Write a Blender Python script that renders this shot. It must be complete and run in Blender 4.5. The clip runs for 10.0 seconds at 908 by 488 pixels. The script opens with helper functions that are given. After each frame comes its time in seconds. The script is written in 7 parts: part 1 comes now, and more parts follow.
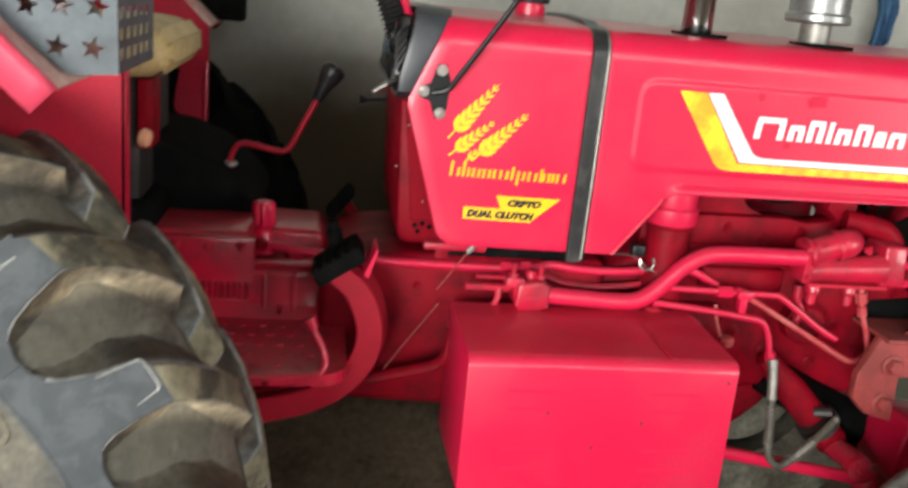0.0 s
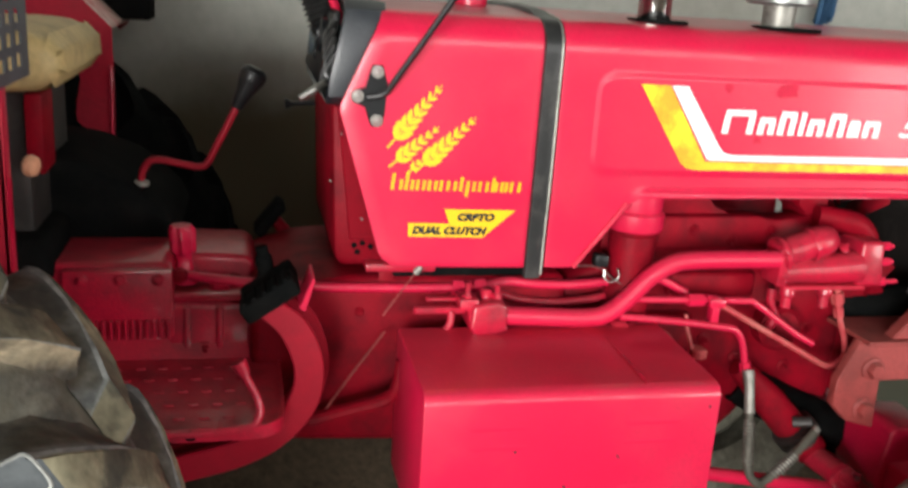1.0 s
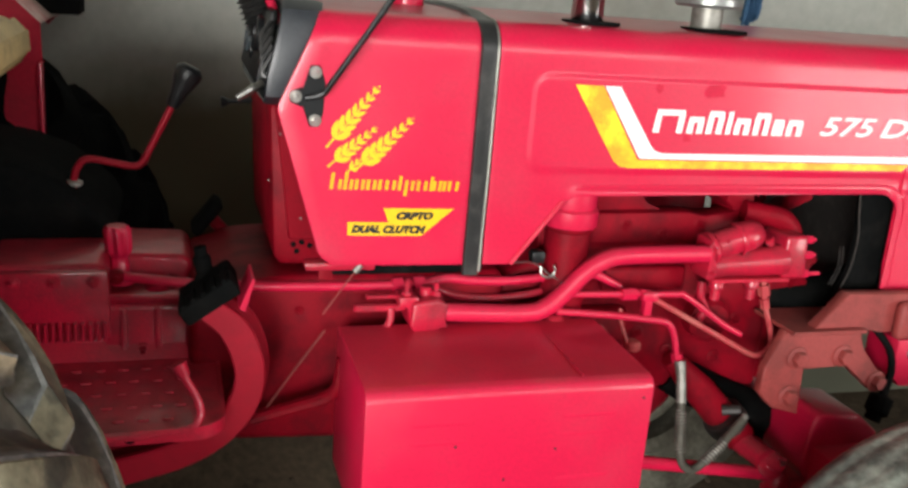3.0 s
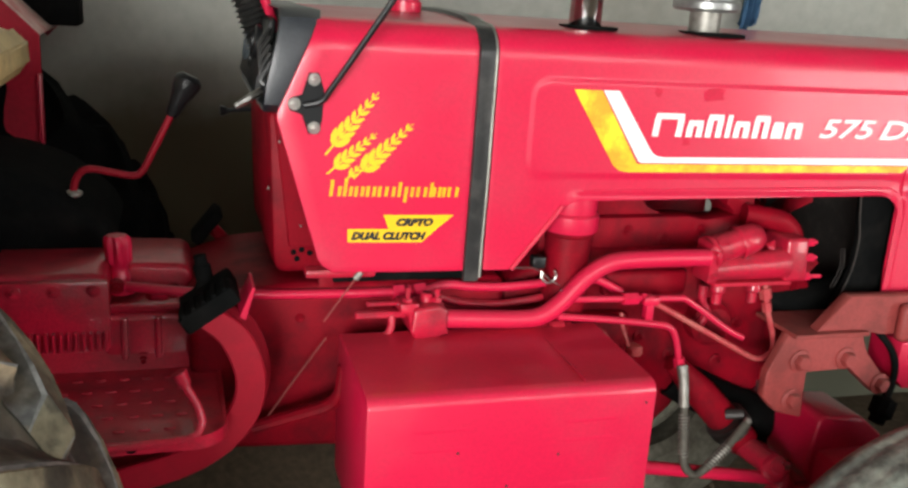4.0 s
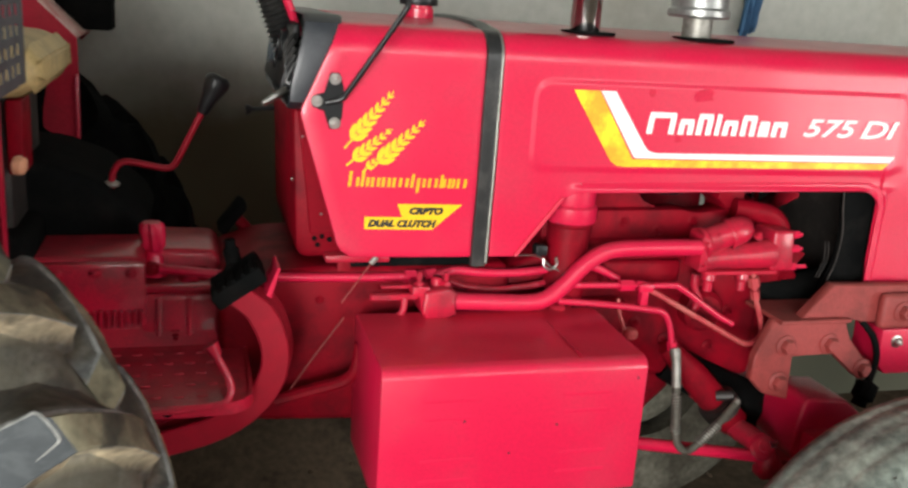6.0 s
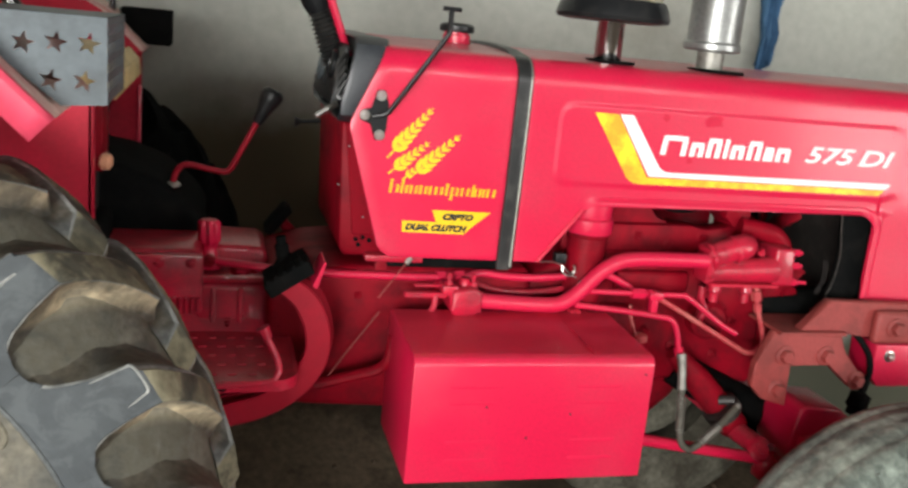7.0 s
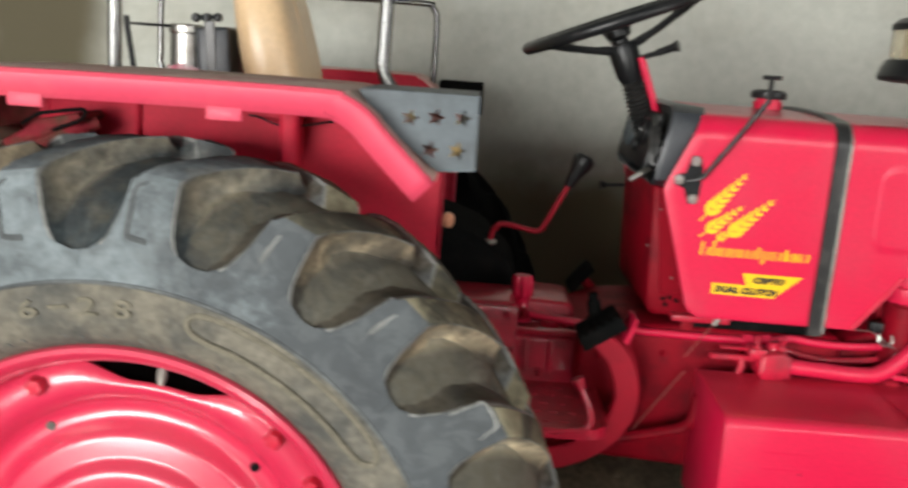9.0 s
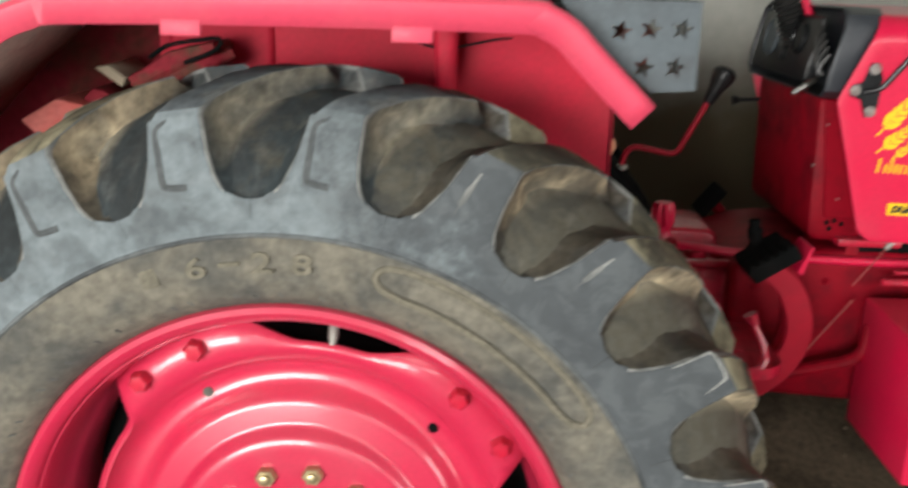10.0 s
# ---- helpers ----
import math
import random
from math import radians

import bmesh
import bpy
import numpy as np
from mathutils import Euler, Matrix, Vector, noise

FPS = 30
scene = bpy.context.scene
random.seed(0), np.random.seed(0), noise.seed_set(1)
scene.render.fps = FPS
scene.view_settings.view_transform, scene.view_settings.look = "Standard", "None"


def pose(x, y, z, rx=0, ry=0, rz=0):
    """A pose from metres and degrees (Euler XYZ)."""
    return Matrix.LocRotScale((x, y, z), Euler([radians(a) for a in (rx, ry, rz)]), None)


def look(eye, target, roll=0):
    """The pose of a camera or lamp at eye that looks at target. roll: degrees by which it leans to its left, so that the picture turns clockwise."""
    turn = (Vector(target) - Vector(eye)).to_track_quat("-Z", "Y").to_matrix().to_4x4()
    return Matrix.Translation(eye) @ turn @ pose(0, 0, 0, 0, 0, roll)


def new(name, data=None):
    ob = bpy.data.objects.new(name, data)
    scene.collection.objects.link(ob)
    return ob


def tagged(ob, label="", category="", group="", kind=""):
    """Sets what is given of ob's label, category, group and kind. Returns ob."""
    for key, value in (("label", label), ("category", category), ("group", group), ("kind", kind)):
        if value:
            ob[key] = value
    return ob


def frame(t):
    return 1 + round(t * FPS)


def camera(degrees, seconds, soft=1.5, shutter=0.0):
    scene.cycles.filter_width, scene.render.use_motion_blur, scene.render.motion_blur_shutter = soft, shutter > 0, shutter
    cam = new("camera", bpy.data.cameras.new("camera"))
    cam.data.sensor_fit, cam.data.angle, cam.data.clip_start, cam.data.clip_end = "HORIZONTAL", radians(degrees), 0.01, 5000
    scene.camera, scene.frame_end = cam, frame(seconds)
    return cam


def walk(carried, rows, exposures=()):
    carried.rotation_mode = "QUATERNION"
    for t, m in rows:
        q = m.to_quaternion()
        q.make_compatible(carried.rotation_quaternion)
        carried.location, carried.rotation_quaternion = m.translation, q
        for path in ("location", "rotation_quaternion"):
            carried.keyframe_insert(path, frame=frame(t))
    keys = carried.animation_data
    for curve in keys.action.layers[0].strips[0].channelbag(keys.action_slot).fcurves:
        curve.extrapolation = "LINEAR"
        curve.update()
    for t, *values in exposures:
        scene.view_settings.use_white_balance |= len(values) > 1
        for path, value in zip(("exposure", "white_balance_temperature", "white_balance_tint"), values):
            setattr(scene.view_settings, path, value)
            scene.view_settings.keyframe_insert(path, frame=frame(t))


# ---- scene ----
cam = camera(52.8, 10.0, soft=2.6, shutter=0.6)
METRES, EYE, TILT, LEAN, TURN = 1.297, 1.4877, -15.481, -5.278, -7.694
ROWS = [
    (0.0, 0.0, 0.0, 0.0, -0.0, 0.0, 0.0),
    (0.5, -0.0182, 0.0789, 0.0288, -3.04, 1.25, 2.11),
    (1.0, -0.0115, 0.138, 0.0426, -4.08, -0.93, 2.72),
    (1.5, -0.015, 0.1497, 0.0424, -7.33, -4.1, 2.48),
    (2.0, -0.0151, 0.1382, 0.0431, -8.6, -3.95, 2.65),
    (2.5, -0.0135, 0.1258, 0.045, -8.8, -2.9, 2.85),
    (3.0, -0.0148, 0.1239, 0.0519, -8.03, -1.68, 3.16),
    (4.5, -0.0087, 0.1273, 0.0488, -8.03, -1.32, 3.75),
    (5.0, -0.0029, 0.1224, 0.0455, -7.59, -1.45, 3.68),
    (5.5, 0.0006, 0.0994, 0.0391, -7.64, -1.35, 3.28),
    (7.0, -0.0606, -0.1032, -0.0069, -6.23, 0.92, 1.39),
    (7.5, -0.0309, -0.1786, -0.0518, -1.74, 2.51, -0.14),
    (8.0, 0.0069, -0.2188, -0.052, -0.22, 2.8, 0.27),
    (8.5, -0.0297, -0.217, -0.0405, 4.97, 3.47, -0.95),
    (9.0, -0.1444, -0.1803, -0.0139, 9.54, 4.71, -1.42),
    (9.5, -0.2726, -0.1475, 0.006, 8.78, 2.39, 0.96),
    (10.0, -0.3566, -0.0973, 0.0074, 10.43, -0.15, 0.83),
]
# the edges of the stretches, as eye, target and roll
EDGES = [
    (3.2, (0.7222, -1.6887, 1.5021), (1.29, 0.1529, 0.9672), 3.93),
    (5.7, (0.7268, -1.7504, 1.5022), (1.284, 0.0928, 0.9617), 4.05),
    (6.8, (0.6171, -1.9683, 1.5088), (1.1555, -0.106, 1.0173), 4.51),
]
STOPS = [(t, pose(0.721, -1.859, EYE, TILT, LEAN, TURN) @ pose(METRES * x, METRES * y, METRES * z, 90 + pitch, roll, yaw)) for t, x, y, z, yaw, pitch, roll in ROWS]
STOPS += [(t, look(eye, target, roll)) for t, eye, target, roll in EDGES]
walk(cam, sorted(STOPS, key=lambda stop: stop[0]), ((0.0, 0.12), (1.5, 0.10), (3.0, 0.0), (5.0, -0.02), (7.0, 0.0), (8.5, -0.03), (9.5, -0.11), (10.0, -0.12)))

# ---- world and light ----
world = bpy.data.worlds.new("sky")
scene.world = world
world.use_nodes = True
wn = world.node_tree
sky = wn.nodes.new("ShaderNodeTexSky")
sky.sky_type, sky.sun_disc, sky.sun_elevation, sky.sun_rotation = "NISHITA", False, radians(50), radians(150)
wn.nodes["Background"].inputs["Strength"].default_value = 0.10
wn.links.new(sky.outputs["Color"], wn.nodes["Background"].inputs["Color"])

sun = new("sun", bpy.data.lights.new("sun", "SUN"))
sun.data.energy, sun.data.angle, sun.data.color = 1.2, radians(10), (1.0, 0.96, 0.9)
sun.matrix_world = look((2, -6, 8), (1, -2.5, 0))

# daylight of the shed's wide front opening
day = new("daylight", bpy.data.lights.new("daylight", "AREA"))
day.data.shape, day.data.size, day.data.size_y = "RECTANGLE", 3.9, 2.30
day.data.energy, day.data.color = 810, (1.0, 0.985, 0.95)
day.matrix_world = look((-2.6, -6.95, 1.27), (-2.6, 0.0, 1.27))
# fill lamp added on the right, in an unseen opening of the east wall
side = new("side_daylight", bpy.data.lights.new("side_daylight", "AREA"))
side.data.shape, side.data.size, side.data.size_y = "RECTANGLE", 2.6, 2.1
side.data.energy, side.data.color = 205, (1.0, 0.985, 0.95)
side.matrix_world = look((6.15, -5.0, 1.27), (0.0, -5.0, 1.27))
# softer fill lamp, added high in front; its gap under the eaves is unseen
eaves = new("eaves_daylight", bpy.data.lights.new("eaves_daylight", "AREA"))
eaves.data.shape, eaves.data.size, eaves.data.size_y = "RECTANGLE", 5.4, 0.56
eaves.data.energy, eaves.data.color = 122, (1.0, 0.985, 0.95)
eaves.matrix_world = look((3.0, -6.95, 2.96), (3.0, 0.0, 1.0))
scene.view_settings.exposure = 0.0

# ---- materials ----
def shader(name, color, rough=0.5, metal=0.0, second=None, scale=8.0, amount=0.5, fine=60.0, bump=0.1, coat=0.0, spread=0.12, spec=0.5, island=0.0, placed=False):
    """Principled material: base colour broken by a coarse second colour and fine grain, with a fine relief."""
    m = bpy.data.materials.new(name)
    m.use_nodes = True
    n, l = m.node_tree.nodes, m.node_tree.links
    b = n["Principled BSDF"]
    b.inputs["Metallic"].default_value = metal
    b.inputs["Coat Weight"].default_value = coat
    b.inputs["Coat Roughness"].default_value = 0.12
    b.inputs["Specular IOR Level"].default_value = spec
    at = n.new("ShaderNodeTexCoord")
    big = n.new("ShaderNodeTexNoise")
    big.inputs["Scale"].default_value, big.inputs["Detail"].default_value, big.inputs["Roughness"].default_value = scale, 6, 0.62
    small = n.new("ShaderNodeTexNoise")
    small.inputs["Scale"].default_value, small.inputs["Detail"].default_value = fine, 4
    where = n.new("ShaderNodeNewGeometry").outputs["Position"] if placed else at.outputs["Object"]
    l.new(where, big.inputs["Vector"])
    l.new(where, small.inputs["Vector"])
    ramp = n.new("ShaderNodeMapRange")
    ramp.inputs["From Min"].default_value, ramp.inputs["From Max"].default_value = 0.62 - 0.3 * amount, 0.82 - 0.3 * amount
    l.new(big.outputs["Fac"], ramp.inputs["Value"])
    mix = n.new("ShaderNodeMix")
    mix.data_type = "RGBA"
    mix.inputs["A"].default_value = (*color, 1)
    mix.inputs["B"].default_value = (*(second or [min(1, c * 0.8) for c in color]), 1)
    l.new(ramp.outputs["Result"], mix.inputs["Factor"])
    grain = n.new("ShaderNodeMix")
    grain.data_type, grain.blend_type = "RGBA", "MULTIPLY"
    grain.inputs["Factor"].default_value = 1.0
    tone = n.new("ShaderNodeMapRange")
    tone.inputs["From Min"].default_value, tone.inputs["From Max"].default_value = 0.3, 0.7
    tone.inputs["To Min"].default_value, tone.inputs["To Max"].default_value = 1 - spread, 1 + spread
    l.new(small.outputs["Fac"], tone.inputs["Value"])
    l.new(mix.outputs["Result"], grain.inputs["A"])
    l.new(tone.outputs["Result"], grain.inputs["B"])
    last = grain.outputs["Result"]
    if island:
        info, vary = n.new("ShaderNodeObjectInfo"), n.new("ShaderNodeMapRange")
        vary.inputs["To Min"].default_value, vary.inputs["To Max"].default_value = 1 - island, 1 + island
        l.new(info.outputs["Random"], vary.inputs["Value"])
        tint = n.new("ShaderNodeMix")
        tint.data_type, tint.blend_type = "RGBA", "MULTIPLY"
        tint.inputs["Factor"].default_value = 1.0
        l.new(last, tint.inputs["A"])
        l.new(vary.outputs["Result"], tint.inputs["B"])
        last = tint.outputs["Result"]
    l.new(last, b.inputs["Base Color"])
    rr = n.new("ShaderNodeMapRange")
    rr.inputs["To Min"].default_value, rr.inputs["To Max"].default_value = max(0.02, rough - 0.1), min(1, rough + 0.12)
    l.new(big.outputs["Fac"], rr.inputs["Value"])
    l.new(rr.outputs["Result"], b.inputs["Roughness"])
    bm_ = n.new("ShaderNodeBump")
    bm_.inputs["Strength"].default_value, bm_.inputs["Distance"].default_value = bump, 0.004
    l.new(small.outputs["Fac"], bm_.inputs["Height"])
    l.new(bm_.outputs["Normal"], b.inputs["Normal"])
    return m


RED = shader("tractor_red_paint", (0.62, 0.008, 0.053), 0.36, second=(0.585, 0.016, 0.057), scale=7, amount=0.5, fine=160, bump=0.03, coat=0.27, spread=0.055)
SCUFF = shader("dull_scuffed_red_paint", (0.57, 0.010, 0.048), 0.5, second=(0.53, 0.012, 0.045), scale=40, amount=0.6, fine=160, bump=0.05, spread=0.1, spec=0.25)
RED_CAST = shader("red_painted_casting", (0.50, 0.010, 0.038), 0.32, second=(0.30, 0.014, 0.030), scale=16, amount=0.6, fine=240, bump=0.22, coat=0.5, spread=0.14, spec=0.35)
RED_DULL = shader("dusty_red_panel_paint", (0.50, 0.012, 0.038), 0.62, second=(0.40, 0.018, 0.036), scale=6, amount=0.6, fine=120, bump=0.06, spread=0.08, spec=0.25)
# red of pedal arms and gear lever, lowered to carry their shade
RED_ARM = shader("worn_red_pedal_paint", (0.34, 0.005, 0.020), 0.48, second=(0.27, 0.006, 0.018), scale=10, amount=0.5, fine=150, bump=0.05, spread=0.06, spec=0.25)
# tractor red darkened, so the shade on engine and tower is in the paint
RED_SHADE = shader("oily_dark_red_casting", (0.245, 0.0028, 0.012), 0.48, second=(0.125, 0.004, 0.009), scale=12, amount=0.6, fine=340, bump=0.10, spread=0.14, spec=0.10)
# tone of the unseen walls, dark so that they bounce little light
UNSEEN_WALL = shader("dim_sooty_brick_paint", (0.075, 0.07, 0.06), 0.9, second=(0.05, 0.045, 0.04), scale=2, amount=0.5, fine=30, bump=0.2)
LETTER_DIRT = shader("tan_dirt_on_lettering", (0.170, 0.156, 0.118), 0.85, second=(0.135, 0.125, 0.095), scale=40, amount=0.6, fine=120, bump=0.3, spread=0.2, spec=0.2)
DUST_TYRE = shader("dusty_grey_green_front_tyre", (0.29, 0.335, 0.285), 0.9, second=(0.135, 0.158, 0.138), scale=13, amount=0.75, fine=55, bump=0.5, spread=0.3, spec=0.12, placed=True)
# far front wheel: tyre and disc in one tone, darker than the near tyre
FAR_TYRE = shader("tyre_caked_with_soil", (0.105, 0.100, 0.078), 0.92, second=(0.055, 0.050, 0.038), scale=9, amount=0.7, fine=60, bump=0.5, spread=0.25, spec=0.1, placed=True)
PRIMER = shader("faded_red_bracket_paint", (0.29, 0.044, 0.040), 0.6, second=(0.20, 0.032, 0.028), scale=16, amount=0.6, fine=140, bump=0.2)
RUBBER = shader("worn_black_rubber", (0.050, 0.056, 0.058), 0.72, second=(0.12, 0.13, 0.13), scale=9, amount=0.8, fine=90, bump=0.25, spread=0.2, spec=0.3)
RUBBER_DUST = shader("dusty_blue_grey_rubber", (0.170, 0.200, 0.210), 0.8, second=(0.105, 0.122, 0.128), scale=8, amount=0.55, fine=70, bump=0.25, spread=0.18, spec=0.25, placed=True)
TREAD_DUST = shader("tan_dust_on_tread", (0.215, 0.195, 0.130), 0.85, second=(0.110, 0.102, 0.074), scale=8, amount=0.5, fine=70, bump=0.35, spread=0.25, spec=0.15, island=0.2)
SIDE_DIRT = shader("brown_dusty_sidewall", (0.160, 0.148, 0.118), 0.85, second=(0.085, 0.084, 0.074), scale=11, amount=0.6, fine=85, bump=0.4, spread=0.22, spec=0.2)
BLACK = shader("black_plastic", (0.010, 0.011, 0.012), 0.34, second=(0.020, 0.020, 0.020), scale=12, amount=0.4, fine=200, bump=0.08, spec=0.32)
BLACK_RUBBER = shader("black_rubber_trim", (0.020, 0.021, 0.021), 0.36, second=(0.05, 0.048, 0.045), scale=20, amount=0.5, fine=150, bump=0.1)
DASH = shader("blue_black_dash_plastic", (0.022, 0.026, 0.032), 0.38, second=(0.045, 0.05, 0.055), scale=10, amount=0.5, fine=180, bump=0.06)
CHROME = shader("chromed_steel", (0.58, 0.58, 0.57), 0.14, 1.0, second=(0.5, 0.5, 0.48), scale=12, amount=0.3, fine=90, bump=0.02, spread=0.05)
RAIL = shader("dark_chromed_tube", (0.12, 0.12, 0.12), 0.22, 1.0, second=(0.2, 0.2, 0.19), scale=12, amount=0.4, fine=90, bump=0.02, spread=0.05)
STEEL = shader("zinc_plated_steel", (0.50, 0.50, 0.47), 0.34, 1.0, second=(0.34, 0.32, 0.28), scale=25, amount=0.5, fine=140, bump=0.06)
BRASSY = shader("yellow_plated_steel", (0.46, 0.38, 0.22), 0.38, 0.75, second=(0.30, 0.25, 0.15), scale=30, amount=0.5, fine=140, bump=0.06)
DULL_STEEL = shader("dull_grey_steel", (0.30, 0.29, 0.26), 0.5, 0.6, second=(0.18, 0.17, 0.15), scale=25, amount=0.5, fine=140, bump=0.08)
SILENCER = shader("silver_painted_silencer", (0.33, 0.34, 0.33), 0.36, 0.75, second=(0.22, 0.22, 0.21), scale=10, amount=0.5, fine=110, bump=0.1)
GALV = shader("grey_painted_sheet", (0.076, 0.095, 0.106), 0.55, 0.1, second=(0.058, 0.068, 0.074), scale=14, amount=0.45, fine=120, bump=0.08)
DARK = shader("dark_oily_metal", (0.030, 0.026, 0.024), 0.55, 0.3, second=(0.06, 0.05, 0.045), scale=18, amount=0.5, fine=100, bump=0.2)
YELLOW = shader("yellow_decal_vinyl", (0.88, 0.54, 0.010), 0.4, second=(0.80, 0.50, 0.005), scale=30, amount=0.4, fine=200, bump=0.0, spread=0.03)
FLAME = shader("yellow_orange_decal_vinyl", (0.90, 0.72, 0.02), 0.4, second=(0.86, 0.36, 0.01), scale=22, amount=0.75, fine=120, bump=0.0, spread=0.05)
AMBER = shader("amber_decal_vinyl", (0.86, 0.42, 0.008), 0.4, second=(0.84, 0.34, 0.006), scale=30, amount=0.4, fine=200, bump=0.0, spread=0.03)
WHITE = shader("white_decal_vinyl", (0.82, 0.81, 0.80), 0.4, second=(0.76, 0.75, 0.73), scale=30, amount=0.4, fine=200, bump=0.0, spread=0.02)
INK = shader("black_decal_print", (0.015, 0.014, 0.013), 0.5, fine=200, bump=0.0)
PLASTER = shader("grey_green_lime_plaster", (0.46, 0.475, 0.425), 0.9, second=(0.385, 0.385, 0.330), scale=1.6, amount=0.5, fine=26, bump=0.25, spread=0.06, spec=0.2)


def darken_plaster(m):
    """Adds a brown upright band to the wall's plaster, and paints in the tractor's shade and a shaded foot, with ragged
    soft edges.
    """
    n, l = m.node_tree.nodes, m.node_tree.links
    b = n["Principled BSDF"]
    plain = b.inputs["Base Color"].links[0].from_socket
    at, cut, rag = n.new("ShaderNodeTexCoord"), n.new("ShaderNodeSeparateXYZ"), n.new("ShaderNodeTexNoise")
    rag.inputs["Scale"].default_value, rag.inputs["Detail"].default_value = 3.2, 7
    l.new(at.outputs["Object"], rag.inputs["Vector"])
    l.new(at.outputs["Object"], cut.inputs["Vector"])

    def wander(axis, size):
        w, c = n.new("ShaderNodeMath"), n.new("ShaderNodeMath")
        w.operation, c.operation = "MULTIPLY_ADD", "SUBTRACT"
        l.new(rag.outputs["Fac"], w.inputs[0])
        w.inputs[1].default_value = size
        l.new(cut.outputs[axis], w.inputs[2])
        l.new(w.outputs[0], c.inputs[0])
        c.inputs[1].default_value = size / 2
        return c.outputs[0]

    def band(value, a, b_):
        r = n.new("ShaderNodeMapRange")
        r.interpolation_type = "SMOOTHSTEP"
        r.inputs["From Min"].default_value, r.inputs["From Max"].default_value = a, b_
        l.new(value, r.inputs["Value"])
        return r.outputs["Result"]

    def times(a, b_):
        t = n.new("ShaderNodeMath")
        t.operation = "MULTIPLY"
        l.new(a, t.inputs[0])
        l.new(b_, t.inputs[1])
        return t.outputs[0]

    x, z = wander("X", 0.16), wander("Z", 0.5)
    last = plain
    # in order: brown band, the tractor's shade painted on, shaded wall foot
    for mask, tone in ((times(band(x, -1.40, -1.20), band(x, -0.72, -0.92)), (0.100, 0.088, 0.056, 1)),
                       (times(times(band(x, 0.05, 0.55), band(x, 1.75, 1.25)), band(z, 1.44, 0.99)), (0.105, 0.090, 0.056, 1)),
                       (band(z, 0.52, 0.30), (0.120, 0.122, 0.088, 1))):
        mix = n.new("ShaderNodeMix")
        mix.data_type = "RGBA"
        l.new(mask, mix.inputs["Factor"])
        l.new(last, mix.inputs["A"])
        mix.inputs["B"].default_value = tone
        last = mix.outputs["Result"]
    l.new(last, b.inputs["Base Color"])


darken_plaster(PLASTER)
STAIN = shader("brown_damp_plaster", (0.24, 0.20, 0.145), 0.9, second=(0.30, 0.27, 0.21), scale=3, amount=0.5, fine=26, bump=0.2, spread=0.06, spec=0.2)
EARTH = shader("packed_earth_floor", (0.098, 0.073, 0.049), 0.95, second=(0.050, 0.037, 0.025), scale=5, amount=0.55, fine=45, bump=0.8, spread=0.25, spec=0.15)
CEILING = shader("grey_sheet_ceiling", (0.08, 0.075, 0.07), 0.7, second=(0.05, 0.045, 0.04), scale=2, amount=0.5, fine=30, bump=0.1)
TAN = shader("tan_wrapped_vinyl", (0.68, 0.49, 0.29), 0.3, second=(0.60, 0.41, 0.22), scale=7, amount=0.4, fine=90, bump=0.05, spread=0.06)
CREAM = shader("yellowed_cream_vinyl", (0.60, 0.45, 0.20), 0.55, second=(0.45, 0.33, 0.16), scale=14, amount=0.5, fine=90, bump=0.15)
CLOTH = shader("blue_cotton_cloth", (0.085, 0.185, 0.320), 0.9, second=(0.055, 0.125, 0.23), scale=12, amount=0.5, fine=260, bump=0.35, spec=0.1)
DUSTRED = shader("dusty_red_fender_top", (0.64, 0.47, 0.41), 0.75, second=(0.55, 0.20, 0.19), scale=9, amount=0.5, fine=90, bump=0.1)
PINKBAG = shader("pink_plastic_wrap", (0.62, 0.20, 0.26), 0.4, second=(0.7, 0.6, 0.6), scale=30, amount=0.6, fine=120, bump=0.2)
HOSE = shader("grey_braided_hose", (0.095, 0.088, 0.070), 0.6, 0.2, second=(0.060, 0.055, 0.044), scale=40, amount=0.5, fine=300, bump=0.4)
ORANGE = shader("orange_lens_plastic", (0.66, 0.33, 0.20), 0.3, fine=100, bump=0.0)

TREAD_GREY = shader("scuffed_grey_tread", (0.080, 0.092, 0.098), 0.75, second=(0.150, 0.145, 0.125), scale=9, amount=0.55, fine=75, bump=0.4, spread=0.28, spec=0.25, island=0.2)
EDGE_WORN = shader("pale_worn_rubber_edge", (0.30, 0.305, 0.285), 0.85, second=(0.14, 0.145, 0.14), scale=13, amount=0.75, fine=90, bump=0.4, spread=0.25, spec=0.15)
RED_WHEEL = shader("red_wheel_paint", (0.53, 0.022, 0.066), 0.34, second=(0.50, 0.032, 0.070), scale=6, amount=0.5, fine=160, bump=0.03, coat=0.65, spread=0.05)
RED_GLOSS = shader("polished_red_edge", (0.66, 0.03, 0.07), 0.14, second=(0.7, 0.05, 0.09), scale=20, amount=0.4, fine=200, bump=0.01, coat=1.0, spread=0.03)
# near-black for real black rubber, and for shade painted into gaps and the far tyre
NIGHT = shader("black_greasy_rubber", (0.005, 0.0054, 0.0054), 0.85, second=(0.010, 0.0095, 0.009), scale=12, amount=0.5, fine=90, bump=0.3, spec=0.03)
# splashed mud, with the shade under the fender painted into the red
MUD_SHADE_RED = shader("mud_splashed_red_panel", (0.15, 0.010, 0.018), 0.8, second=(0.060, 0.035, 0.020), scale=7, amount=0.55, fine=70, bump=0.3, spread=0.2, spec=0.1)
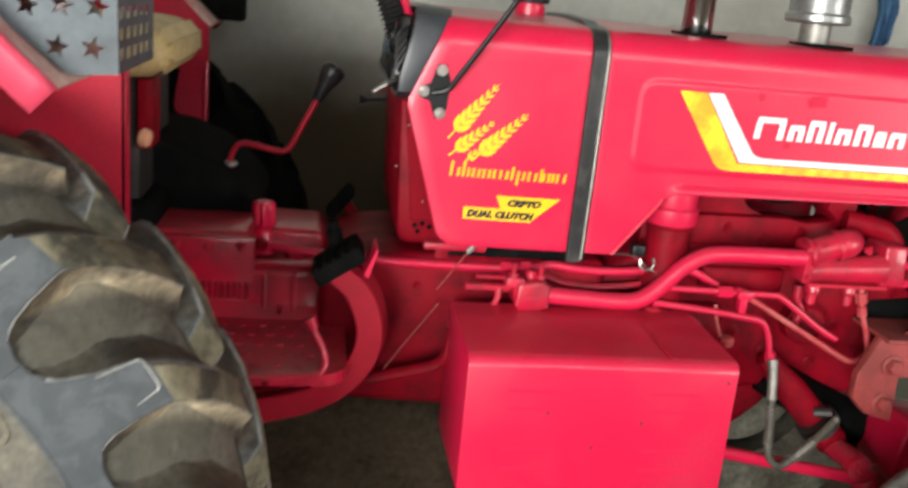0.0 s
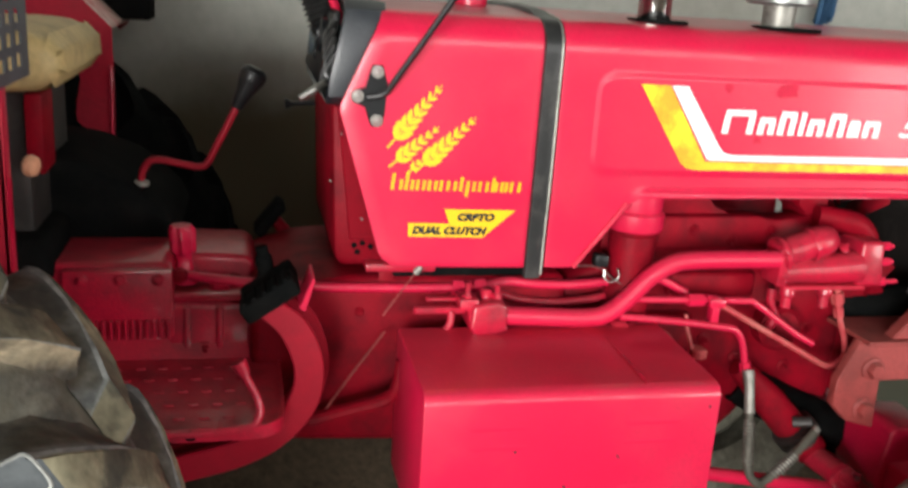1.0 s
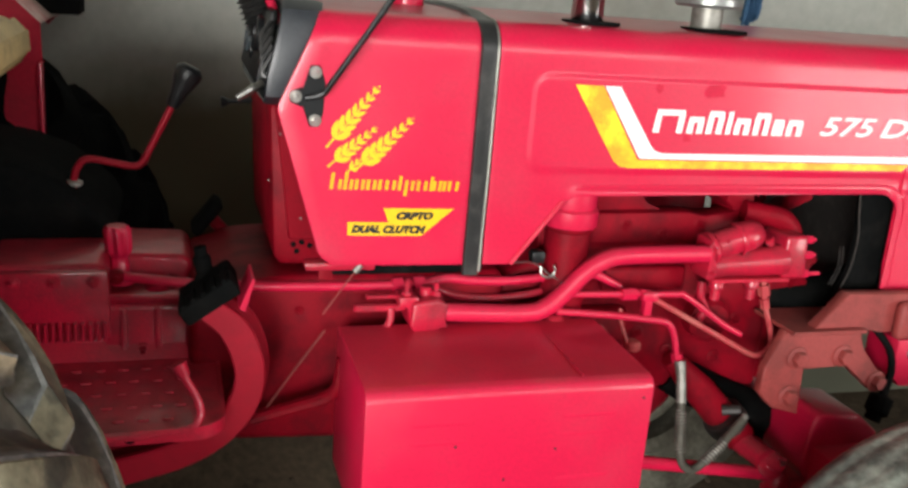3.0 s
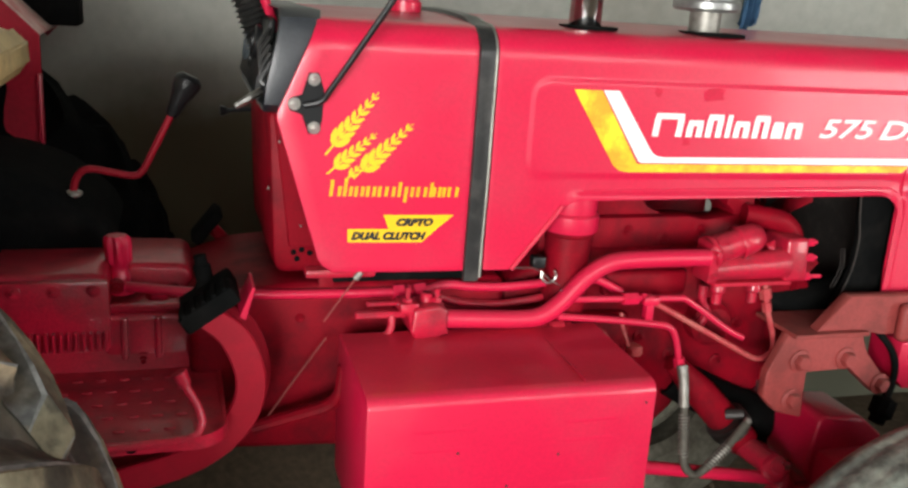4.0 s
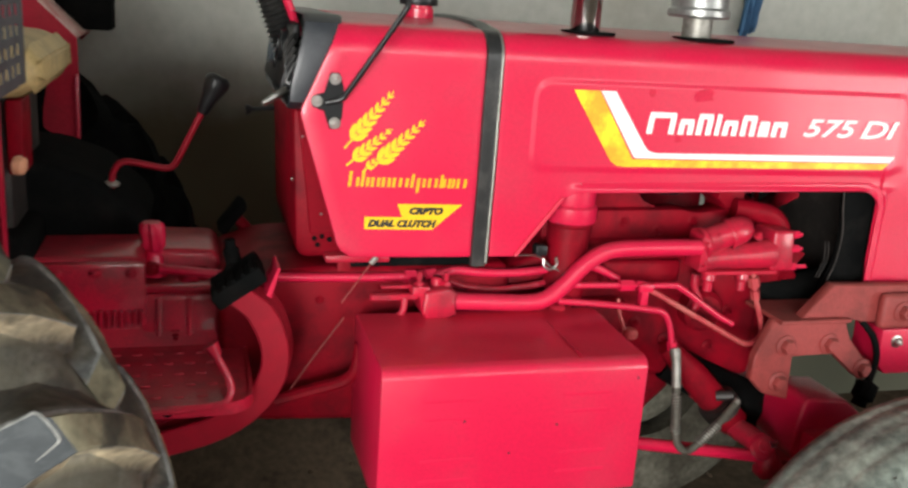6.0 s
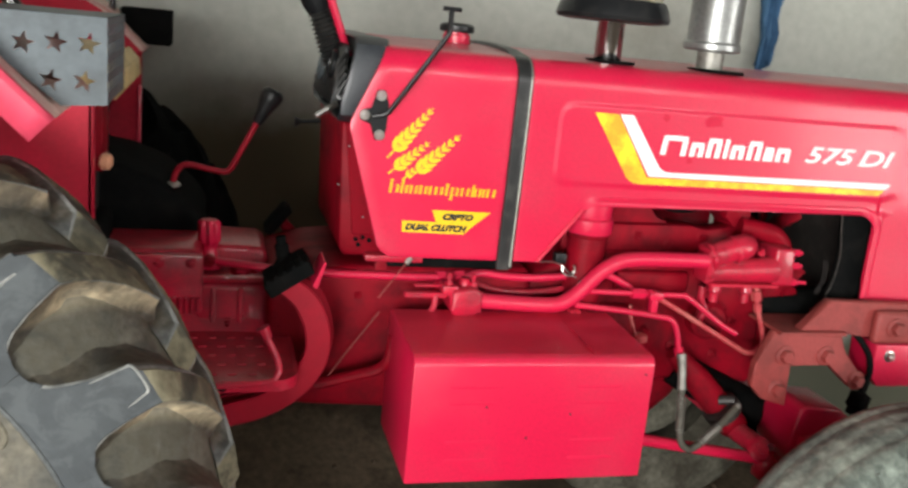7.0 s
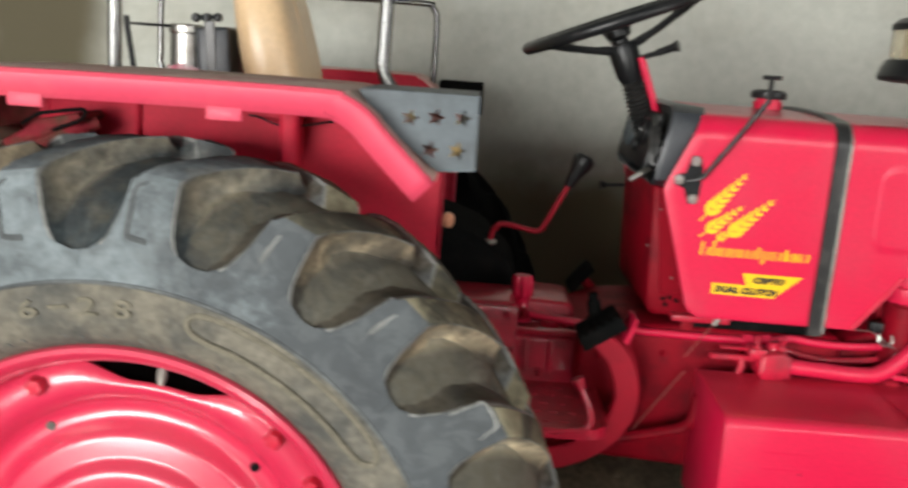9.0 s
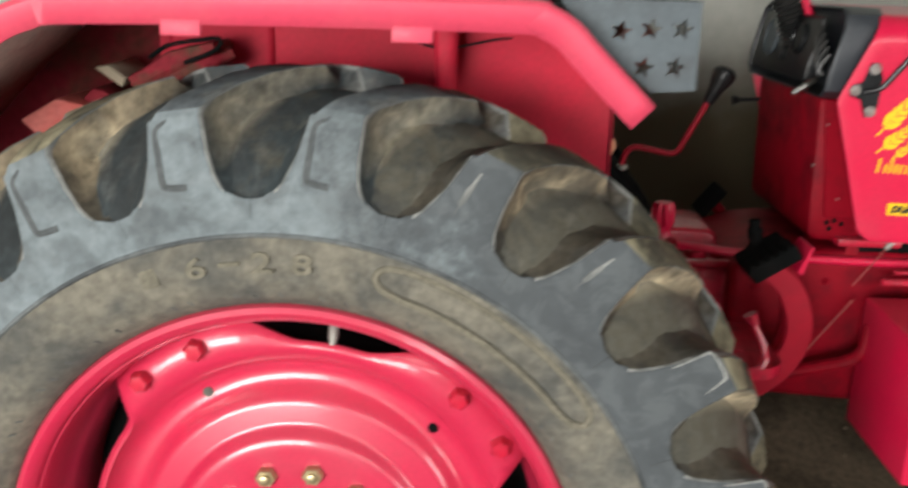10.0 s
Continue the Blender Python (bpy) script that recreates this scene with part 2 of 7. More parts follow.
PINK_HOSE = shader("dusty_pink_rubber_hose", (0.44, 0.045, 0.055), 0.5, second=(0.46, 0.13, 0.11), scale=18, amount=0.5, fine=140, bump=0.1)
CARTON = shader("dusty_pink_carton", (0.52, 0.15, 0.13), 0.8, second=(0.42, 0.08, 0.07), scale=12, amount=0.5, fine=120, bump=0.2, spec=0.2)


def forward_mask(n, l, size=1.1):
    """1 towards the wheel's front, 0 towards its rear; ragged between."""
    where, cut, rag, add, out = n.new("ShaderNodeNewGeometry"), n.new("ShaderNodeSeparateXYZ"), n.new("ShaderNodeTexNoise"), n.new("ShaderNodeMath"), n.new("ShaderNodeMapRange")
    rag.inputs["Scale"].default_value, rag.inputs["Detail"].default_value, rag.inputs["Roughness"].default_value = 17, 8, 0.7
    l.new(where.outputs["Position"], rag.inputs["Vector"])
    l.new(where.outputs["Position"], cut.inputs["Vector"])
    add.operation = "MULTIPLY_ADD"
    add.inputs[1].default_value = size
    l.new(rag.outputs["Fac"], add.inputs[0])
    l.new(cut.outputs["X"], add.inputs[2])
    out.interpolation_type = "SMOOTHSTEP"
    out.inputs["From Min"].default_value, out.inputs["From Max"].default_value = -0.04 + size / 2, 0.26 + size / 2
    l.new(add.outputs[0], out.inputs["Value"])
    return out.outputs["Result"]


def tone_front(m, tone, share=0.8):
    """Blends a tone over a rubber towards the wheel's front: a darker one on the shoulder, tan mud in the hollows."""
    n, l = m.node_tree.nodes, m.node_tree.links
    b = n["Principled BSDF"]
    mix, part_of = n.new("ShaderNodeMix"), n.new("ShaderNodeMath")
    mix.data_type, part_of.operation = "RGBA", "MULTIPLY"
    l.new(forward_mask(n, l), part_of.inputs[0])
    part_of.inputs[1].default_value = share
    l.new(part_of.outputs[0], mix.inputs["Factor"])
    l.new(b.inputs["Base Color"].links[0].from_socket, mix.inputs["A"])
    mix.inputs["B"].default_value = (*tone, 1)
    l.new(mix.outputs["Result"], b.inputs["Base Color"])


tone_front(RUBBER_DUST, (0.054, 0.059, 0.063), 0.84)


def tread_dirt_and_shade(name, centre, pale, tan, dark):
    """Rubber between the tread bars: dried mud on the bar's trailing flank, bare rubber and painted-in shade in the
    hollow.
    """
    m = shader(name, (0.1, 0.1, 0.1), 0.72, scale=18, amount=0.5, fine=70, bump=0.5, spread=0.3, spec=0.2)
    n, l = m.node_tree.nodes, m.node_tree.links
    b = n["Principled BSDF"]
    grain = b.inputs["Base Color"].links[0].from_node
    at, cut, rag = n.new("ShaderNodeTexCoord"), n.new("ShaderNodeSeparateXYZ"), n.new("ShaderNodeTexNoise")
    rag.inputs["Scale"].default_value, rag.inputs["Detail"].default_value, rag.inputs["Roughness"].default_value = 16, 7, 0.65
    l.new(at.outputs["Object"], rag.inputs["Vector"])
    l.new(at.outputs["Object"], cut.inputs["Vector"])

    def math_node(op, a, b_=None, c=None):
        k = n.new("ShaderNodeMath")
        k.operation = op
        for i, v in enumerate((a, b_, c)):
            if v is None:
                continue
            if isinstance(v, (int, float)):
                k.inputs[i].default_value = v
            else:
                l.new(v, k.inputs[i])
        return k.outputs[0]
    turn = math_node("ARCTAN2", cut.outputs["Y"], cut.outputs["X"])
    u = math_node("MULTIPLY_ADD", turn, -21 / (2 * math.pi), 21 * centre / 360 + 42.0)
    slant = math_node("MAXIMUM", math_node("MULTIPLY_ADD", math_node("ABSOLUTE", cut.outputs["Z"]), -4.2, 0.69), 0.0)
    u = math_node("SUBTRACT", u, slant)
    u = math_node("MULTIPLY_ADD", rag.outputs["Fac"], 0.13, u)
    u = math_node("FRACT", math_node("ADD", u, -0.065))
    ramp = n.new("ShaderNodeValToRGB")
    stops = [(0.0, (0.12, 0.125, 0.12)), (0.12, pale), (0.155, tan), (0.195, [0.5 * (p + q) for p, q in zip(tan, dark)]), (0.245, dark), (0.82, dark), (0.93, (0.13, 0.135, 0.13))]
    while len(ramp.color_ramp.elements) < len(stops):
        ramp.color_ramp.elements.new(0.5)
    for e, (p, c) in zip(ramp.color_ramp.elements, stops):
        e.position, e.color = p, (*c, 1)
    l.new(u, ramp.inputs["Fac"])
    # pale scuffs in the hollow
    scuff, lift = n.new("ShaderNodeTexNoise"), n.new("ShaderNodeMix")
    scuff.inputs["Scale"].default_value, scuff.inputs["Detail"].default_value, scuff.inputs["Distortion"].default_value = 1.0, 5, 0.6
    drawn = n.new("ShaderNodeVectorMath")
    drawn.operation = "MULTIPLY"
    drawn.inputs[1].default_value = (26, 9, 12)
    l.new(at.outputs["Object"], drawn.inputs[0])
    l.new(drawn.outputs[0], scuff.inputs["Vector"])
    thin = n.new("ShaderNodeMapRange")
    thin.inputs["From Min"].default_value, thin.inputs["From Max"].default_value, thin.inputs["To Max"].default_value = 0.52, 0.68, 0.40
    l.new(scuff.outputs["Fac"], thin.inputs["Value"])
    lift.data_type = "RGBA"
    lift.inputs["B"].default_value = (0.165, 0.165, 0.15, 1)
    l.new(thin.outputs["Result"], lift.inputs["Factor"])
    l.new(ramp.outputs["Color"], lift.inputs["A"])
    l.new(lift.outputs["Result"], grain.inputs["A"])
    return m


FLANK_GREY = tread_dirt_and_shade("grey_green_dirt_on_flank", 90.0, (0.25, 0.228, 0.172), (0.180, 0.166, 0.128), (0.038, 0.048, 0.051))
FLANK_TAN = tread_dirt_and_shade("tan_dirt_on_flank", 90.0, (0.43, 0.355, 0.235), (0.33, 0.27, 0.18), (0.070, 0.062, 0.047))
HOLLOW = tread_dirt_and_shade("dirt_in_tread_hollow", 84.5, (0.25, 0.235, 0.185), (0.18, 0.165, 0.128), (0.034, 0.042, 0.044))
tone_front(HOLLOW, (0.225, 0.190, 0.120), 0.30)


def bare_patches(m, tone, share, size=9.0):
    """Ragged patches of another tone: bare rubber where the dust has come off, or pale scuffs."""
    n, l = m.node_tree.nodes, m.node_tree.links
    b = n["Principled BSDF"]
    where, rag, cut, mix = n.new("ShaderNodeNewGeometry"), n.new("ShaderNodeTexNoise"), n.new("ShaderNodeMapRange"), n.new("ShaderNodeMix")
    rag.inputs["Scale"].default_value, rag.inputs["Detail"].default_value, rag.inputs["Roughness"].default_value, rag.inputs["Distortion"].default_value = size, 6, 0.6, 0.7
    l.new(where.outputs["Position"], rag.inputs["Vector"])
    l.new(rag.outputs["Fac"], cut.inputs["Value"])
    cut.interpolation_type = "SMOOTHSTEP"
    cut.inputs["From Min"].default_value, cut.inputs["From Max"].default_value, cut.inputs["To Max"].default_value = 0.47, 0.60, share
    mix.data_type = "RGBA"
    l.new(cut.outputs["Result"], mix.inputs["Factor"])
    l.new(b.inputs["Base Color"].links[0].from_socket, mix.inputs["A"])
    mix.inputs["B"].default_value = (*tone, 1)
    l.new(mix.outputs["Result"], b.inputs["Base Color"])


for rubber, share in ((FLANK_TAN, 0.55), (TREAD_DUST, 0.72), (FLANK_GREY, 0.45), (TREAD_GREY, 0.6), (HOLLOW, 0.5)):
    bare_patches(rubber, (0.026, 0.028, 0.028), share)
bare_patches(RUBBER_DUST, (0.068, 0.076, 0.080), 0.42, 14.0)
bare_patches(RUBBER_DUST, (0.215, 0.235, 0.238), 0.14, 23.0)
bare_patches(SIDE_DIRT, (0.060, 0.064, 0.062), 0.45, 7.0)
RED_FENDER = shader("dusty_pinkish_red_fender_paint", (0.61, 0.055, 0.105), 0.55, second=(0.60, 0.075, 0.115), scale=5, amount=0.6, fine=130, bump=0.04, coat=0.04, spread=0.05, spec=0.35)
WRAP = shader("dusty_dark_red_wrap", (0.17, 0.012, 0.020), 0.75, second=(0.080, 0.036, 0.024), scale=26, amount=0.65, fine=120, bump=0.4, spread=0.2, spec=0.15)


def settle_dust(m, tone, share):
    """Pale dust, in blotches, on the faces that look up."""
    n, l = m.node_tree.nodes, m.node_tree.links
    b = n["Principled BSDF"]
    face, cut, up, rag, mul, mix = n.new("ShaderNodeNewGeometry"), n.new("ShaderNodeSeparateXYZ"), n.new("ShaderNodeMapRange"), n.new("ShaderNodeTexNoise"), n.new("ShaderNodeMath"), n.new("ShaderNodeMix")
    l.new(face.outputs["Normal"], cut.inputs["Vector"])
    l.new(cut.outputs["Z"], up.inputs["Value"])
    up.inputs["From Min"].default_value, up.inputs["From Max"].default_value, up.inputs["To Max"].default_value = 0.45, 1.0, 2.0 * share
    rag.inputs["Scale"].default_value, rag.inputs["Detail"].default_value = 14, 7
    l.new(face.outputs["Position"], rag.inputs["Vector"])
    mul.operation, mix.data_type = "MULTIPLY", "RGBA"
    l.new(up.outputs["Result"], mul.inputs[0])
    l.new(rag.outputs["Fac"], mul.inputs[1])
    l.new(mul.outputs[0], mix.inputs["Factor"])
    l.new(b.inputs["Base Color"].links[0].from_socket, mix.inputs["A"])
    mix.inputs["B"].default_value = (*tone, 1)
    l.new(mix.outputs["Result"], b.inputs["Base Color"])


for paint, share in ((RED, 0.06), (RED_FENDER, 0.30), (RED_CAST, 0.06), (RED_WHEEL, 0.08), (PRIMER, 0.12)):
    settle_dust(paint, (0.46, 0.33, 0.27), share)

glass = bpy.data.materials.new("clear_dusty_bowl")
glass.use_nodes = True
gb = glass.node_tree.nodes["Principled BSDF"]
gb.inputs["Base Color"].default_value, gb.inputs["Roughness"].default_value = (0.86, 0.80, 0.62, 1), 0.14
gb.inputs["Transmission Weight"].default_value, gb.inputs["IOR"].default_value = 0.75, 1.3


# ---- mesh helpers ----
def finish(bm, angle=35):
    bmesh.ops.remove_doubles(bm, verts=bm.verts, dist=1e-5)
    bmesh.ops.recalc_face_normals(bm, faces=bm.faces)
    for f in bm.faces:
        f.smooth = True
    for e in bm.edges:
        if len(e.link_faces) == 2 and e.calc_face_angle(0) > radians(angle):
            e.smooth = False


def part(name, bm, material, parent=None, label="", angle=35, clean=True):
    """Links a bmesh as one mesh object under a thing or a part. material: one, or a list."""
    if clean:
        finish(bm, angle)
    me = bpy.data.meshes.new(name)
    bm.to_mesh(me)
    bm.free()
    for m in material if isinstance(material, (list, tuple)) else [material]:
        me.materials.append(m)
    ob = new(name, me)
    ob.parent = parent
    return tagged(ob, label)


def again(ob, m, parent=None):
    """One more object on the mesh of ob."""
    o = new(ob.name.split(".")[0], ob.data)
    o.parent = parent or ob.parent
    o.matrix_basis = m
    return o


def sheet(bm, rows, close=False, mat=0):
    """Faces between rows of points."""
    vs = [[bm.verts.new(p) for p in r] for r in rows]
    out = []
    for a, b in zip(vs, vs[1:]):
        n = len(a)
        for i in range(n if close else n - 1):
            j = (i + 1) % n
            f = bm.faces.new((a[i], a[j], b[j], b[i]))
            f.material_index = mat
            out.append(f)
    return vs, out


def block(bm, lo, hi, bevel=0.004, seg=2, m=None):
    """A bevelled box between two corners."""
    r = bmesh.ops.create_cube(bm, size=1)
    vs = r["verts"]
    c, d = [(a + b) / 2 for a, b in zip(lo, hi)], [abs(b - a) for a, b in zip(lo, hi)]
    for v in vs:
        v.co = Vector([v.co[i] * d[i] + c[i] for i in range(3)])
        if m:
            v.co = m @ v.co
    if bevel:
        es = list({e for v in vs for e in v.link_edges})
        bmesh.ops.bevel(bm, geom=es, offset=min(bevel, min(d) * 0.45), segments=seg, affect="EDGES", profile=0.5)


def prism(bm, outline, y0, y1, bevel=0.003, seg=2, axis="y"):
    """A polygon given in (x, z), drawn out from y0 to y1 (or (y, z) along x, or (x, y) along z)."""
    def at(p, h):
        return {"y": (p[0], h, p[1]), "x": (h, p[0], p[1]), "z": (p[0], p[1], h)}[axis]
    a = [bm.verts.new(at(p, y0)) for p in outline]
    b = [bm.verts.new(at(p, y1)) for p in outline]
    fs = [bm.faces.new(a), bm.faces.new(list(reversed(b)))]
    n = len(a)
    for i in range(n):
        fs.append(bm.faces.new((a[i], b[i], b[(i + 1) % n], a[(i + 1) % n])))
    bmesh.ops.recalc_face_normals(bm, faces=fs)
    if bevel:
        es = list({e for f in fs for e in f.edges})
        bmesh.ops.bevel(bm, geom=es, offset=bevel, segments=seg, affect="EDGES", profile=0.5)


def smooth_path(pts, steps=6):
    """Catmull-Rom through the points."""
    p = [Vector(q) for q in pts]
    if len(p) < 3:
        return p
    p = [2 * p[0] - p[1], *p, 2 * p[-1] - p[-2]]
    out = []
    for i in range(1, len(p) - 2):
        a, b, c, d = p[i - 1:i + 3]
        for k in range(steps):
            t = k / steps
            out.append(0.5 * (2 * b + (c - a) * t + (2 * a - 5 * b + 4 * c - d) * t * t + (3 * b - a - 3 * c + d) * t ** 3))
    return out + [p[-2]]


def tube(bm, pts, r, n=10, steps=6, caps=True, smooth=True, mat=0):
    """A round rod along points; r: a radius or one for each point of the path."""
    path = smooth_path(pts, steps) if smooth else [Vector(q) for q in pts]
    rows, up = [], None
    for i, p in enumerate(path):
        d = (path[min(i + 1, len(path) - 1)] - path[max(i - 1, 0)]).normalized()
        if up is None:
            up = d.orthogonal().normalized()
        up = (up - d * up.dot(d)).normalized()
        side = d.cross(up)
        q = r[min(len(r) - 1, round(i * (len(r) - 1) / max(1, len(path) - 1)))] if isinstance(r, (list, tuple)) else r
        rows.append([p + q * (math.cos(a) * up + math.sin(a) * side) for a in [2 * math.pi * k / n for k in range(n)]])
    vs, fs = sheet(bm, rows, close=True, mat=mat)
    if caps:
        for ring in (vs[0], vs[-1]):
            bm.faces.new(ring).material_index = mat


def lathe(bm, prof, m=None, n=32, mat=0, caps=True):
    """Turns (radius, height) points round z, then places them by m."""
    m = m or Matrix.Identity(4)
    rows = [[m @ Vector((r * math.cos(a), r * math.sin(a), h)) for a in [2 * math.pi * k / n for k in range(n)]] for r, h in prof]
    vs, fs = sheet(bm, rows, close=True, mat=mat)
    if caps:
        for ring, (r, h) in ((vs[0], prof[0]), (vs[-1], prof[-1])):
            if r > 1e-4:
                bm.faces.new(ring).material_index = mat
    return vs


def along(a, b):
    """The pose that lays z from a to b."""
    a, b = Vector(a), Vector(b)
    return Matrix.Translation(a) @ (b - a).to_track_quat("Z", "Y").to_matrix().to_4x4()


OUT = Matrix.Rotation(radians(90), 4, "X")      # z of a turned part points to -y, out of the tractor's right side


def bolt_mesh(bm, at, r=0.010, h=0.008, m=OUT, washer=True):
    """A hexagon head on a washer, its axis out along m's z."""
    t = Matrix.Translation(at) @ m
    if washer:
        lathe(bm, [(r * 1.55, 0), (r * 1.55, 0.002), (r * 1.4, 0.0028)], t, 18)
    lathe(bm, [(r, 0.001), (r, h * 0.8), (r * 0.85, h)], t, 6)
    lathe(bm, [(r * 0.5, h), (r * 0.5, h + 0.005), (r * 0.4, h + 0.006)], t, 10)


def words(text, size, shear=0.0, bold=0.0):
    """A mesh of flat lettering in the built-in font, in x and y from the origin."""
    cu = bpy.data.curves.new("lettering", "FONT")
    cu.body, cu.size, cu.shear, cu.offset, cu.resolution_u = text, size, shear, bold, 3
    ob = new("lettering", cu)
    dg = bpy.context.evaluated_depsgraph_get()
    me = bpy.data.meshes.new_from_object(ob.evaluated_get(dg))
    bm = bmesh.new()
    bm.from_mesh(me)
    bpy.data.objects.remove(ob)
    bpy.data.curves.remove(cu)
    bpy.data.meshes.remove(me)
    return bm


def fit_words(bm, x0, x1, z0, z1):
    """Scales flat lettering to a rectangle."""
    xs, ys = [v.co.x for v in bm.verts], [v.co.y for v in bm.verts]
    for v in bm.verts:
        v.co.x = x0 + (v.co.x - min(xs)) / (max(xs) - min(xs)) * (x1 - x0)
        v.co.y = z0 + (v.co.y - min(ys)) / (max(ys) - min(ys)) * (z1 - z0)


def ease(x, a, b):
    t = min(1.0, max(0.0, (x - a) / (b - a)))
    return t * t * (3 - 2 * t)


# ---- the shed ----
def wall_slab(name, lo, hi, material, label):
    bm = bmesh.new()
    block(bm, lo, hi, 0)
    return tagged(part(name, bm, material), label, "wall", kind="structure")


def ground():
    bm = bmesh.new()
    xs = [-60, -20, -6] + [-4 + 0.16 * i for i in range(64)] + [8, 20, 60]
    ys = [-60, -20, -5, -3, -2] + [-1.6 + 0.14 * i for i in range(21)] + [2, 6]
    rows = []
    for y in ys:
        near = -4 < y < 2
        rows.append([(x, y, 0.012 * noise.noise((x * 2.1, y * 2.1, 0)) + 0.006 * noise.noise((x * 7, y * 7, 3)) - 0.012 if near and -4 < x < 6.2 else -0.02) for x in xs])
        rows[-1] = [(x, yy, z + (0.25 * math.exp(-((x - 0.95) / 0.75) ** 2) * ease(yy, 0.42, 1.12) * (1 + 0.25 * noise.noise((x * 5, yy * 5, 9))) if yy < 2 else 0)) for x, yy, z in rows[-1]]
    sheet(bm, rows)
    return tagged(part("ground", bm, EARTH), "brown packed earth floor with dust and loose soil", "floor", kind="structure")


ground()


def soil_clods():
    """Loose clods on the floor and on the heap along the wall, as one scatter."""
    rnd = random.Random(7)
    bm = bmesh.new()
    for _ in range(420):
        x, y, r = rnd.uniform(-0.4, 2.4), rnd.uniform(-0.75, 1.05), rnd.uniform(0.003, 0.012)
        z = -0.012 + 0.25 * math.exp(-((x - 0.95) / 0.75) ** 2) * ease(y, 0.42, 1.12)
        m = Matrix.Translation((x, y, z + 0.3 * r)) @ Matrix.Rotation(rnd.uniform(0, 6.28), 4, "Z") @ Matrix.Diagonal((r * rnd.uniform(0.8, 1.5), r, r * rnd.uniform(0.5, 0.9), 1))
        made = bmesh.ops.create_icosphere(bm, subdivisions=1, radius=1.0, matrix=m)
        for v in made["verts"]:
            v.co += 0.25 * r * Vector((rnd.uniform(-1, 1), rnd.uniform(-1, 1), rnd.uniform(-1, 1)))
    return tagged(part("soil_clods", bm, EARTH), "loose brown soil clods on the earth floor", "soil", kind="stuff")


soil_clods()
WALL_Y = 1.15
wall_slab("wall_north", (-5.43, WALL_Y, -0.1), (6.2, WALL_Y + 0.23, 3.3), PLASTER, "plain grey-green lime plastered wall with a brown band and painted shade")
# unseen walls and roof, added to block the sky and kept dark
wall_slab("wall_west", (-5.43, -7.0, -0.1), (-5.2, WALL_Y + 0.23, 3.3), UNSEEN_WALL, "unseen dark side wall, added to shape the light")
wall_slab("wall_east_1", (6.2, -7.0, -0.1), (6.43, -6.3, 3.3), UNSEEN_WALL, "unseen dark side wall beside the added side opening")
wall_slab("wall_east_2", (6.2, -3.7, -0.1), (6.43, WALL_Y + 0.23, 3.3), UNSEEN_WALL, "unseen dark side wall beside the added side opening")
wall_slab("wall_east_3", (6.2, -6.3, 2.34), (6.43, -3.7, 3.3), UNSEEN_WALL, "unseen dark wall over the added side opening")
wall_slab("ceiling", (-5.43, -7.23, 3.3), (6.43, WALL_Y + 0.23, 3.42), CEILING, "unseen dark roof, added to shape the light")
wall_slab("wall_south_1", (-5.43, -7.23, -0.1), (-4.6, -7.0, 3.3), UNSEEN_WALL, "unseen dark front wall beside the open doorway")
wall_slab("wall_south_2", (-0.6, -7.23, -0.1), (6.43, -7.0, 2.46), UNSEEN_WALL, "unseen dark front wall beside the open doorway")
wall_slab("wall_south_4", (5.75, -7.23, 2.65), (6.43, -7.0, 3.3), UNSEEN_WALL, "unseen dark front wall beside the added high gap")
wall_slab("wall_south_5", (0.25, -7.23, 2.46), (6.43, -7.0, 2.65), UNSEEN_WALL, "unseen dark front wall below the added high gap")
wall_slab("wall_south_3", (-4.6, -7.23, 2.46), (0.25, -7.0, 3.3), UNSEEN_WALL, "unseen dark lintel over the open doorway")

# ---- the tractor ----
tractor = tagged(new("tractor"), "red farm tractor with yellow and white decals on earth floor", "tractor")
AXLE = Vector((0.0, -0.68, 0.68))


# rear wheel: built round its own axis, z outwards, then turned out to -y
CARCASS = [(0.112, 0.394), (0.126, 0.399), (0.142, 0.408), (0.156, 0.422), (0.1665, 0.444), (0.1715, 0.470), (0.1735, 0.503), (0.1735, 0.520), (0.1695, 0.545), (0.156, 0.567), (0.134, 0.593), (0.104, 0.622), (0.068, 0.649), (0.035, 0.662), (0.0, 0.665)]
CROWN = [(0.1742, 0.520), (0.1741, 0.5475), (0.1741, 0.549), (0.1740, 0.552), (0.1738, 0.558), (0.1735, 0.567), (0.173, 0.580), (0.171, 0.606), (0.1675, 0.650), (0.1640, 0.6575), (0.146, 0.668), (0.110, 0.679), (0.070, 0.686), (0.035, 0.690), (0.0, 0.692), (-0.022, 0.691)]
BASE = [(0.1730, 0.518), (0.1690, 0.543), (0.1665, 0.546), (0.1630, 0.550), (0.157, 0.558), (0.149, 0.567), (0.139, 0.580), (0.123, 0.598), (0.108, 0.615), (0.094, 0.626), (0.080, 0.639), (0.066, 0.650), (0.046, 0.659), (0.024, 0.664), (0.0, 0.666), (-0.03, 0.666)]
WIDTH = [0.0895, 0.0895, 0.074, 0.066, 0.057, 0.049, 0.042, 0.035, 0.029, 0.0280, 0.0265, 0.026, 0.027, 0.028, 0.028, 0.026]
SHIFT = [0.000, 0.000, 0.000, 0.000, 0.000, 0.001, 0.003, 0.006, 0.011, 0.018, 0.030, 0.056, 0.086, 0.113, 0.139, 0.153]
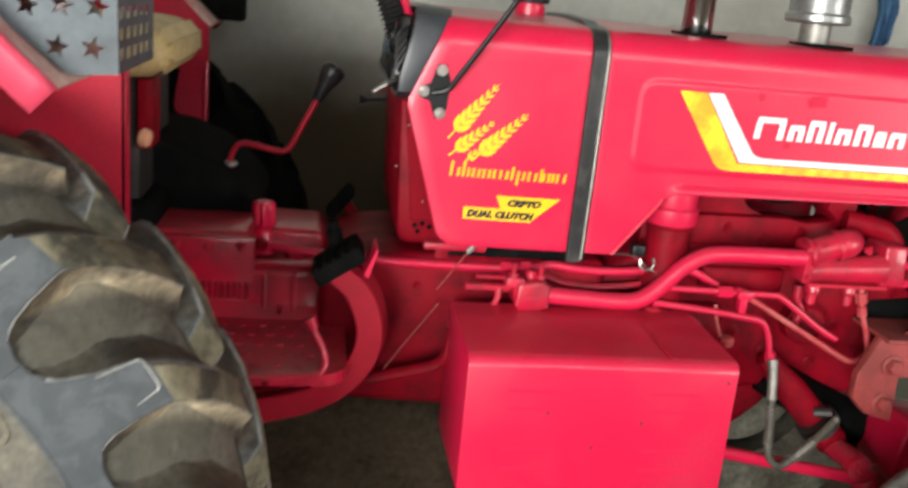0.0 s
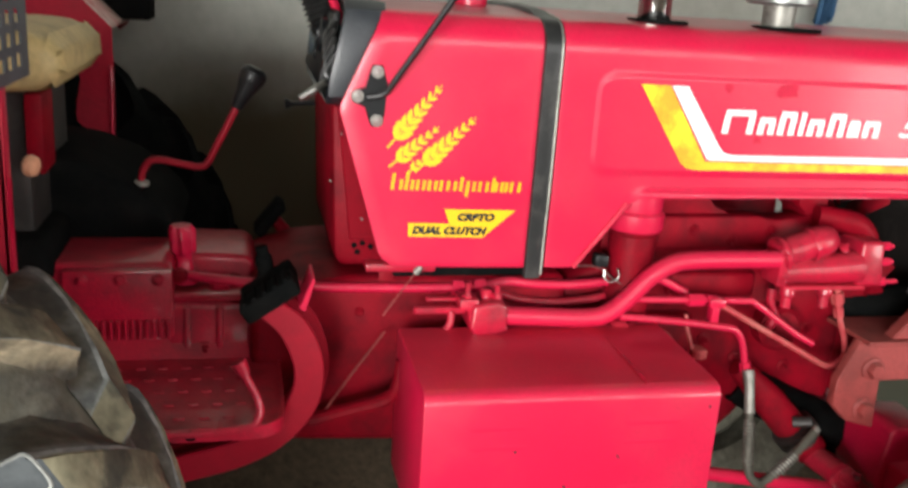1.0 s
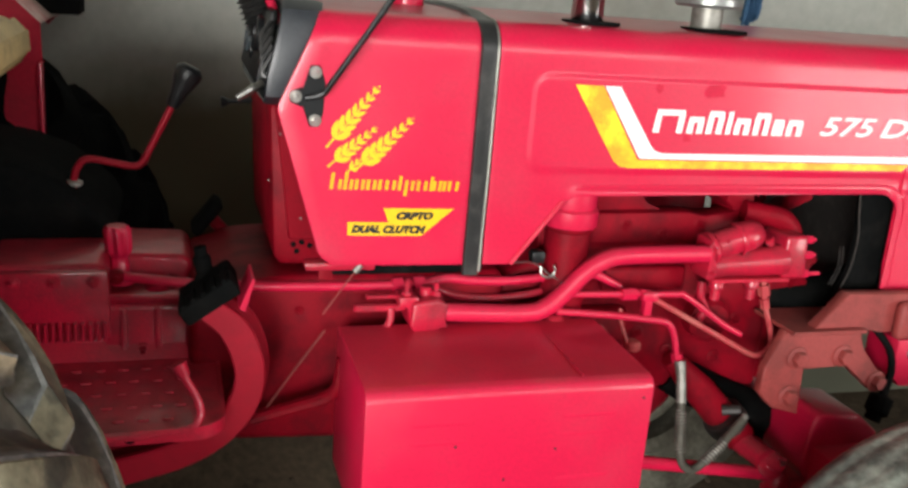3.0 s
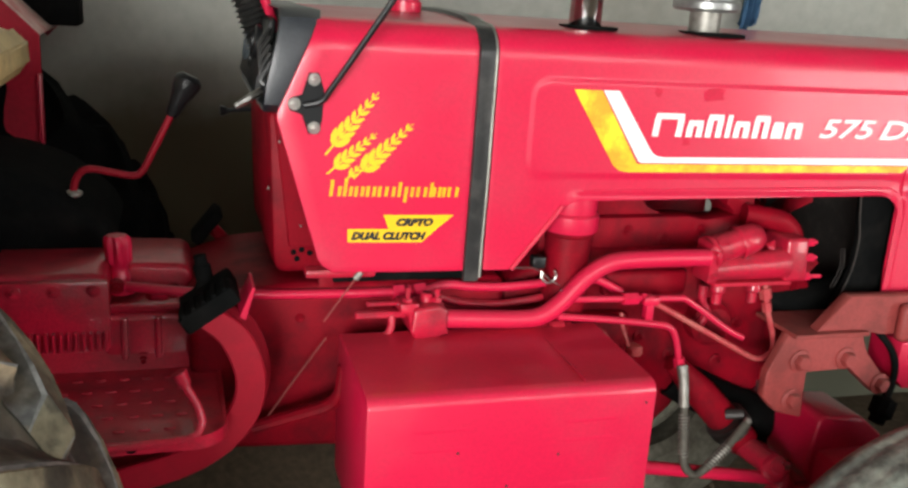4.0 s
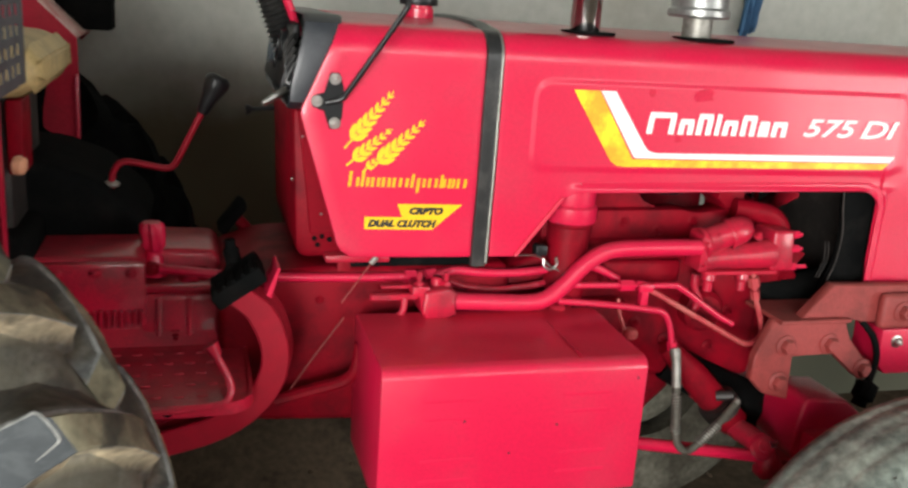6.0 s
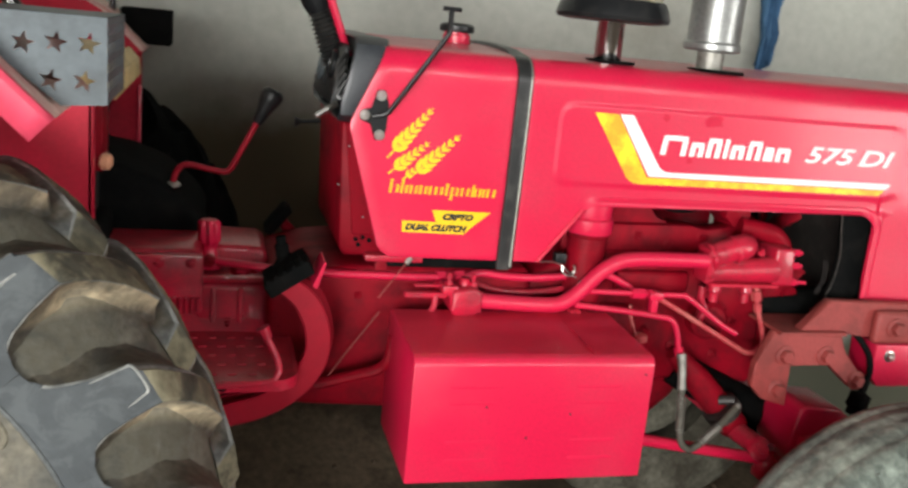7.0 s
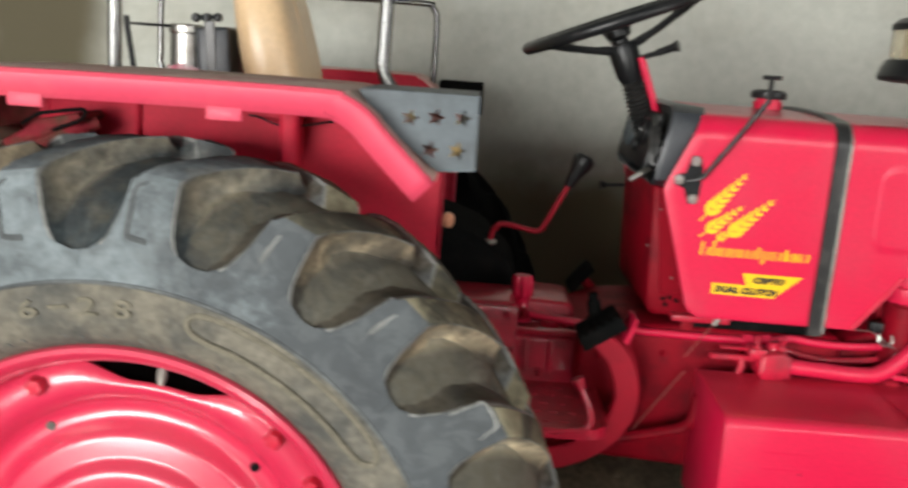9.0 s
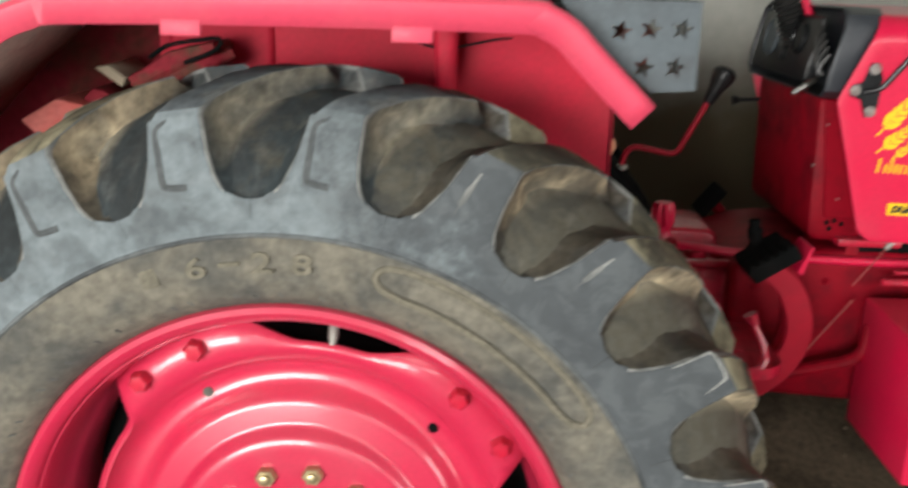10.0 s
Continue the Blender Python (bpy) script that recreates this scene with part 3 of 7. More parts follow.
ACROSS = [(-0.040, -0.07), (-0.028, 0.03), (-0.018, 0.16), (-0.009, 0.46), (-0.002, 0.86), (0.0005, 0.965), (0.004, 1.0)]


def lug_bmesh(side, worn=0.0):
    """One tread bar with its shoulder; side: 1 outer, -1 inner half of the tyre."""
    bm = bmesh.new()
    rows = []
    for k in range(len(CROWN)):
        (ca, cr), (ba, br) = CROWN[k], BASE[k]
        row = []
        room = min(1.0, max(0.03, (0.0898 - WIDTH[k]) / 0.034))
        across = [(-WIDTH[k] + s * room, h) for s, h in ACROSS] + [(WIDTH[k] - s * room, h) for s, h in reversed(ACROSS)]
        wob = 0.0022 * noise.noise((k * 0.8, 3.7 * side, 1.5))
        for j, (s, h) in enumerate(across):
            s += wob if k > 6 else 0.0
            if k == len(CROWN) - 1:
                h = min(h, -0.06)
            if k == len(CROWN) - 2:
                h *= 0.96
            if k == 0:
                h = min(h, 0.2)
            a, r = ba + (ca - ba) * h, br + (cr - br) * h
            if h > 0.3:
                r += worn * 0.006 * noise.noise((k * 0.9, j * 0.7, 4 * side))
            phi = (SHIFT[k] + s) / (0.60 if k < 9 else 0.67)
            row.append((r * math.sin(phi), r * math.cos(phi), side * a))
        rows.append(row)
    vs, fs = sheet(bm, rows)
    cols = 2 * len(ACROSS) - 1
    for i, f in enumerate(fs):
        k, j = divmod(i, cols)
        if 4 <= j <= cols - 5:
            edge = j in (4, cols - 5)
            f.material_index = (0 if k < 4 else 5) if k < 9 and edge else 0 if k < 9 else 5 if edge else 4
        else:
            f.material_index = 2 if j > cols // 2 else 3
    return bm


def mark_bmesh(kind):
    """The mark on a tread bar's shoulder: a raised hook, a short stroke, or the worn pale rim of the shoulder."""
    bm = bmesh.new()
    if kind == "stroke":
        tube(bm, [(-0.010, 0.575, 0.1712), (-0.006, 0.605, 0.1697), (0.0, 0.635, 0.1674)], [0.002, 0.0040, 0.002], 7)
    elif kind == "rim":
        tube(bm, [(-0.029, 0.590, 0.1712), (-0.026, 0.610, 0.1701), (-0.0225, 0.640, 0.1679), (-0.019, 0.6515, 0.1665), (0.0, 0.6535, 0.1656), (0.019, 0.6515, 0.1665), (0.0225, 0.640, 0.1679), (0.025, 0.620, 0.1695)], [0.0008, 0.0014, 0.0018, 0.0021, 0.0018, 0.0021, 0.0015, 0.0008], 6)
    else:
        tube(bm, [(0.010, 0.567, 0.1708), (-0.010, 0.570, 0.1706), (-0.017, 0.576, 0.1702), (-0.015, 0.610, 0.1676), (-0.012, 0.638, 0.1642), (0.004, 0.648, 0.1628)], 0.0052, 8)
    return bm


LOBES = (40, 122.5, 220, 302.5)


def rear_wheel(at, turn, label, far=False):
    """The rear wheel, its axis along the local z. far: the rubber is near-black, its shade painted in."""
    place = Matrix.Translation(at) @ turn
    # pressed disc with four lobes
    bm = bmesh.new()
    prof = [(1.00, 0.062), (0.93, 0.064), (0.895, 0.058), (0.865, 0.044), (0.84, 0.034), (0.80, 0.030), (0.755, 0.032), (0.725, 0.038), (0.705, 0.048), (0.685, 0.055), (0.665, 0.057), (0.590, 0.0575), (0.570, 0.0595), (0.555, 0.064), (0.540, 0.071), (0.525, 0.0745), (0.505, 0.0755), (0.48, 0.0755), (0.36, 0.0748), (0.34, 0.0738), (0.15, 0.070)]
    n = 120
    rows = []
    for f, h in prof:
        row = []
        for i in range(n):
            a = 2 * math.pi * i / n
            off = min(abs((math.degrees(a) - c + 180) % 360 - 180) for c in LOBES)
            wide = not (LOBES[0] < math.degrees(a) < LOBES[1] or LOBES[2] < math.degrees(a) < LOBES[3])
            base_r = 0.304 if wide else 0.322
            rim_r = base_r + (0.366 - base_r) * (1 - (ease(off, 11, 20) if wide else ease(off, 15, 34)))
            r = rim_r if f > 0.99 else min(0.313, rim_r - 0.006) if f > 0.92 else min(0.300, rim_r - 0.012)
            if f < 0.9:
                r = f * 0.335
            row.append((r * math.cos(a), r * math.sin(a), h))
        rows.append(row)
    sheet(bm, rows, close=True)
    lathe(bm, [(0.075, 0.064), (0.072, 0.074), (0.062, 0.080), (0.056, 0.100), (0.050, 0.108), (0.0, 0.110)], n=28)
    wheel = part("rear_wheel", bm, RED_WHEEL, tractor, label, angle=50)
    wheel.matrix_basis = place
    sol = wheel.modifiers.new("thickness", "SOLIDIFY")
    sol.thickness, sol.offset = 0.008, 0
    # rim
    bm = bmesh.new()
    lathe(bm, [(0.398, 0.112), (0.399, 0.124), (0.395, 0.132), (0.388, 0.135), (0.384, 0.133), (0.377, 0.127), (0.373, 0.118), (0.371, 0.100), (0.366, 0.060), (0.358, 0.030), (0.352, -0.06), (0.360, -0.08), (0.364, -0.11), (0.388, -0.132), (0.376, -0.138), (0.352, -0.10), (0.338, -0.07), (0.342, 0.020), (0.352, 0.040), (0.360, 0.062), (0.365, 0.10), (0.370, 0.112), (0.398, 0.112)], n=96, caps=False)
    part("rim", bm, RED_WHEEL, wheel)
    # added black backing, stands in for the shade behind the disc's gaps
    bm = bmesh.new()
    lathe(bm, [(0.350, -0.050), (0.345, -0.040), (0.20, -0.030), (0.12, 0.010), (0.0, 0.012)], n=48)
    part("brake_backplate", bm, NIGHT, wheel, "black backing added for the shade in the disc's gaps")
    # tyre
    bm = bmesh.new()
    prof = CARCASS + [(-a, r) for a, r in reversed(CARCASS[:-1])]
    ring = [2 * math.pi * i / 112 for i in range(112)]
    vs, fs = sheet(bm, [[(r * math.cos(t), r * math.sin(t), a) for t in ring] for a, r in prof], close=True)
    for i, f in enumerate(fs):
        k = i // 112
        k = min(k, len(prof) - 2 - k)
        f.material_index = 1 if k < 6 else 0 if k < 8 else 2
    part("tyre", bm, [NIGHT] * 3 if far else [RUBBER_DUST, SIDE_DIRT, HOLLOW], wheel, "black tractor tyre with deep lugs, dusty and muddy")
    # bead groove ring on the sidewall
    bm = bmesh.new()
    tube(bm, [(0.503 * math.cos(t), 0.503 * math.sin(t), 0.1732) for t in ring + ring[:1]], 0.0032, 6, smooth=False, caps=False)
    part("sidewall_ring", bm, RUBBER, wheel)
    # long raised loop on the sidewall
    for a0 in (38, 158, 278):
        bm = bmesh.new()
        pts = [(0.489, a0 + 1 + i * 4) for i in range(9)] + [(0.484, a0 + 36), (0.471, a0 + 37.2), (0.458, a0 + 36)] + [(0.452, a0 + 33 - i * 4) for i in range(9)] + [(0.458, a0 - 2), (0.471, a0 - 3.2), (0.484, a0 - 2), (0.489, a0 + 1)]
        tube(bm, [(r * math.cos(radians(a)), r * math.sin(radians(a)), 0.1712) for r, a in pts], 0.0048, 8, steps=4, caps=False)
        part("sidewall_loop", bm, NIGHT if far else LETTER_DIRT, wheel)
    # the readable end of the size, and two bars for what cannot be read
    for ch, a in zip("6-28", (102.4, 97.2, 92.2, 86.2)):
        bm = words(ch, 0.034, bold=0.0008)
        fit_words(bm, -0.013, 0.013, -0.003 if ch == "-" else -0.0135, 0.002 if ch == "-" else 0.0135)
        r = bmesh.ops.extrude_face_region(bm, geom=bm.faces[:])
        for v in [v for v in r["geom"] if isinstance(v, bmesh.types.BMVert)]:
            v.co.z += 0.004
        for v in bm.verts:
            v.co = Matrix.Rotation(radians(a - 90), 4, "Z") @ Vector((v.co.x, v.co.y + 0.468, v.co.z + 0.1705))
        part("lettering", bm, NIGHT if far else LETTER_DIRT, wheel)
    bm = bmesh.new()
    block(bm, (-0.011, 0.456, 0.1680), (0.011, 0.480, 0.1727), 0.0025, m=Matrix.Rotation(radians(109.8 - 90), 4, "Z"))
    part("lettering", bm, NIGHT if far else LETTER_DIRT, wheel)
    # short ticks round the bead
    bm = bmesh.new()
    for i in range(96):
        a, r0 = radians(3.75 * i + 0.4 * math.sin(i * 2.3)), 0.417 + 0.002 * math.sin(i * 1.7)
        tube(bm, [(r0 * math.cos(a), r0 * math.sin(a), 0.1520), ((r0 + 0.006) * math.cos(a + 0.010), (r0 + 0.007) * math.sin(a + 0.010), 0.1572)], 0.0009, 5, smooth=False)
    tagged(part("bead_ticks", bm, NIGHT if far else RUBBER, wheel), kind="stuff")
    # rim bolts, hub bolts, valve
    first = None
    for c in LOBES:
        for d in (-8, 8):
            a = radians(c + d)
            at_bolt = Matrix.Translation((0.336 * math.cos(a), 0.336 * math.sin(a), 0.061)) @ Matrix.Rotation(a, 4, "Z")
            if first is None:
                bm = bmesh.new()
                lathe(bm, [(0.021, 0.0), (0.021, 0.003), (0.018, 0.0045)], n=20)
                lathe(bm, [(0.0155, 0.003), (0.0155, 0.018), (0.012, 0.023), (0.0, 0.0235)], n=6)
                first = part("rim_bolt", bm, RED_CAST, wheel)
                first.matrix_basis = at_bolt
            else:
                again(first, at_bolt)
    first = None
    for k in range(12):
        a = radians(80 + 30 * k)
        at_bolt = Matrix.Translation((0.129 * math.cos(a), 0.129 * math.sin(a), 0.0735))
        if first is None:
            bm = bmesh.new()
            bolt_mesh(bm, (0, 0, 0), 0.0155, 0.017, Matrix.Identity(4))
            first = part("hub_bolt", bm, BRASSY, wheel, "yellow-plated steel hub bolt")
            first.matrix_basis = at_bolt
        else:
            again(first, at_bolt)
    bm = bmesh.new()
    tube(bm, [(0.051, 0.356, 0.050), (0.051, 0.345, 0.064), (0.051, 0.322, 0.074)], [0.005, 0.005, 0.0072, 0.0072, 0.005], 10)
    part("valve_stem", bm, DULL_STEEL, wheel)
    for a in (44.3, 121, 224.3, 301):
        bm = bmesh.new()
        lathe(bm, [(0.008, 0.020), (0.008, 0.0358), (0.0, 0.0360)], Matrix.Translation((0.263 * math.cos(radians(a)), 0.263 * math.sin(radians(a)), 0)), 14)
        part("drain_hole", bm, SIDE_DIRT if a in (121, 301) else NIGHT, wheel)
    # tread bars, two handed rows
    step = 360 / 21
    for side, turn0 in ((1, 84.5 - 90), (-1, 84.5 - 90 + step / 2)):
        clean, dirty = [RUBBER_DUST, RUBBER, FLANK_GREY, FLANK_GREY, TREAD_GREY, EDGE_WORN], [RUBBER_DUST, RUBBER, FLANK_TAN, FLANK_TAN, TREAD_DUST, EDGE_WORN]
        if side < 0:
            clean[0], dirty[0] = TREAD_GREY, TREAD_DUST
        base = {}
        for k in range(21):
            spin = Matrix.Rotation(radians(turn0 + step * k), 4, "Z")
            muddy = k in (20, 19, 18, 17, 16, 15, 14, 3, 2)
            if muddy not in base:
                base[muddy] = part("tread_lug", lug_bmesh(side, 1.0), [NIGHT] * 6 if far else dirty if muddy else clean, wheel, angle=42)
                base[muddy].matrix_basis = spin
            else:
                again(base[muddy], spin)
    base = {}
    for k in range(21):
        spin = Matrix.Rotation(radians(84.5 - 90 + step * k), 4, "Z")
        kind = "stroke" if k in (20, 19) else "rim" if 13 <= k <= 18 else "hook"
        if kind not in base:
            base[kind] = part("lug_mark", mark_bmesh(kind), NIGHT if far else RUBBER if kind == "hook" else EDGE_WORN, wheel)
            base[kind].matrix_basis = spin
        else:
            again(base[kind], spin)
    return wheel


def front_wheel(at, turn, label, paint=RED, rubber=DUST_TYRE):
    place = Matrix.Translation(at) @ turn @ Matrix.Scale(1.07, 4)
    bm = bmesh.new()
    lathe(bm, [(0.205, 0.055), (0.19, 0.045), (0.18, 0.010), (0.15, 0.0), (0.10, 0.012), (0.075, 0.035), (0.062, 0.07), (0.04, 0.082), (0.0, 0.084)], n=40)
    wheel = part("front_wheel", bm, paint, tractor, label)
    wheel.matrix_basis = place
    bm = bmesh.new()
    prof = [(0.062, 0.212), (0.080, 0.235), (0.095, 0.28), (0.098, 0.32), (0.092, 0.355), (0.082, 0.378), (0.070, 0.388), (0.062, 0.392), (0.051, 0.3945), (0.046, 0.3935), (0.037, 0.3940), (0.031, 0.3965), (0.014, 0.3982), (0.010, 0.3976), (0.0, 0.3976)]
    prof = prof + [(-a, r) for a, r in reversed(prof[:-1])]
    ring = [2 * math.pi * i / 96 for i in range(96)]
    sheet(bm, [[(r * math.cos(t), r * math.sin(t), a) for t in ring] for a, r in prof], close=True)
    part("tyre", bm, rubber, wheel, "dusty ribbed front tyre")
    bm = bmesh.new()
    lathe(bm, [(0.215, 0.06), (0.222, 0.072), (0.214, 0.078), (0.2, 0.05), (0.19, -0.05), (0.214, -0.078), (0.222, -0.07), (0.215, -0.06)], n=48, caps=False)
    part("rim", bm, paint, wheel)
    base = None
    for k in range(36):
        bm_ = None
        spin = Matrix.Rotation(radians(10 * k), 4, "Z")
        if base is None:
            bm_ = bmesh.new()
            tube(bm_, [(0.002, 0.330, 0.0955), (-0.004, 0.362, 0.0895), (0.0, 0.382, 0.079)], [0.004, 0.005, 0.005], 6)
            base = part("shoulder_bar", bm_, rubber, wheel)
            base.matrix_basis = spin
        else:
            again(base, spin)
    return wheel


rear_wheel(AXLE, OUT, "red pressed steel rear wheel with a lugged tyre")
rear_wheel(Vector((0.045, 0.68, 0.755)), Matrix.Rotation(radians(-90), 4, "X"), "far rear wheel with a lugged tyre, painted black for shade", True)
front_wheel(Vector((2.012, -0.585, 0.432)), OUT @ Matrix.Rotation(radians(4), 4, "Y"), "front wheel with a dusty ribbed tyre")
front_wheel(Vector((2.035, 0.585, 0.500)), Matrix.Rotation(radians(-90), 4, "X"), "far front wheel with a ribbed tyre, dark soil brown", FAR_TYRE, FAR_TYRE)


# ---- hood ----
SIDE = 0.285          # half width of the hood at its side
TOP = 1.492           # height of the hood's crown


def hood_side(x, z):
    """Half width of the hood's side at (x, z), with the raised panel and the lip over the engine opening."""
    y = SIDE - 0.009 * ease(x, 1.15, 0.90) - 0.004 * ease(z, 1.25, 1.10)
    dx, dz = max(1.322 - x, x - 2.076), max(1.270 - z, z - 1.372)
    out = math.hypot(max(dx, 0.0), max(dz, 0.0)) + min(max(dx, dz), 0.0) - 0.030
    y += 0.0030 * (1 - ease(out, -0.005, 0.005))
    lip = ease(x, 1.36, 1.40) * (1 - ease(x, 2.03, 2.07)) * (1 - ease(z, 1.203, 1.214))
    lip = max(lip, ease(x, 2.055, 2.066) * (1 - ease(x, 2.088, 2.096)) * (1 - ease(z, 1.203, 1.214)))
    return y + 0.0065 * lip


def low_edge(x):
    """Height of the hood's lower edge."""
    if x < 1.281:
        return 1.072
    if x < 1.364:
        return 1.072 + (x - 1.281) / 0.083 * 0.113
    if x < 1.392:
        return 1.185 + 0.011 * ease(x, 1.364, 1.392)
    if x < 2.022:
        return 1.196 + (x - 1.392) * 0.016
    if x < 2.074:
        return 1.206 - 0.045 * (1 - math.sqrt(max(0.0, 1 - ((x - 2.022) / 0.052) ** 2)))
    return 1.0


def section(x, z0, n_side, n_round=8, n_top=8):
    """One side of the hood's section from the lower edge to the crown: (half width, height)."""
    r, shoulder = 0.050, TOP - 0.010
    zs = [z0 + (shoulder - r - z0) * i / n_side for i in range(n_side + 1)]
    out = [(hood_side(x, z), z) for z in zs]
    edge = hood_side(x, shoulder - r)
    for i in range(1, n_round + 1):
        a = math.pi / 2 * i / n_round
        out.append((edge - r + r * math.cos(a), shoulder - r + r * math.sin(a)))
    for i in range(1, n_top + 1):
        t = i / n_top
        out.append(((edge - r) * (1 - t), shoulder + 0.010 * (1 - (1 - t) ** 2)))
    return out


def shell(stations, rear=None, n_side=64):
    """The hood's sheet through stations along x; rear(z) gives the slanting rear edge."""
    bm = bmesh.new()
    rows = []
    for x in stations:
        sec = section(x, low_edge(x), n_side)
        full = [(-y, z) for y, z in sec] + [(y, z) for y, z in reversed(sec[:-1])]
        row = []
        for y, z in full:
            xx = x
            if rear:
                u = (x - stations[0]) / (stations[-1] - stations[0])
                x0 = rear(z)
                xx = x0 + (stations[-1] - x0) * u
                zs = min(z, 1.42)
                y *= hood_side(xx, zs) / hood_side(x, zs)
            row.append((xx, y, z))
        rows.append(row)
    sheet(bm, rows)
    return bm


def rear_edge(z):
    if z > 1.33:
        return 0.872 + (z - 1.33) / 0.15 * 0.066
    if z > 1.10:
        return 0.872 + (1.33 - z) / 0.23 * 0.070
    return 0.942 + 0.03 * ((1.10 - z) / 0.03) ** 2


def sheet_metal(ob, thick=0.005):
    s = ob.modifiers.new("thickness", "SOLIDIFY")
    s.thickness, s.offset = thick, -1
    b = ob.modifiers.new("edge", "BEVEL")
    b.width, b.segments, b.limit_method, b.angle_limit = 0.0015, 2, "ANGLE", radians(50)
    return ob


hood = sheet_metal(part("hood", shell([1.228 + 0.012 * i for i in range(5)] + [1.284 + 0.0055 * i for i in range(22)] + [1.41 + 0.03 * i for i in range(21)] + [2.022, 2.034, 2.046, 2.056, 2.064, 2.070, 2.0735, 2.0745, 2.082, 2.088, 2.092, 2.096, 2.12] + [2.15 + 0.03 * i for i in range(10)]), RED, tractor, "glossy red sheet metal engine hood with decals"))
rear_hood = sheet_metal(part("tank_cover", shell([0.94 + 0.0265 * i for i in range(11)], rear_edge, 30), RED, tractor, "glossy red tank cover behind the hood, with decals"))

# rolled edge of the hood's lower corner
bm = bmesh.new()
tube(bm, [(1.279, -hood_side(1.279, 1.075) - 0.001, 1.0725), (1.322, -hood_side(1.322, 1.13) - 0.001, 1.128), (1.364, -hood_side(1.364, 1.185) - 0.001, 1.1855)], 0.0042, 8, smooth=False)
part("rolled_edge", bm, RED_GLOSS, hood)

# pressed bead round the engine opening
bm = bmesh.new()
bead = [(1.40 + 0.05 * i, 1.213 + 0.0005 * i) for i in range(13)] + [(2.035, 1.219), (2.062, 1.213), (2.082, 1.195), (2.090, 1.165), (2.093, 1.12), (2.096, 1.06), (2.098, 1.01)]
tube(bm, [(x, -hood_side(x, z) + 0.0008, z) for x, z in bead], 0.0030, 8, steps=4)
part("pressed_bead", bm, RED, hood)

# nose and grille close the front
bm = bmesh.new()
block(bm, (2.42, -0.27, 0.95), (2.47, 0.27, 1.455), 0.02, 3)
part("nose", bm, RED, tractor)

# rubber band over the joint, with its bright edge
bm = bmesh.new()
rows = []
for dx, dy in ((-0.017, 0.000), (-0.015, 0.006), (-0.002, 0.008), (0.010, 0.006), (0.012, 0.000)):
    sec = section(1.209, 1.055, 20)
    full = [(-(y + dy), z + (dy if y < 0.2 else 0)) for y, z in sec] + [(y + dy, z + (dy if y < 0.2 else 0)) for y, z in reversed(sec[:-1])]
    rows.append([(1.209 + dx + 0.010 * (z - 1.3) * 0.4, y, z) for y, z in full])
sheet(bm, rows)
band = part("hood_band", bm, BLACK_RUBBER, tractor, "black rubber band over the hood joint")
bm = bmesh.new()
sec = section(1.209, 1.060, 20)
tube(bm, [(1.2225 + 0.004 * (z - 1.3), -y - 0.0015, z + (0.002 if y < 0.2 else 0)) for y, z in sec], 0.0026, 8, smooth=False)
part("band_trim", bm, DULL_STEEL, band, "bright edge of the band")

def decal(name, outlines, material, parent, lift=0.0016, label="", cell=0.03):
    """Flat vinyl shapes given in (x, z), laid on the hood's right side."""
    bm = bmesh.new()
    for o in outlines:
        f = bm.faces.new([bm.verts.new((p[0], 0, p[1])) for p in o])
    return lay(name, bm, material, parent, lift, label, cell)


def lay(name, bm, material, parent, lift=0.0016, label="", cell=0.03):
    bmesh.ops.triangulate(bm, faces=bm.faces[:])
    for _ in range(4):
        es = [e for e in bm.edges if e.calc_length() > cell]
        if not es:
            break
        bmesh.ops.subdivide_edges(bm, edges=es, cuts=1)
        bmesh.ops.triangulate(bm, faces=bm.faces[:])
    for v in bm.verts:
        v.co.y = -hood_side(v.co.x, v.co.z) - lift
    bmesh.ops.remove_doubles(bm, verts=bm.verts, dist=1e-6)
    for f in bm.faces:
        f.normal_update()
        if f.normal.y > 0:
            f.normal_flip()
        f.smooth = True
    return part(name, bm, material, parent, label, clean=False)


def lettering(text, x0, x1, z0, z1, material, parent, shear=0.0, bold=0.0, lift=0.0022):
    bm = words(text, 0.05, shear, bold)
    fit_words(bm, x0, x1, z0, z1)
    for v in bm.verts:
        v.co = Vector((v.co.x, 0, v.co.y))
    return lay("lettering", bm, material, parent, lift, "", 0.02)


# side stripe: yellow flame outside, white line inside
decal("yellow_stripe", [[(1.362, 1.388), (1.414, 1.388), (1.4945, 1.2625), (1.478, 1.2475), (1.462, 1.250), (1.449, 1.259)],
                        [(1.4945, 1.2625), (2.078, 1.2625), (2.064, 1.2500), (1.478, 1.2475)]], FLAME, hood, 0.0016)
decal("white_stripe", [[(1.416, 1.388), (1.446, 1.388), (1.516, 1.290), (1.4965, 1.2665)], [(1.516, 1.290), (1.524, 1.281), (1.503, 1.2645), (1.4965, 1.2665)],
                       [(1.524, 1.281), (1.534, 1.2765), (1.503, 1.2645)], [(1.534, 1.2765), (1.546, 1.275), (1.503, 1.2645)],
                       [(1.503, 1.2645), (1.546, 1.275), (2.092, 1.278), (2.081, 1.2645)]], WHITE, hood, 0.0018)
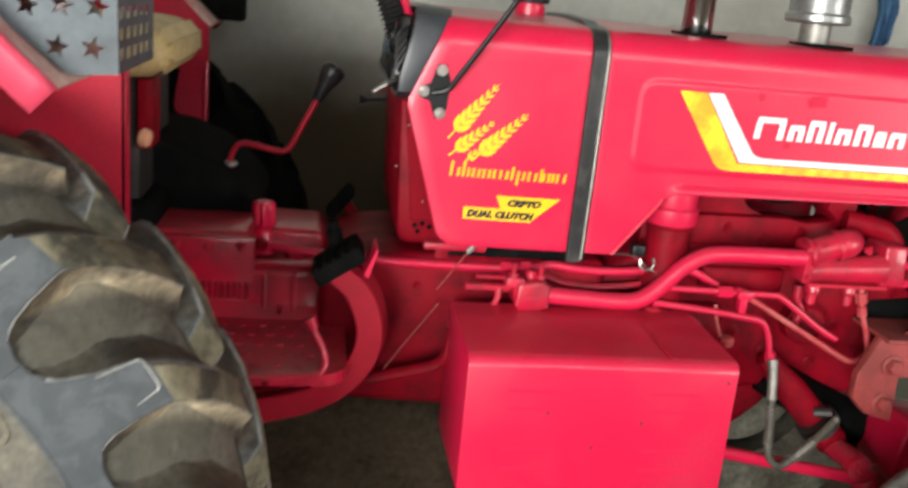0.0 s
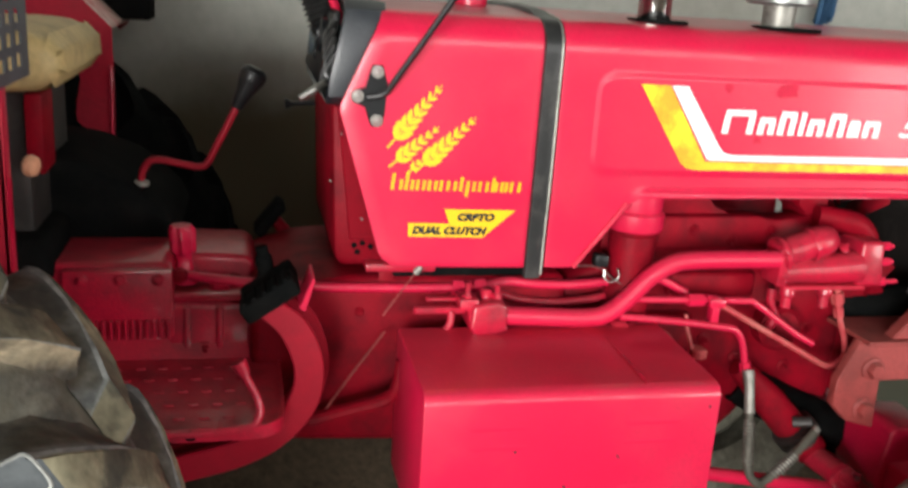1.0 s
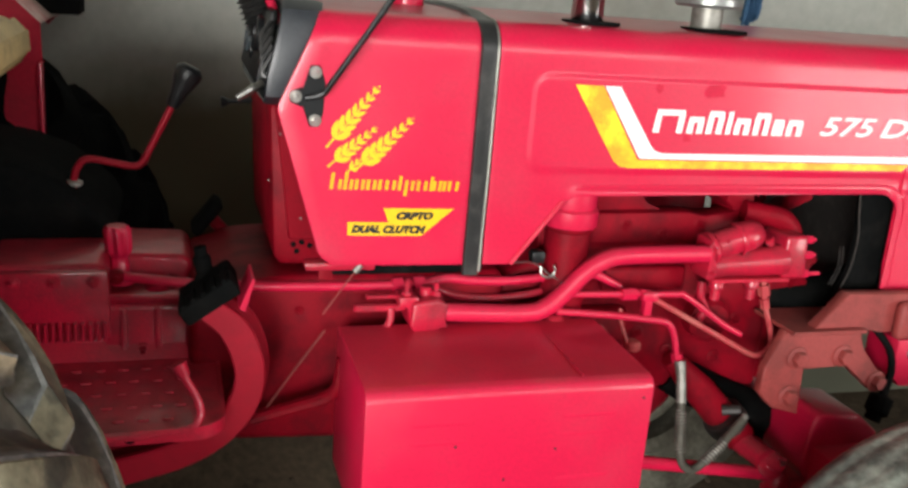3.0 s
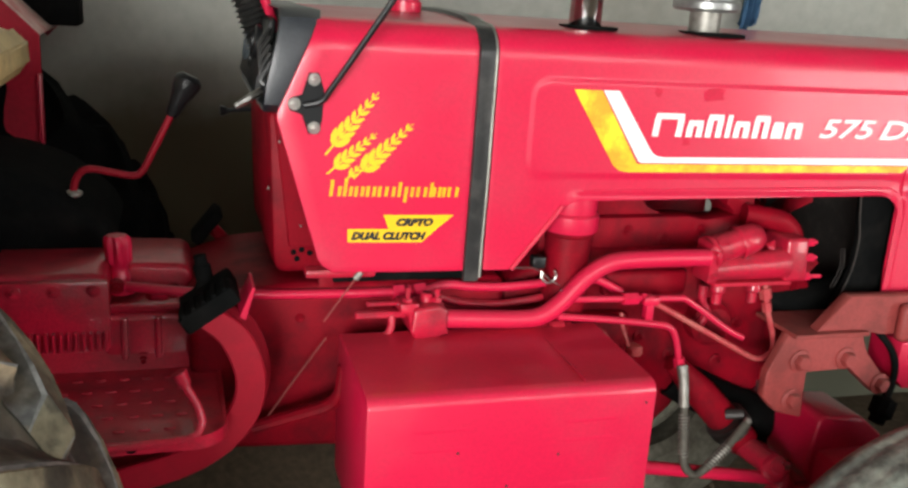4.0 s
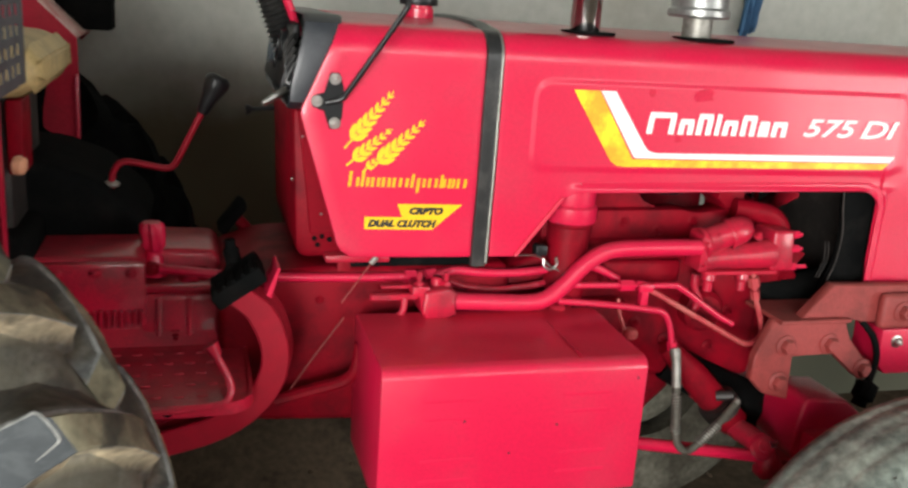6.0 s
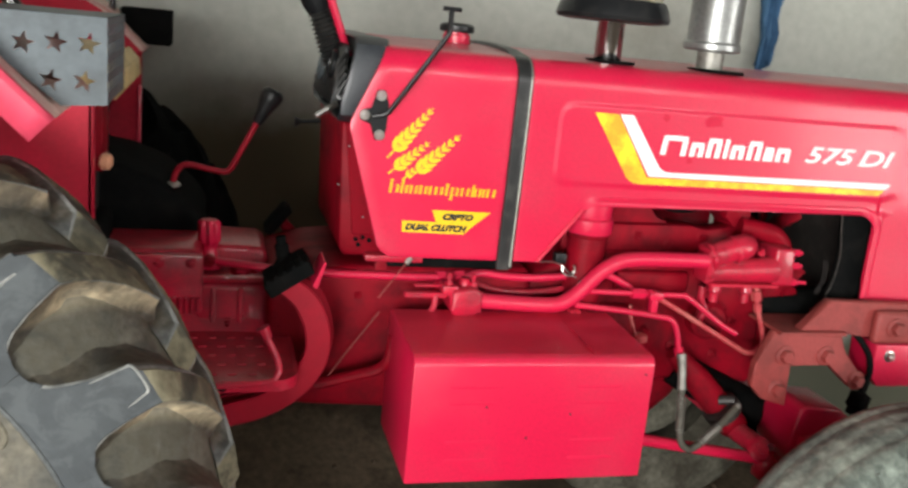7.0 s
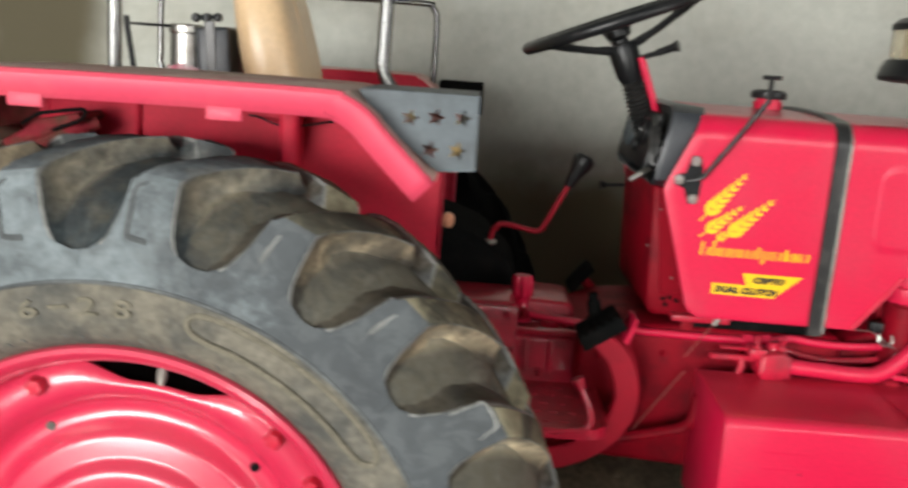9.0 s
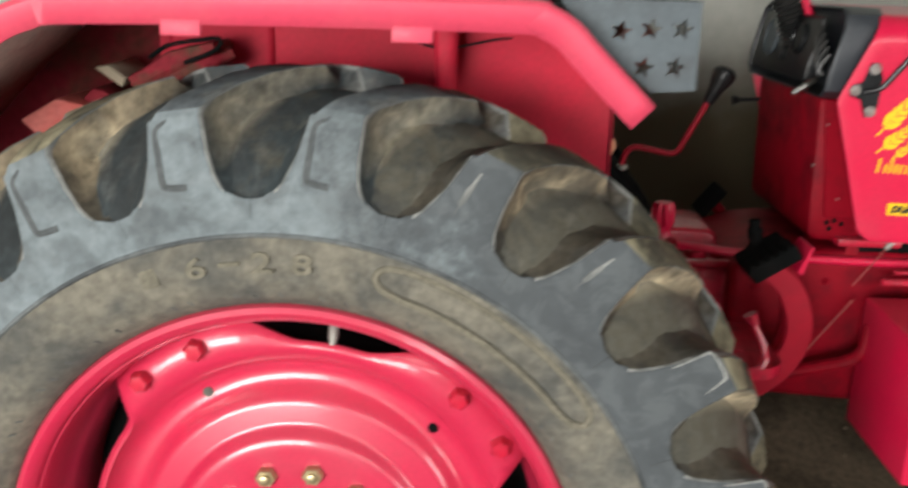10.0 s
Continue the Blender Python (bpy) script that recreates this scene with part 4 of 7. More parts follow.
# maker's word as plain white letter-sized shapes
def slug(x, z0, w, z1):
    """A letter-sized shape: two bars under a cap, or one bar where it is narrow; it leans a little."""
    lean, bar = 0.10, min(w, 0.0125)
    def at(u, z):
        return (x + u + lean * (z - z0), z)
    if w < 0.02:
        return [[at(0, z0), at(w, z0), at(w, z1), at(0, z1)]]
    cap = z1 - 0.0105
    return [[at(0, z0), at(bar, z0), at(bar, cap), at(0, cap)], [at(w - bar, z0), at(w, z0), at(w, cap), at(w - bar, cap)], [at(0, cap), at(w, cap), at(w - 0.002, z1), at(0.002, z1)]]


for x, w, tall in ((1.516, 0.058, 0.041), (1.582, 0.032, 0.030), (1.620, 0.033, 0.041), (1.660, 0.0105, 0.041), (1.677, 0.032, 0.030), (1.716, 0.033, 0.041), (1.756, 0.024, 0.030), (1.786, 0.034, 0.030)):
    decal("plain_letter_shape", slug(x, 1.3115, w, 1.3115 + tall), WHITE, hood, 0.0020)
lettering("575", 1.860, 1.984, 1.3135, 1.3495, WHITE, hood, 0.25, 0.0012)
lettering("DI", 1.995, 2.086, 1.3135, 1.3495, WHITE, hood, 0.25, 0.0012)

# scuffs in the paint above and below the word
for x, z, w, h, seed in ((1.631, 1.386, 0.026, 0.017, 1), (1.520, 1.388, 0.008, 0.011, 2), (1.585, 1.302, 0.011, 0.008, 3)):
    rnd = random.Random(seed)
    ring = [(x + w * k * math.cos(a), z + h * k * math.sin(a)) for a, k in [(2 * math.pi * i / 11, rnd.uniform(0.55, 1.0)) for i in range(11)]]
    decal("paint_scuff", [[(x, z), ring[i], ring[(i + 1) % 11]] for i in range(11)], SCUFF, hood, 0.0012, "dull dark scuff in the paint")

# wheat ears, amber word as plain shapes, yellow label on the tank cover
def grain_ear(x0, z0, x1, z1, pairs, w):
    d = Vector((x1 - x0, z1 - z0))
    n, u = Vector((-d.y, d.x)).normalized(), d.normalized()
    out = []
    for i in range(pairs):
        t = i / (pairs - 1)
        c = Vector((x0, z0)) + d * t * 0.86
        s = w * (1.0 - 0.62 * t)
        for side in (-1, 1):
            root = c + n * side * s * 0.10
            tip = c + u * s * 1.35 + n * side * s * 0.80
            mid = (root + tip) / 2
            cross = Vector((-(tip - root).y, (tip - root).x)).normalized() * s * 0.29
            run = tip - root
            out.append([tuple(root), tuple(root + run * 0.22 + cross * 0.75), tuple(mid + cross), tuple(root + run * 0.80 + cross * 0.55), tuple(tip), tuple(root + run * 0.80 - cross * 0.55), tuple(mid - cross), tuple(root + run * 0.22 - cross * 0.75)])
    out.append([tuple(Vector((x0, z0)) - u * w * 1.0 - n * 0.0016), tuple(Vector((x0, z0)) - u * w + n * 0.0016), tuple(Vector((x1, z1)) + n * 0.0008), tuple(Vector((x1, z1)) - n * 0.0008)])
    return out


for ear in ((0.962, 1.285, 1.032, 1.372, 7, 0.0195), (0.966, 1.250, 1.031, 1.306, 6, 0.0165), (1.010, 1.246, 1.090, 1.324, 7, 0.0195), (0.990, 1.236, 1.010, 1.256, 3, 0.010)):
    shapes = grain_ear(*ear)
    stem = decal("wheat_ear", shapes[-1:], YELLOW, rear_hood, 0.0018)
    for o in shapes[:-1]:
        decal("leaf", [o], YELLOW, stem, 0.0020)
for x, w, low, high in ((0.958, 0.019, 1.2025, 1.2300), (0.980, 0.015, 1.2025, 1.2310), (0.998, 0.016, 1.2025, 1.2200), (1.017, 0.016, 1.2025, 1.2200), (1.036, 0.029, 1.2025, 1.2200), (1.069, 0.006, 1.2025, 1.2270), (1.079, 0.017, 1.1935, 1.2200), (1.100, 0.018, 1.2025, 1.2200), (1.122, 0.011, 1.2025, 1.2270), (1.137, 0.013, 1.2025, 1.2200), (1.153, 0.019, 1.2025, 1.2200)):
    s = 0.0056
    glyph = [[(x, low), (x + s, low), (x + s + 0.1 * (high - low), high), (x + 0.1 * (high - low), high)]]
    for right in ([x + w - s] if 0.008 < w < 0.025 else [x + (w - s) / 2, x + w - s] if w > 0.025 else []):
        glyph.append([(right, 1.2025), (right + s, 1.2035), (right + s + 0.0017, 1.2190), (right + 0.0017, 1.2200)])
    decal("plain_letter_shape", glyph, AMBER, rear_hood, 0.0018)
decal("yellow_label", [[(0.990, 1.1475), (0.991, 1.1245), (1.115, 1.1245), (1.140, 1.1475)], [(1.058, 1.1475), (1.140, 1.1475), (1.168, 1.172), (1.048, 1.172)]], YELLOW, rear_hood, 0.0018)
lettering("CRPTO", 1.070, 1.133, 1.1525, 1.1665, INK, rear_hood, 0.3, 0.0042, 0.0028)
lettering("DUAL CLUTCH", 0.996, 1.122, 1.1285, 1.1430, INK, rear_hood, 0.3, 0.0042, 0.0028)

# black three-bolt bracket with its bent rod
bm = bmesh.new()
prism(bm, [(0.922, 1.398), (0.937, 1.398), (0.946, 1.372), (0.944, 1.325), (0.938, 1.303), (0.923, 1.303), (0.912, 1.333), (0.893, 1.340), (0.890, 1.352), (0.898, 1.360), (0.912, 1.364)], -0.272, -0.279, 0.001, 1)
bracket = part("rod_bracket", bm, BLACK, rear_hood, "black three-bolt bracket with a bent rod")
bm = bmesh.new()
tube(bm, [(0.915, -0.283, 1.348), (0.940, -0.290, 1.356), (0.955, -0.297, 1.378), (1.028, -0.332, 1.500), (1.036, -0.336, 1.520), (1.036, -0.337, 1.556)], 0.0050, 10)
tube(bm, [(1.020, -0.337, 1.558), (1.054, -0.337, 1.558)], 0.0042, 8, smooth=False)
part("bent_rod", bm, BLACK, bracket)
for x, z in ((0.930, 1.388), (0.900, 1.350), (0.931, 1.313)):
    bm = bmesh.new()
    bolt_mesh(bm, (x, -0.279, z), 0.0065, 0.006)
    part("bracket_bolt", bm, STEEL, bracket, "bright steel bolt")

# fuel cap on the tank cover
bm = bmesh.new()
lathe(bm, [(0.030, 0.0), (0.030, 0.022), (0.026, 0.024), (0.026, 0.03)], Matrix.Translation((1.125, -0.04, 1.486)), 24)
cap = part("fuel_filler", bm, RED, rear_hood)
bm = bmesh.new()
lathe(bm, [(0.036, 0.0), (0.038, 0.004), (0.037, 0.014), (0.03, 0.019), (0.0, 0.020)], Matrix.Translation((1.125, -0.04, 1.514)), 20)
part("fuel_cap", bm, BLACK, cap)
# air pre-cleaner on its pipe, and the exhaust silencer, both through dark holes in the hood
PRE, EXH = (1.424, -0.185), (1.672, -0.185)
for (x, y), r in ((PRE, 0.052), (EXH, 0.060)):
    bm = bmesh.new()
    lathe(bm, [(r, -0.004), (r, 0.0015), (0.0, 0.0018)], Matrix.Translation((x, y, TOP - 0.0050)), 32)
    part("hood_hole", bm, NIGHT, hood)
bm = bmesh.new()
lathe(bm, [(0.029, 1.40), (0.029, 1.572), (0.033, 1.578)], Matrix.Translation((*PRE, 0)), 28)
pipe = part("air_intake", bm, CHROME, tractor, "chromed intake pipe with a clear pre-cleaner bowl")
bm = bmesh.new()
lathe(bm, [(0.034, 1.574), (0.090, 1.566), (0.116, 1.570), (0.119, 1.578), (0.114, 1.596), (0.106, 1.611), (0.092, 1.614)], Matrix.Translation((*PRE, 0)), 44)
part("cleaner_base", bm, BLACK, pipe)
bm = bmesh.new()
lathe(bm, [(0.097, 1.612), (0.101, 1.620), (0.101, 1.668), (0.098, 1.674)], Matrix.Translation((*PRE, 0)), 44)
part("dust_bowl", bm, glass, pipe, "clear dusty plastic bowl")
bm = bmesh.new()
lathe(bm, [(0.060, 1.60), (0.060, 1.675)], Matrix.Translation((*PRE, 0)), 24)
part("bowl_core", bm, CREAM, pipe)
bm = bmesh.new()
lathe(bm, [(0.103, 1.670), (0.104, 1.682), (0.090, 1.694), (0.03, 1.706), (0.0, 1.707)], Matrix.Translation((*PRE, 0)), 40)
part("cleaner_lid", bm, BLACK, pipe)
bm = bmesh.new()
lathe(bm, [(0.029, 1.40), (0.029, 1.536)], Matrix.Translation((*EXH, 0)), 24)
pipe = part("exhaust", bm, DULL_STEEL, tractor, "silver exhaust silencer standing on the hood")
bm = bmesh.new()
lathe(bm, [(0.028, 1.528), (0.058, 1.530), (0.062, 1.534), (0.062, 1.545), (0.0565, 1.550), (0.0565, 1.96), (0.060, 1.965), (0.05, 1.985), (0.028, 1.99), (0.027, 2.12), (0.025, 2.12)], Matrix.Translation((*EXH, 0)), 36, caps=False)
part("silencer", bm, SILENCER, pipe)

# ---- dash and steering ----
def dash_rear(z):
    return 0.856 + 0.025 * ease(z, 1.35, 1.50)


# surround: a deep frame, open to the rear
bm = bmesh.new()
def dash_loop(g, dx):
    out = []
    for y, z in ((-0.235, 1.330), (-0.258, 1.345), (-0.262, 1.375), (-0.262, 1.456), (-0.252, 1.480), (-0.222, 1.492), (0.222, 1.492), (0.252, 1.480), (0.262, 1.456), (0.262, 1.375), (0.258, 1.345), (0.235, 1.330)):
        zz = 1.415 + (z - 1.415) * g
        out.append((dash_rear(zz) + dx, y * g, zz))
    return out


rim_rows = [dash_loop(1.0, 0.095), dash_loop(1.0, 0.010), dash_loop(0.992, 0.002), dash_loop(0.975, 0.0), dash_loop(0.955, 0.003), dash_loop(0.93, 0.035), dash_loop(0.86, 0.050)]
for i, row in enumerate(rim_rows[0]):
    x, y, z = row
    rim_rows[0][i] = (0.885 + (z - 1.33) / 0.17 * 0.060 + 0.004, y, z)
vs, fs = sheet(bm, rim_rows, close=True)
bm.faces.new(vs[-1])
dash = part("dash_surround", bm, DASH, tractor, "blue-black moulded plastic dash surround")
bm = bmesh.new()
prism(bm, [(0.872, 1.470), (0.884, 1.474), (0.880, 1.350), (0.848, 1.352)], -0.155, 0.205, 0.006, 2)
part("instrument_panel", bm, BLACK, dash)
for y, z, r in ((0.10, 1.420, 0.040), (-0.075, 1.428, 0.030), (0.0, 1.392, 0.016), (-0.09, 1.376, 0.012)):
    bm = bmesh.new()
    lathe(bm, [(r, -0.004), (r, 0.006), (r * 0.88, 0.008), (r * 0.84, 0.004), (0, 0.004)], along((0.861, y, z), (0.81, y, z + 0.008)), 24)
    part("gauge", bm, GALV if r > 0.035 else BLACK, dash)
bm = bmesh.new()
for k in range(5):
    tube(bm, [(0.872, -0.165 - 0.012 * k, 1.455 - 0.012 * k), (0.856, -0.18 - 0.008 * k, 1.425 - 0.012 * k), (0.866, -0.19 - 0.006 * k, 1.37)], 0.0045, 7)
part("dash_cable", bm, BLACK_RUBBER, dash)
bm = bmesh.new()
tube(bm, [(0.858, -0.195, 1.358), (0.836, -0.203, 1.347)], 0.0065, 10, smooth=False)
tube(bm, [(0.840, -0.202, 1.348), (0.816, -0.208, 1.334)], [0.008, 0.005], 8, smooth=False)
part("ignition_key", bm, STEEL, dash, "bright key in the lock")
bm = bmesh.new()
tube(bm, [(0.880, 0.170, 1.278), (0.820, 0.170, 1.274)], 0.0045, 8, smooth=False)
tube(bm, [(0.822, 0.170, 1.274), (0.809, 0.170, 1.273)], [0.007, 0.012], 10, smooth=False)
part("pull_knob", bm, BLACK, dash)

COL, HUB = Vector((0.900, 0.0, 1.392)), Vector((0.806, 0.0, 1.612))
axis = (HUB - COL).normalized()
bm = bmesh.new()
tube(bm, [COL, HUB + axis * 0.02], 0.018, 14, smooth=False)
column = part("steering_column", bm, BLACK, tractor, "black steering column with a ribbed rubber boot")
bm = bmesh.new()
prof = []
for i in range(29):
    prof.append((0.020 + 0.009 * (i % 2) + 0.008 * (1 - i / 28), 0.030 + 0.135 * i / 28))
lathe(bm, prof, along(COL, HUB), 20)
part("ribbed_boot", bm, BLACK_RUBBER, column)
bm = bmesh.new()
lathe(bm, [(0.024, 0.160), (0.031, 0.180), (0.034, 0.235), (0.030, 0.250), (0.0, 0.255)], along(COL, HUB), 22)
part("hub", bm, BLACK, column)
bm = bmesh.new()
tube(bm, [(0.898, -0.042, 1.455), (0.868, -0.042, 1.530), (0.842, -0.042, 1.596)], 0.0085, 10)
part("throttle_tube", bm, RED, column, "red throttle tube")
bm = bmesh.new()
tube(bm, [(0.842, -0.042, 1.594), (0.876, -0.06, 1.608)], 0.006, 8, smooth=False)
tube(bm, [(0.872, -0.058, 1.606), (0.902, -0.075, 1.620), (0.912, -0.080, 1.624)], [0.008, 0.009, 0.014], 12, smooth=False)
part("throttle_lever", bm, BLACK, column)
# wheel: dished, its plane leaning to the driver
WC = Vector((0.783, 0.0, 1.664))
axis = Vector((-0.37, -0.02, 0.93)).normalized()
R_W = 0.200
tilt = along(WC, WC + axis)
bm = bmesh.new()
ring = [tilt @ Vector((R_W * math.cos(t), R_W * math.sin(t), 0.0)) for t in [2 * math.pi * i / 56 for i in range(57)]]
tube(bm, ring, 0.0135, 12, smooth=False, caps=False)
swheel = part("steering_wheel", bm, BLACK, tractor, "black plastic three-spoke steering wheel")
for a in (180, 60, -60):
    bm = bmesh.new()
    p = tilt @ Vector((R_W * math.cos(radians(a)), R_W * math.sin(radians(a)), 0))
    q = tilt @ Vector((0.025 * math.cos(radians(a)), 0.025 * math.sin(radians(a)), -0.062))
    tube(bm, [p, p.lerp(q, 0.62) - axis * 0.004, q], [0.010, 0.0085, 0.010], 10)
    part("spoke", bm, BLACK, swheel)
bm = bmesh.new()
lathe(bm, [(0.012, -0.075), (0.012, -0.045), (0.028, -0.035), (0.03, -0.02), (0.026, -0.012), (0, -0.01)], tilt, 20)
part("centre_cap", bm, BLACK, swheel)


# ---- firewall tower under the dash ----
bm = bmesh.new()
prism(bm, [(0.868, 1.330), (0.878, 1.070), (0.890, 1.055), (0.985, 1.055), (0.985, 1.330)], -0.198, 0.198, 0.010, 2)
tower = part("dash_tower", bm, RED_SHADE, tractor, "red painted steel tower below the dash")
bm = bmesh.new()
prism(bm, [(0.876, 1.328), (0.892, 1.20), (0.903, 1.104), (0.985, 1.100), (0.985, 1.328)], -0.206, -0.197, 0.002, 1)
part("side_plate", bm, RED_SHADE, tower)
for x, z in ((0.912, 1.092), (0.926, 1.096), (0.940, 1.090), (0.918, 1.080)):
    bm = bmesh.new()
    lathe(bm, [(0.005, 0), (0.005, 0.0012), (0, 0.0014)], Matrix.Translation((x, -0.198, z)) @ OUT, 10)
    part("bolt_hole", bm, NIGHT, tower)
# black block added in place of the shade in the gap under the tank
bm = bmesh.new()
block(bm, (0.975, -0.195, 1.036), (1.255, 0.12, 1.085), 0.008, 2)
part("tank_mount", bm, NIGHT, tractor, "black block added for the dark gap under the tank")
for x, z in ((0.885, 1.282), (0.868, 1.205), (0.922, 1.14)):
    bm = bmesh.new()
    bolt_mesh(bm, (x, -0.205, z), 0.0024, 0.002, washer=False)
    part("tower_screw", bm, DULL_STEEL, tower)
bm = bmesh.new()
block(bm, (0.930, -0.225, 1.052), (1.050, -0.165, 1.066), 0.003)
ledge = part("support_ledge", bm, RED_CAST, tower)
bm = bmesh.new()
block(bm, (0.956, -0.200, 0.985), (0.982, -0.190, 1.053), 0.003)
part("ledge_leg", bm, RED_SHADE, ledge)


# ---- rear fenders ----
def fender(sign, label, up=0.0):
    """Flat-topped fender: skirted outer band, top sheet, inner side panel. sign: -1 right, 1 left."""
    y_out, y_in = 0.850, 0.50
    top = [(-0.62, 1.16), (-0.50, 1.285), (-0.385, 1.395), (-0.345, 1.430), (-0.30, 1.450), (-0.25, 1.459), (0.0, 1.464), (0.28, 1.464), (0.320, 1.457), (0.350, 1.440), (0.376, 1.414), (0.444, 1.348)]
    path = smooth_path([(x, 0, z + up) for x, z in top], 5)
    bm = bmesh.new()
    outer, rows = [], []
    for i, p in enumerate(path):
        d = (path[min(i + 1, len(path) - 1)] - path[max(i - 1, 0)]).normalized()
        nrm = Vector((d.z, 0, -d.x))
        low = p + nrm * 0.037
        rows.append([(low.x, sign * y_out, low.z), (p.x + nrm.x * 0.006, sign * y_out, p.z + nrm.z * 0.006), (p.x + nrm.x * 0.001, sign * (y_out - 0.003), p.z + nrm.z * 0.001), (p.x, sign * (y_out - 0.009), p.z), (p.x, sign * 0.68, p.z), (p.x, sign * y_in, p.z)])
    vs, fs = sheet(bm, rows)
    for i, f in enumerate(fs):
        f.material_index = 1 if i % 5 >= 3 else 0
    fen = part("rear_fender", bm, [RED_FENDER, DUSTRED], tractor, label, angle=18)
    s = fen.modifiers.new("thickness", "SOLIDIFY")
    s.thickness, s.offset = 0.004, 0
    bm = bmesh.new()
    out = [(-0.261, 1.4575 + up)] + [(p.x, p.z + 0.0005) for p in path if p.x > -0.26] + [(0.446, 1.30), (0.446, 0.86), (0.40, 0.80), (-0.261, 0.80)]
    prism(bm, out, sign * (y_in - 0.004), sign * y_in, 0)
    part("inner_panel", bm, RED_DULL, fen)
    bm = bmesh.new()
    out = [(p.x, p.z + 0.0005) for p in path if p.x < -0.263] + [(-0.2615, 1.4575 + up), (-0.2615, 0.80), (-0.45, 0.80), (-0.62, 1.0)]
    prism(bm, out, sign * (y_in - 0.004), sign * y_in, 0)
    part("splash_panel", bm, MUD_SHADE_RED, fen, "red panel with splashed mud, the fender's shade in its paint")
    bm = bmesh.new()
    prism(bm, [(-0.245, 1.44), (-0.10, 1.445), (-0.082, 1.435), (-0.082, 1.10), (-0.245, 1.10)], sign * (y_in - 0.012), sign * (y_in + 0.010), 0.0095, 4)
    part("pressed_panel", bm, RED_DULL, fen)

    for x in (-0.112, 0.158):
        bm = bmesh.new()
        block(bm, (x - 0.024, sign * y_out - 0.003, 1.413), (x + 0.024, sign * y_out + 0.003, 1.432), 0.002)
        part("edge_tab", bm, RED_FENDER, fen)
    bm = bmesh.new()
    prism(bm, [(0.165, 1.445), (0.205, 1.445), (0.200, 1.30), (0.170, 1.30)], sign * 0.505, sign * 0.56, 0.012, 3)
    part("panel_rib", bm, RED_DULL, fen)
    bm = bmesh.new()
    block(bm, (0.438, sign * 0.50, 0.86), (0.446, sign * 0.47, 1.345), 0.002)
    part("front_flange", bm, RED, fen)
    return fen


fender(-1, "red flat-topped rear fender with a bright outer skirt")
fender(1, "far red flat-topped rear fender", 0.080)

# wiring loom along the fender's underside
bm = bmesh.new()
tube(bm, [(-0.058, -0.508, 1.33), (-0.046, -0.510, 1.366), (-0.040, -0.512, 1.398), (-0.010, -0.512, 1.413), (0.048, -0.512, 1.410), (0.11, -0.515, 1.414), (0.18, -0.565, 1.404), (0.26, -0.520, 1.416), (0.31, -0.508, 1.420)], 0.0019, 8)
part("wiring_loom", bm, BLACK, tractor, "black wiring loom under the fender")
# crumpled wrap hanging at the rear inside of the fender
bm = bmesh.new()
prism(bm, [(-0.278, 1.348), (-0.246, 1.366), (-0.215, 1.388), (-0.176, 1.396), (-0.150, 1.403), (-0.143, 1.390), (-0.185, 1.370), (-0.222, 1.355), (-0.267, 1.330)], -0.615, -0.50, 0.005, 2)
wrap = part("bundled_wrap", bm, WRAP, tractor, "dusty red wrapped bundle under the fender")
bm = bmesh.new()
tube(bm, [(-0.272, -0.60, 1.316), (-0.225, -0.605, 1.340), (-0.18, -0.60, 1.362), (-0.13, -0.58, 1.386)], [0.012, 0.018, 0.016, 0.010], 10)
part("roll", bm, WRAP, wrap)
bm = bmesh.new()
tube(bm, [(-0.240, -0.618, 1.378), (-0.212, -0.619, 1.396), (-0.165, -0.619, 1.405), (-0.140, -0.618, 1.408), (-0.136, -0.618, 1.400), (-0.150, -0.618, 1.388), (-0.190, -0.618, 1.372)], 0.0032, 8)
part("strap_loop", bm, NIGHT, wrap)
bm = bmesh.new()
prism(bm, [(-0.322, 1.362), (-0.300, 1.366), (-0.276, 1.348), (-0.282, 1.334), (-0.306, 1.350)], -0.62, -0.50, 0.002, 1)
part("brown_tag", bm, STAIN, wrap)
bm = bmesh.new()
prism(bm, [(-0.436, 1.282), (-0.380, 1.315), (-0.318, 1.303), (-0.352, 1.276), (-0.384, 1.257), (-0.412, 1.260)], -0.625, -0.50, 0.003, 2)
part("carton", bm, CARTON, wrap)
bm = bmesh.new()
prism(bm, [(-0.352, 1.312), (-0.334, 1.330), (-0.300, 1.318), (-0.318, 1.300)], -0.600, -0.50, 0.003, 2)
part("red_tag", bm, WRAP, wrap)


# ---- perforated guard on the fender front ----
def star(cx, cz, r, turn=0.0):
    return [(cx + (r if k % 2 == 0 else r * 0.42) * math.sin(math.pi * k / 5 + turn), cz + (r if k % 2 == 0 else r * 0.42) * math.cos(math.pi * k / 5 + turn)) for k in range(10)]


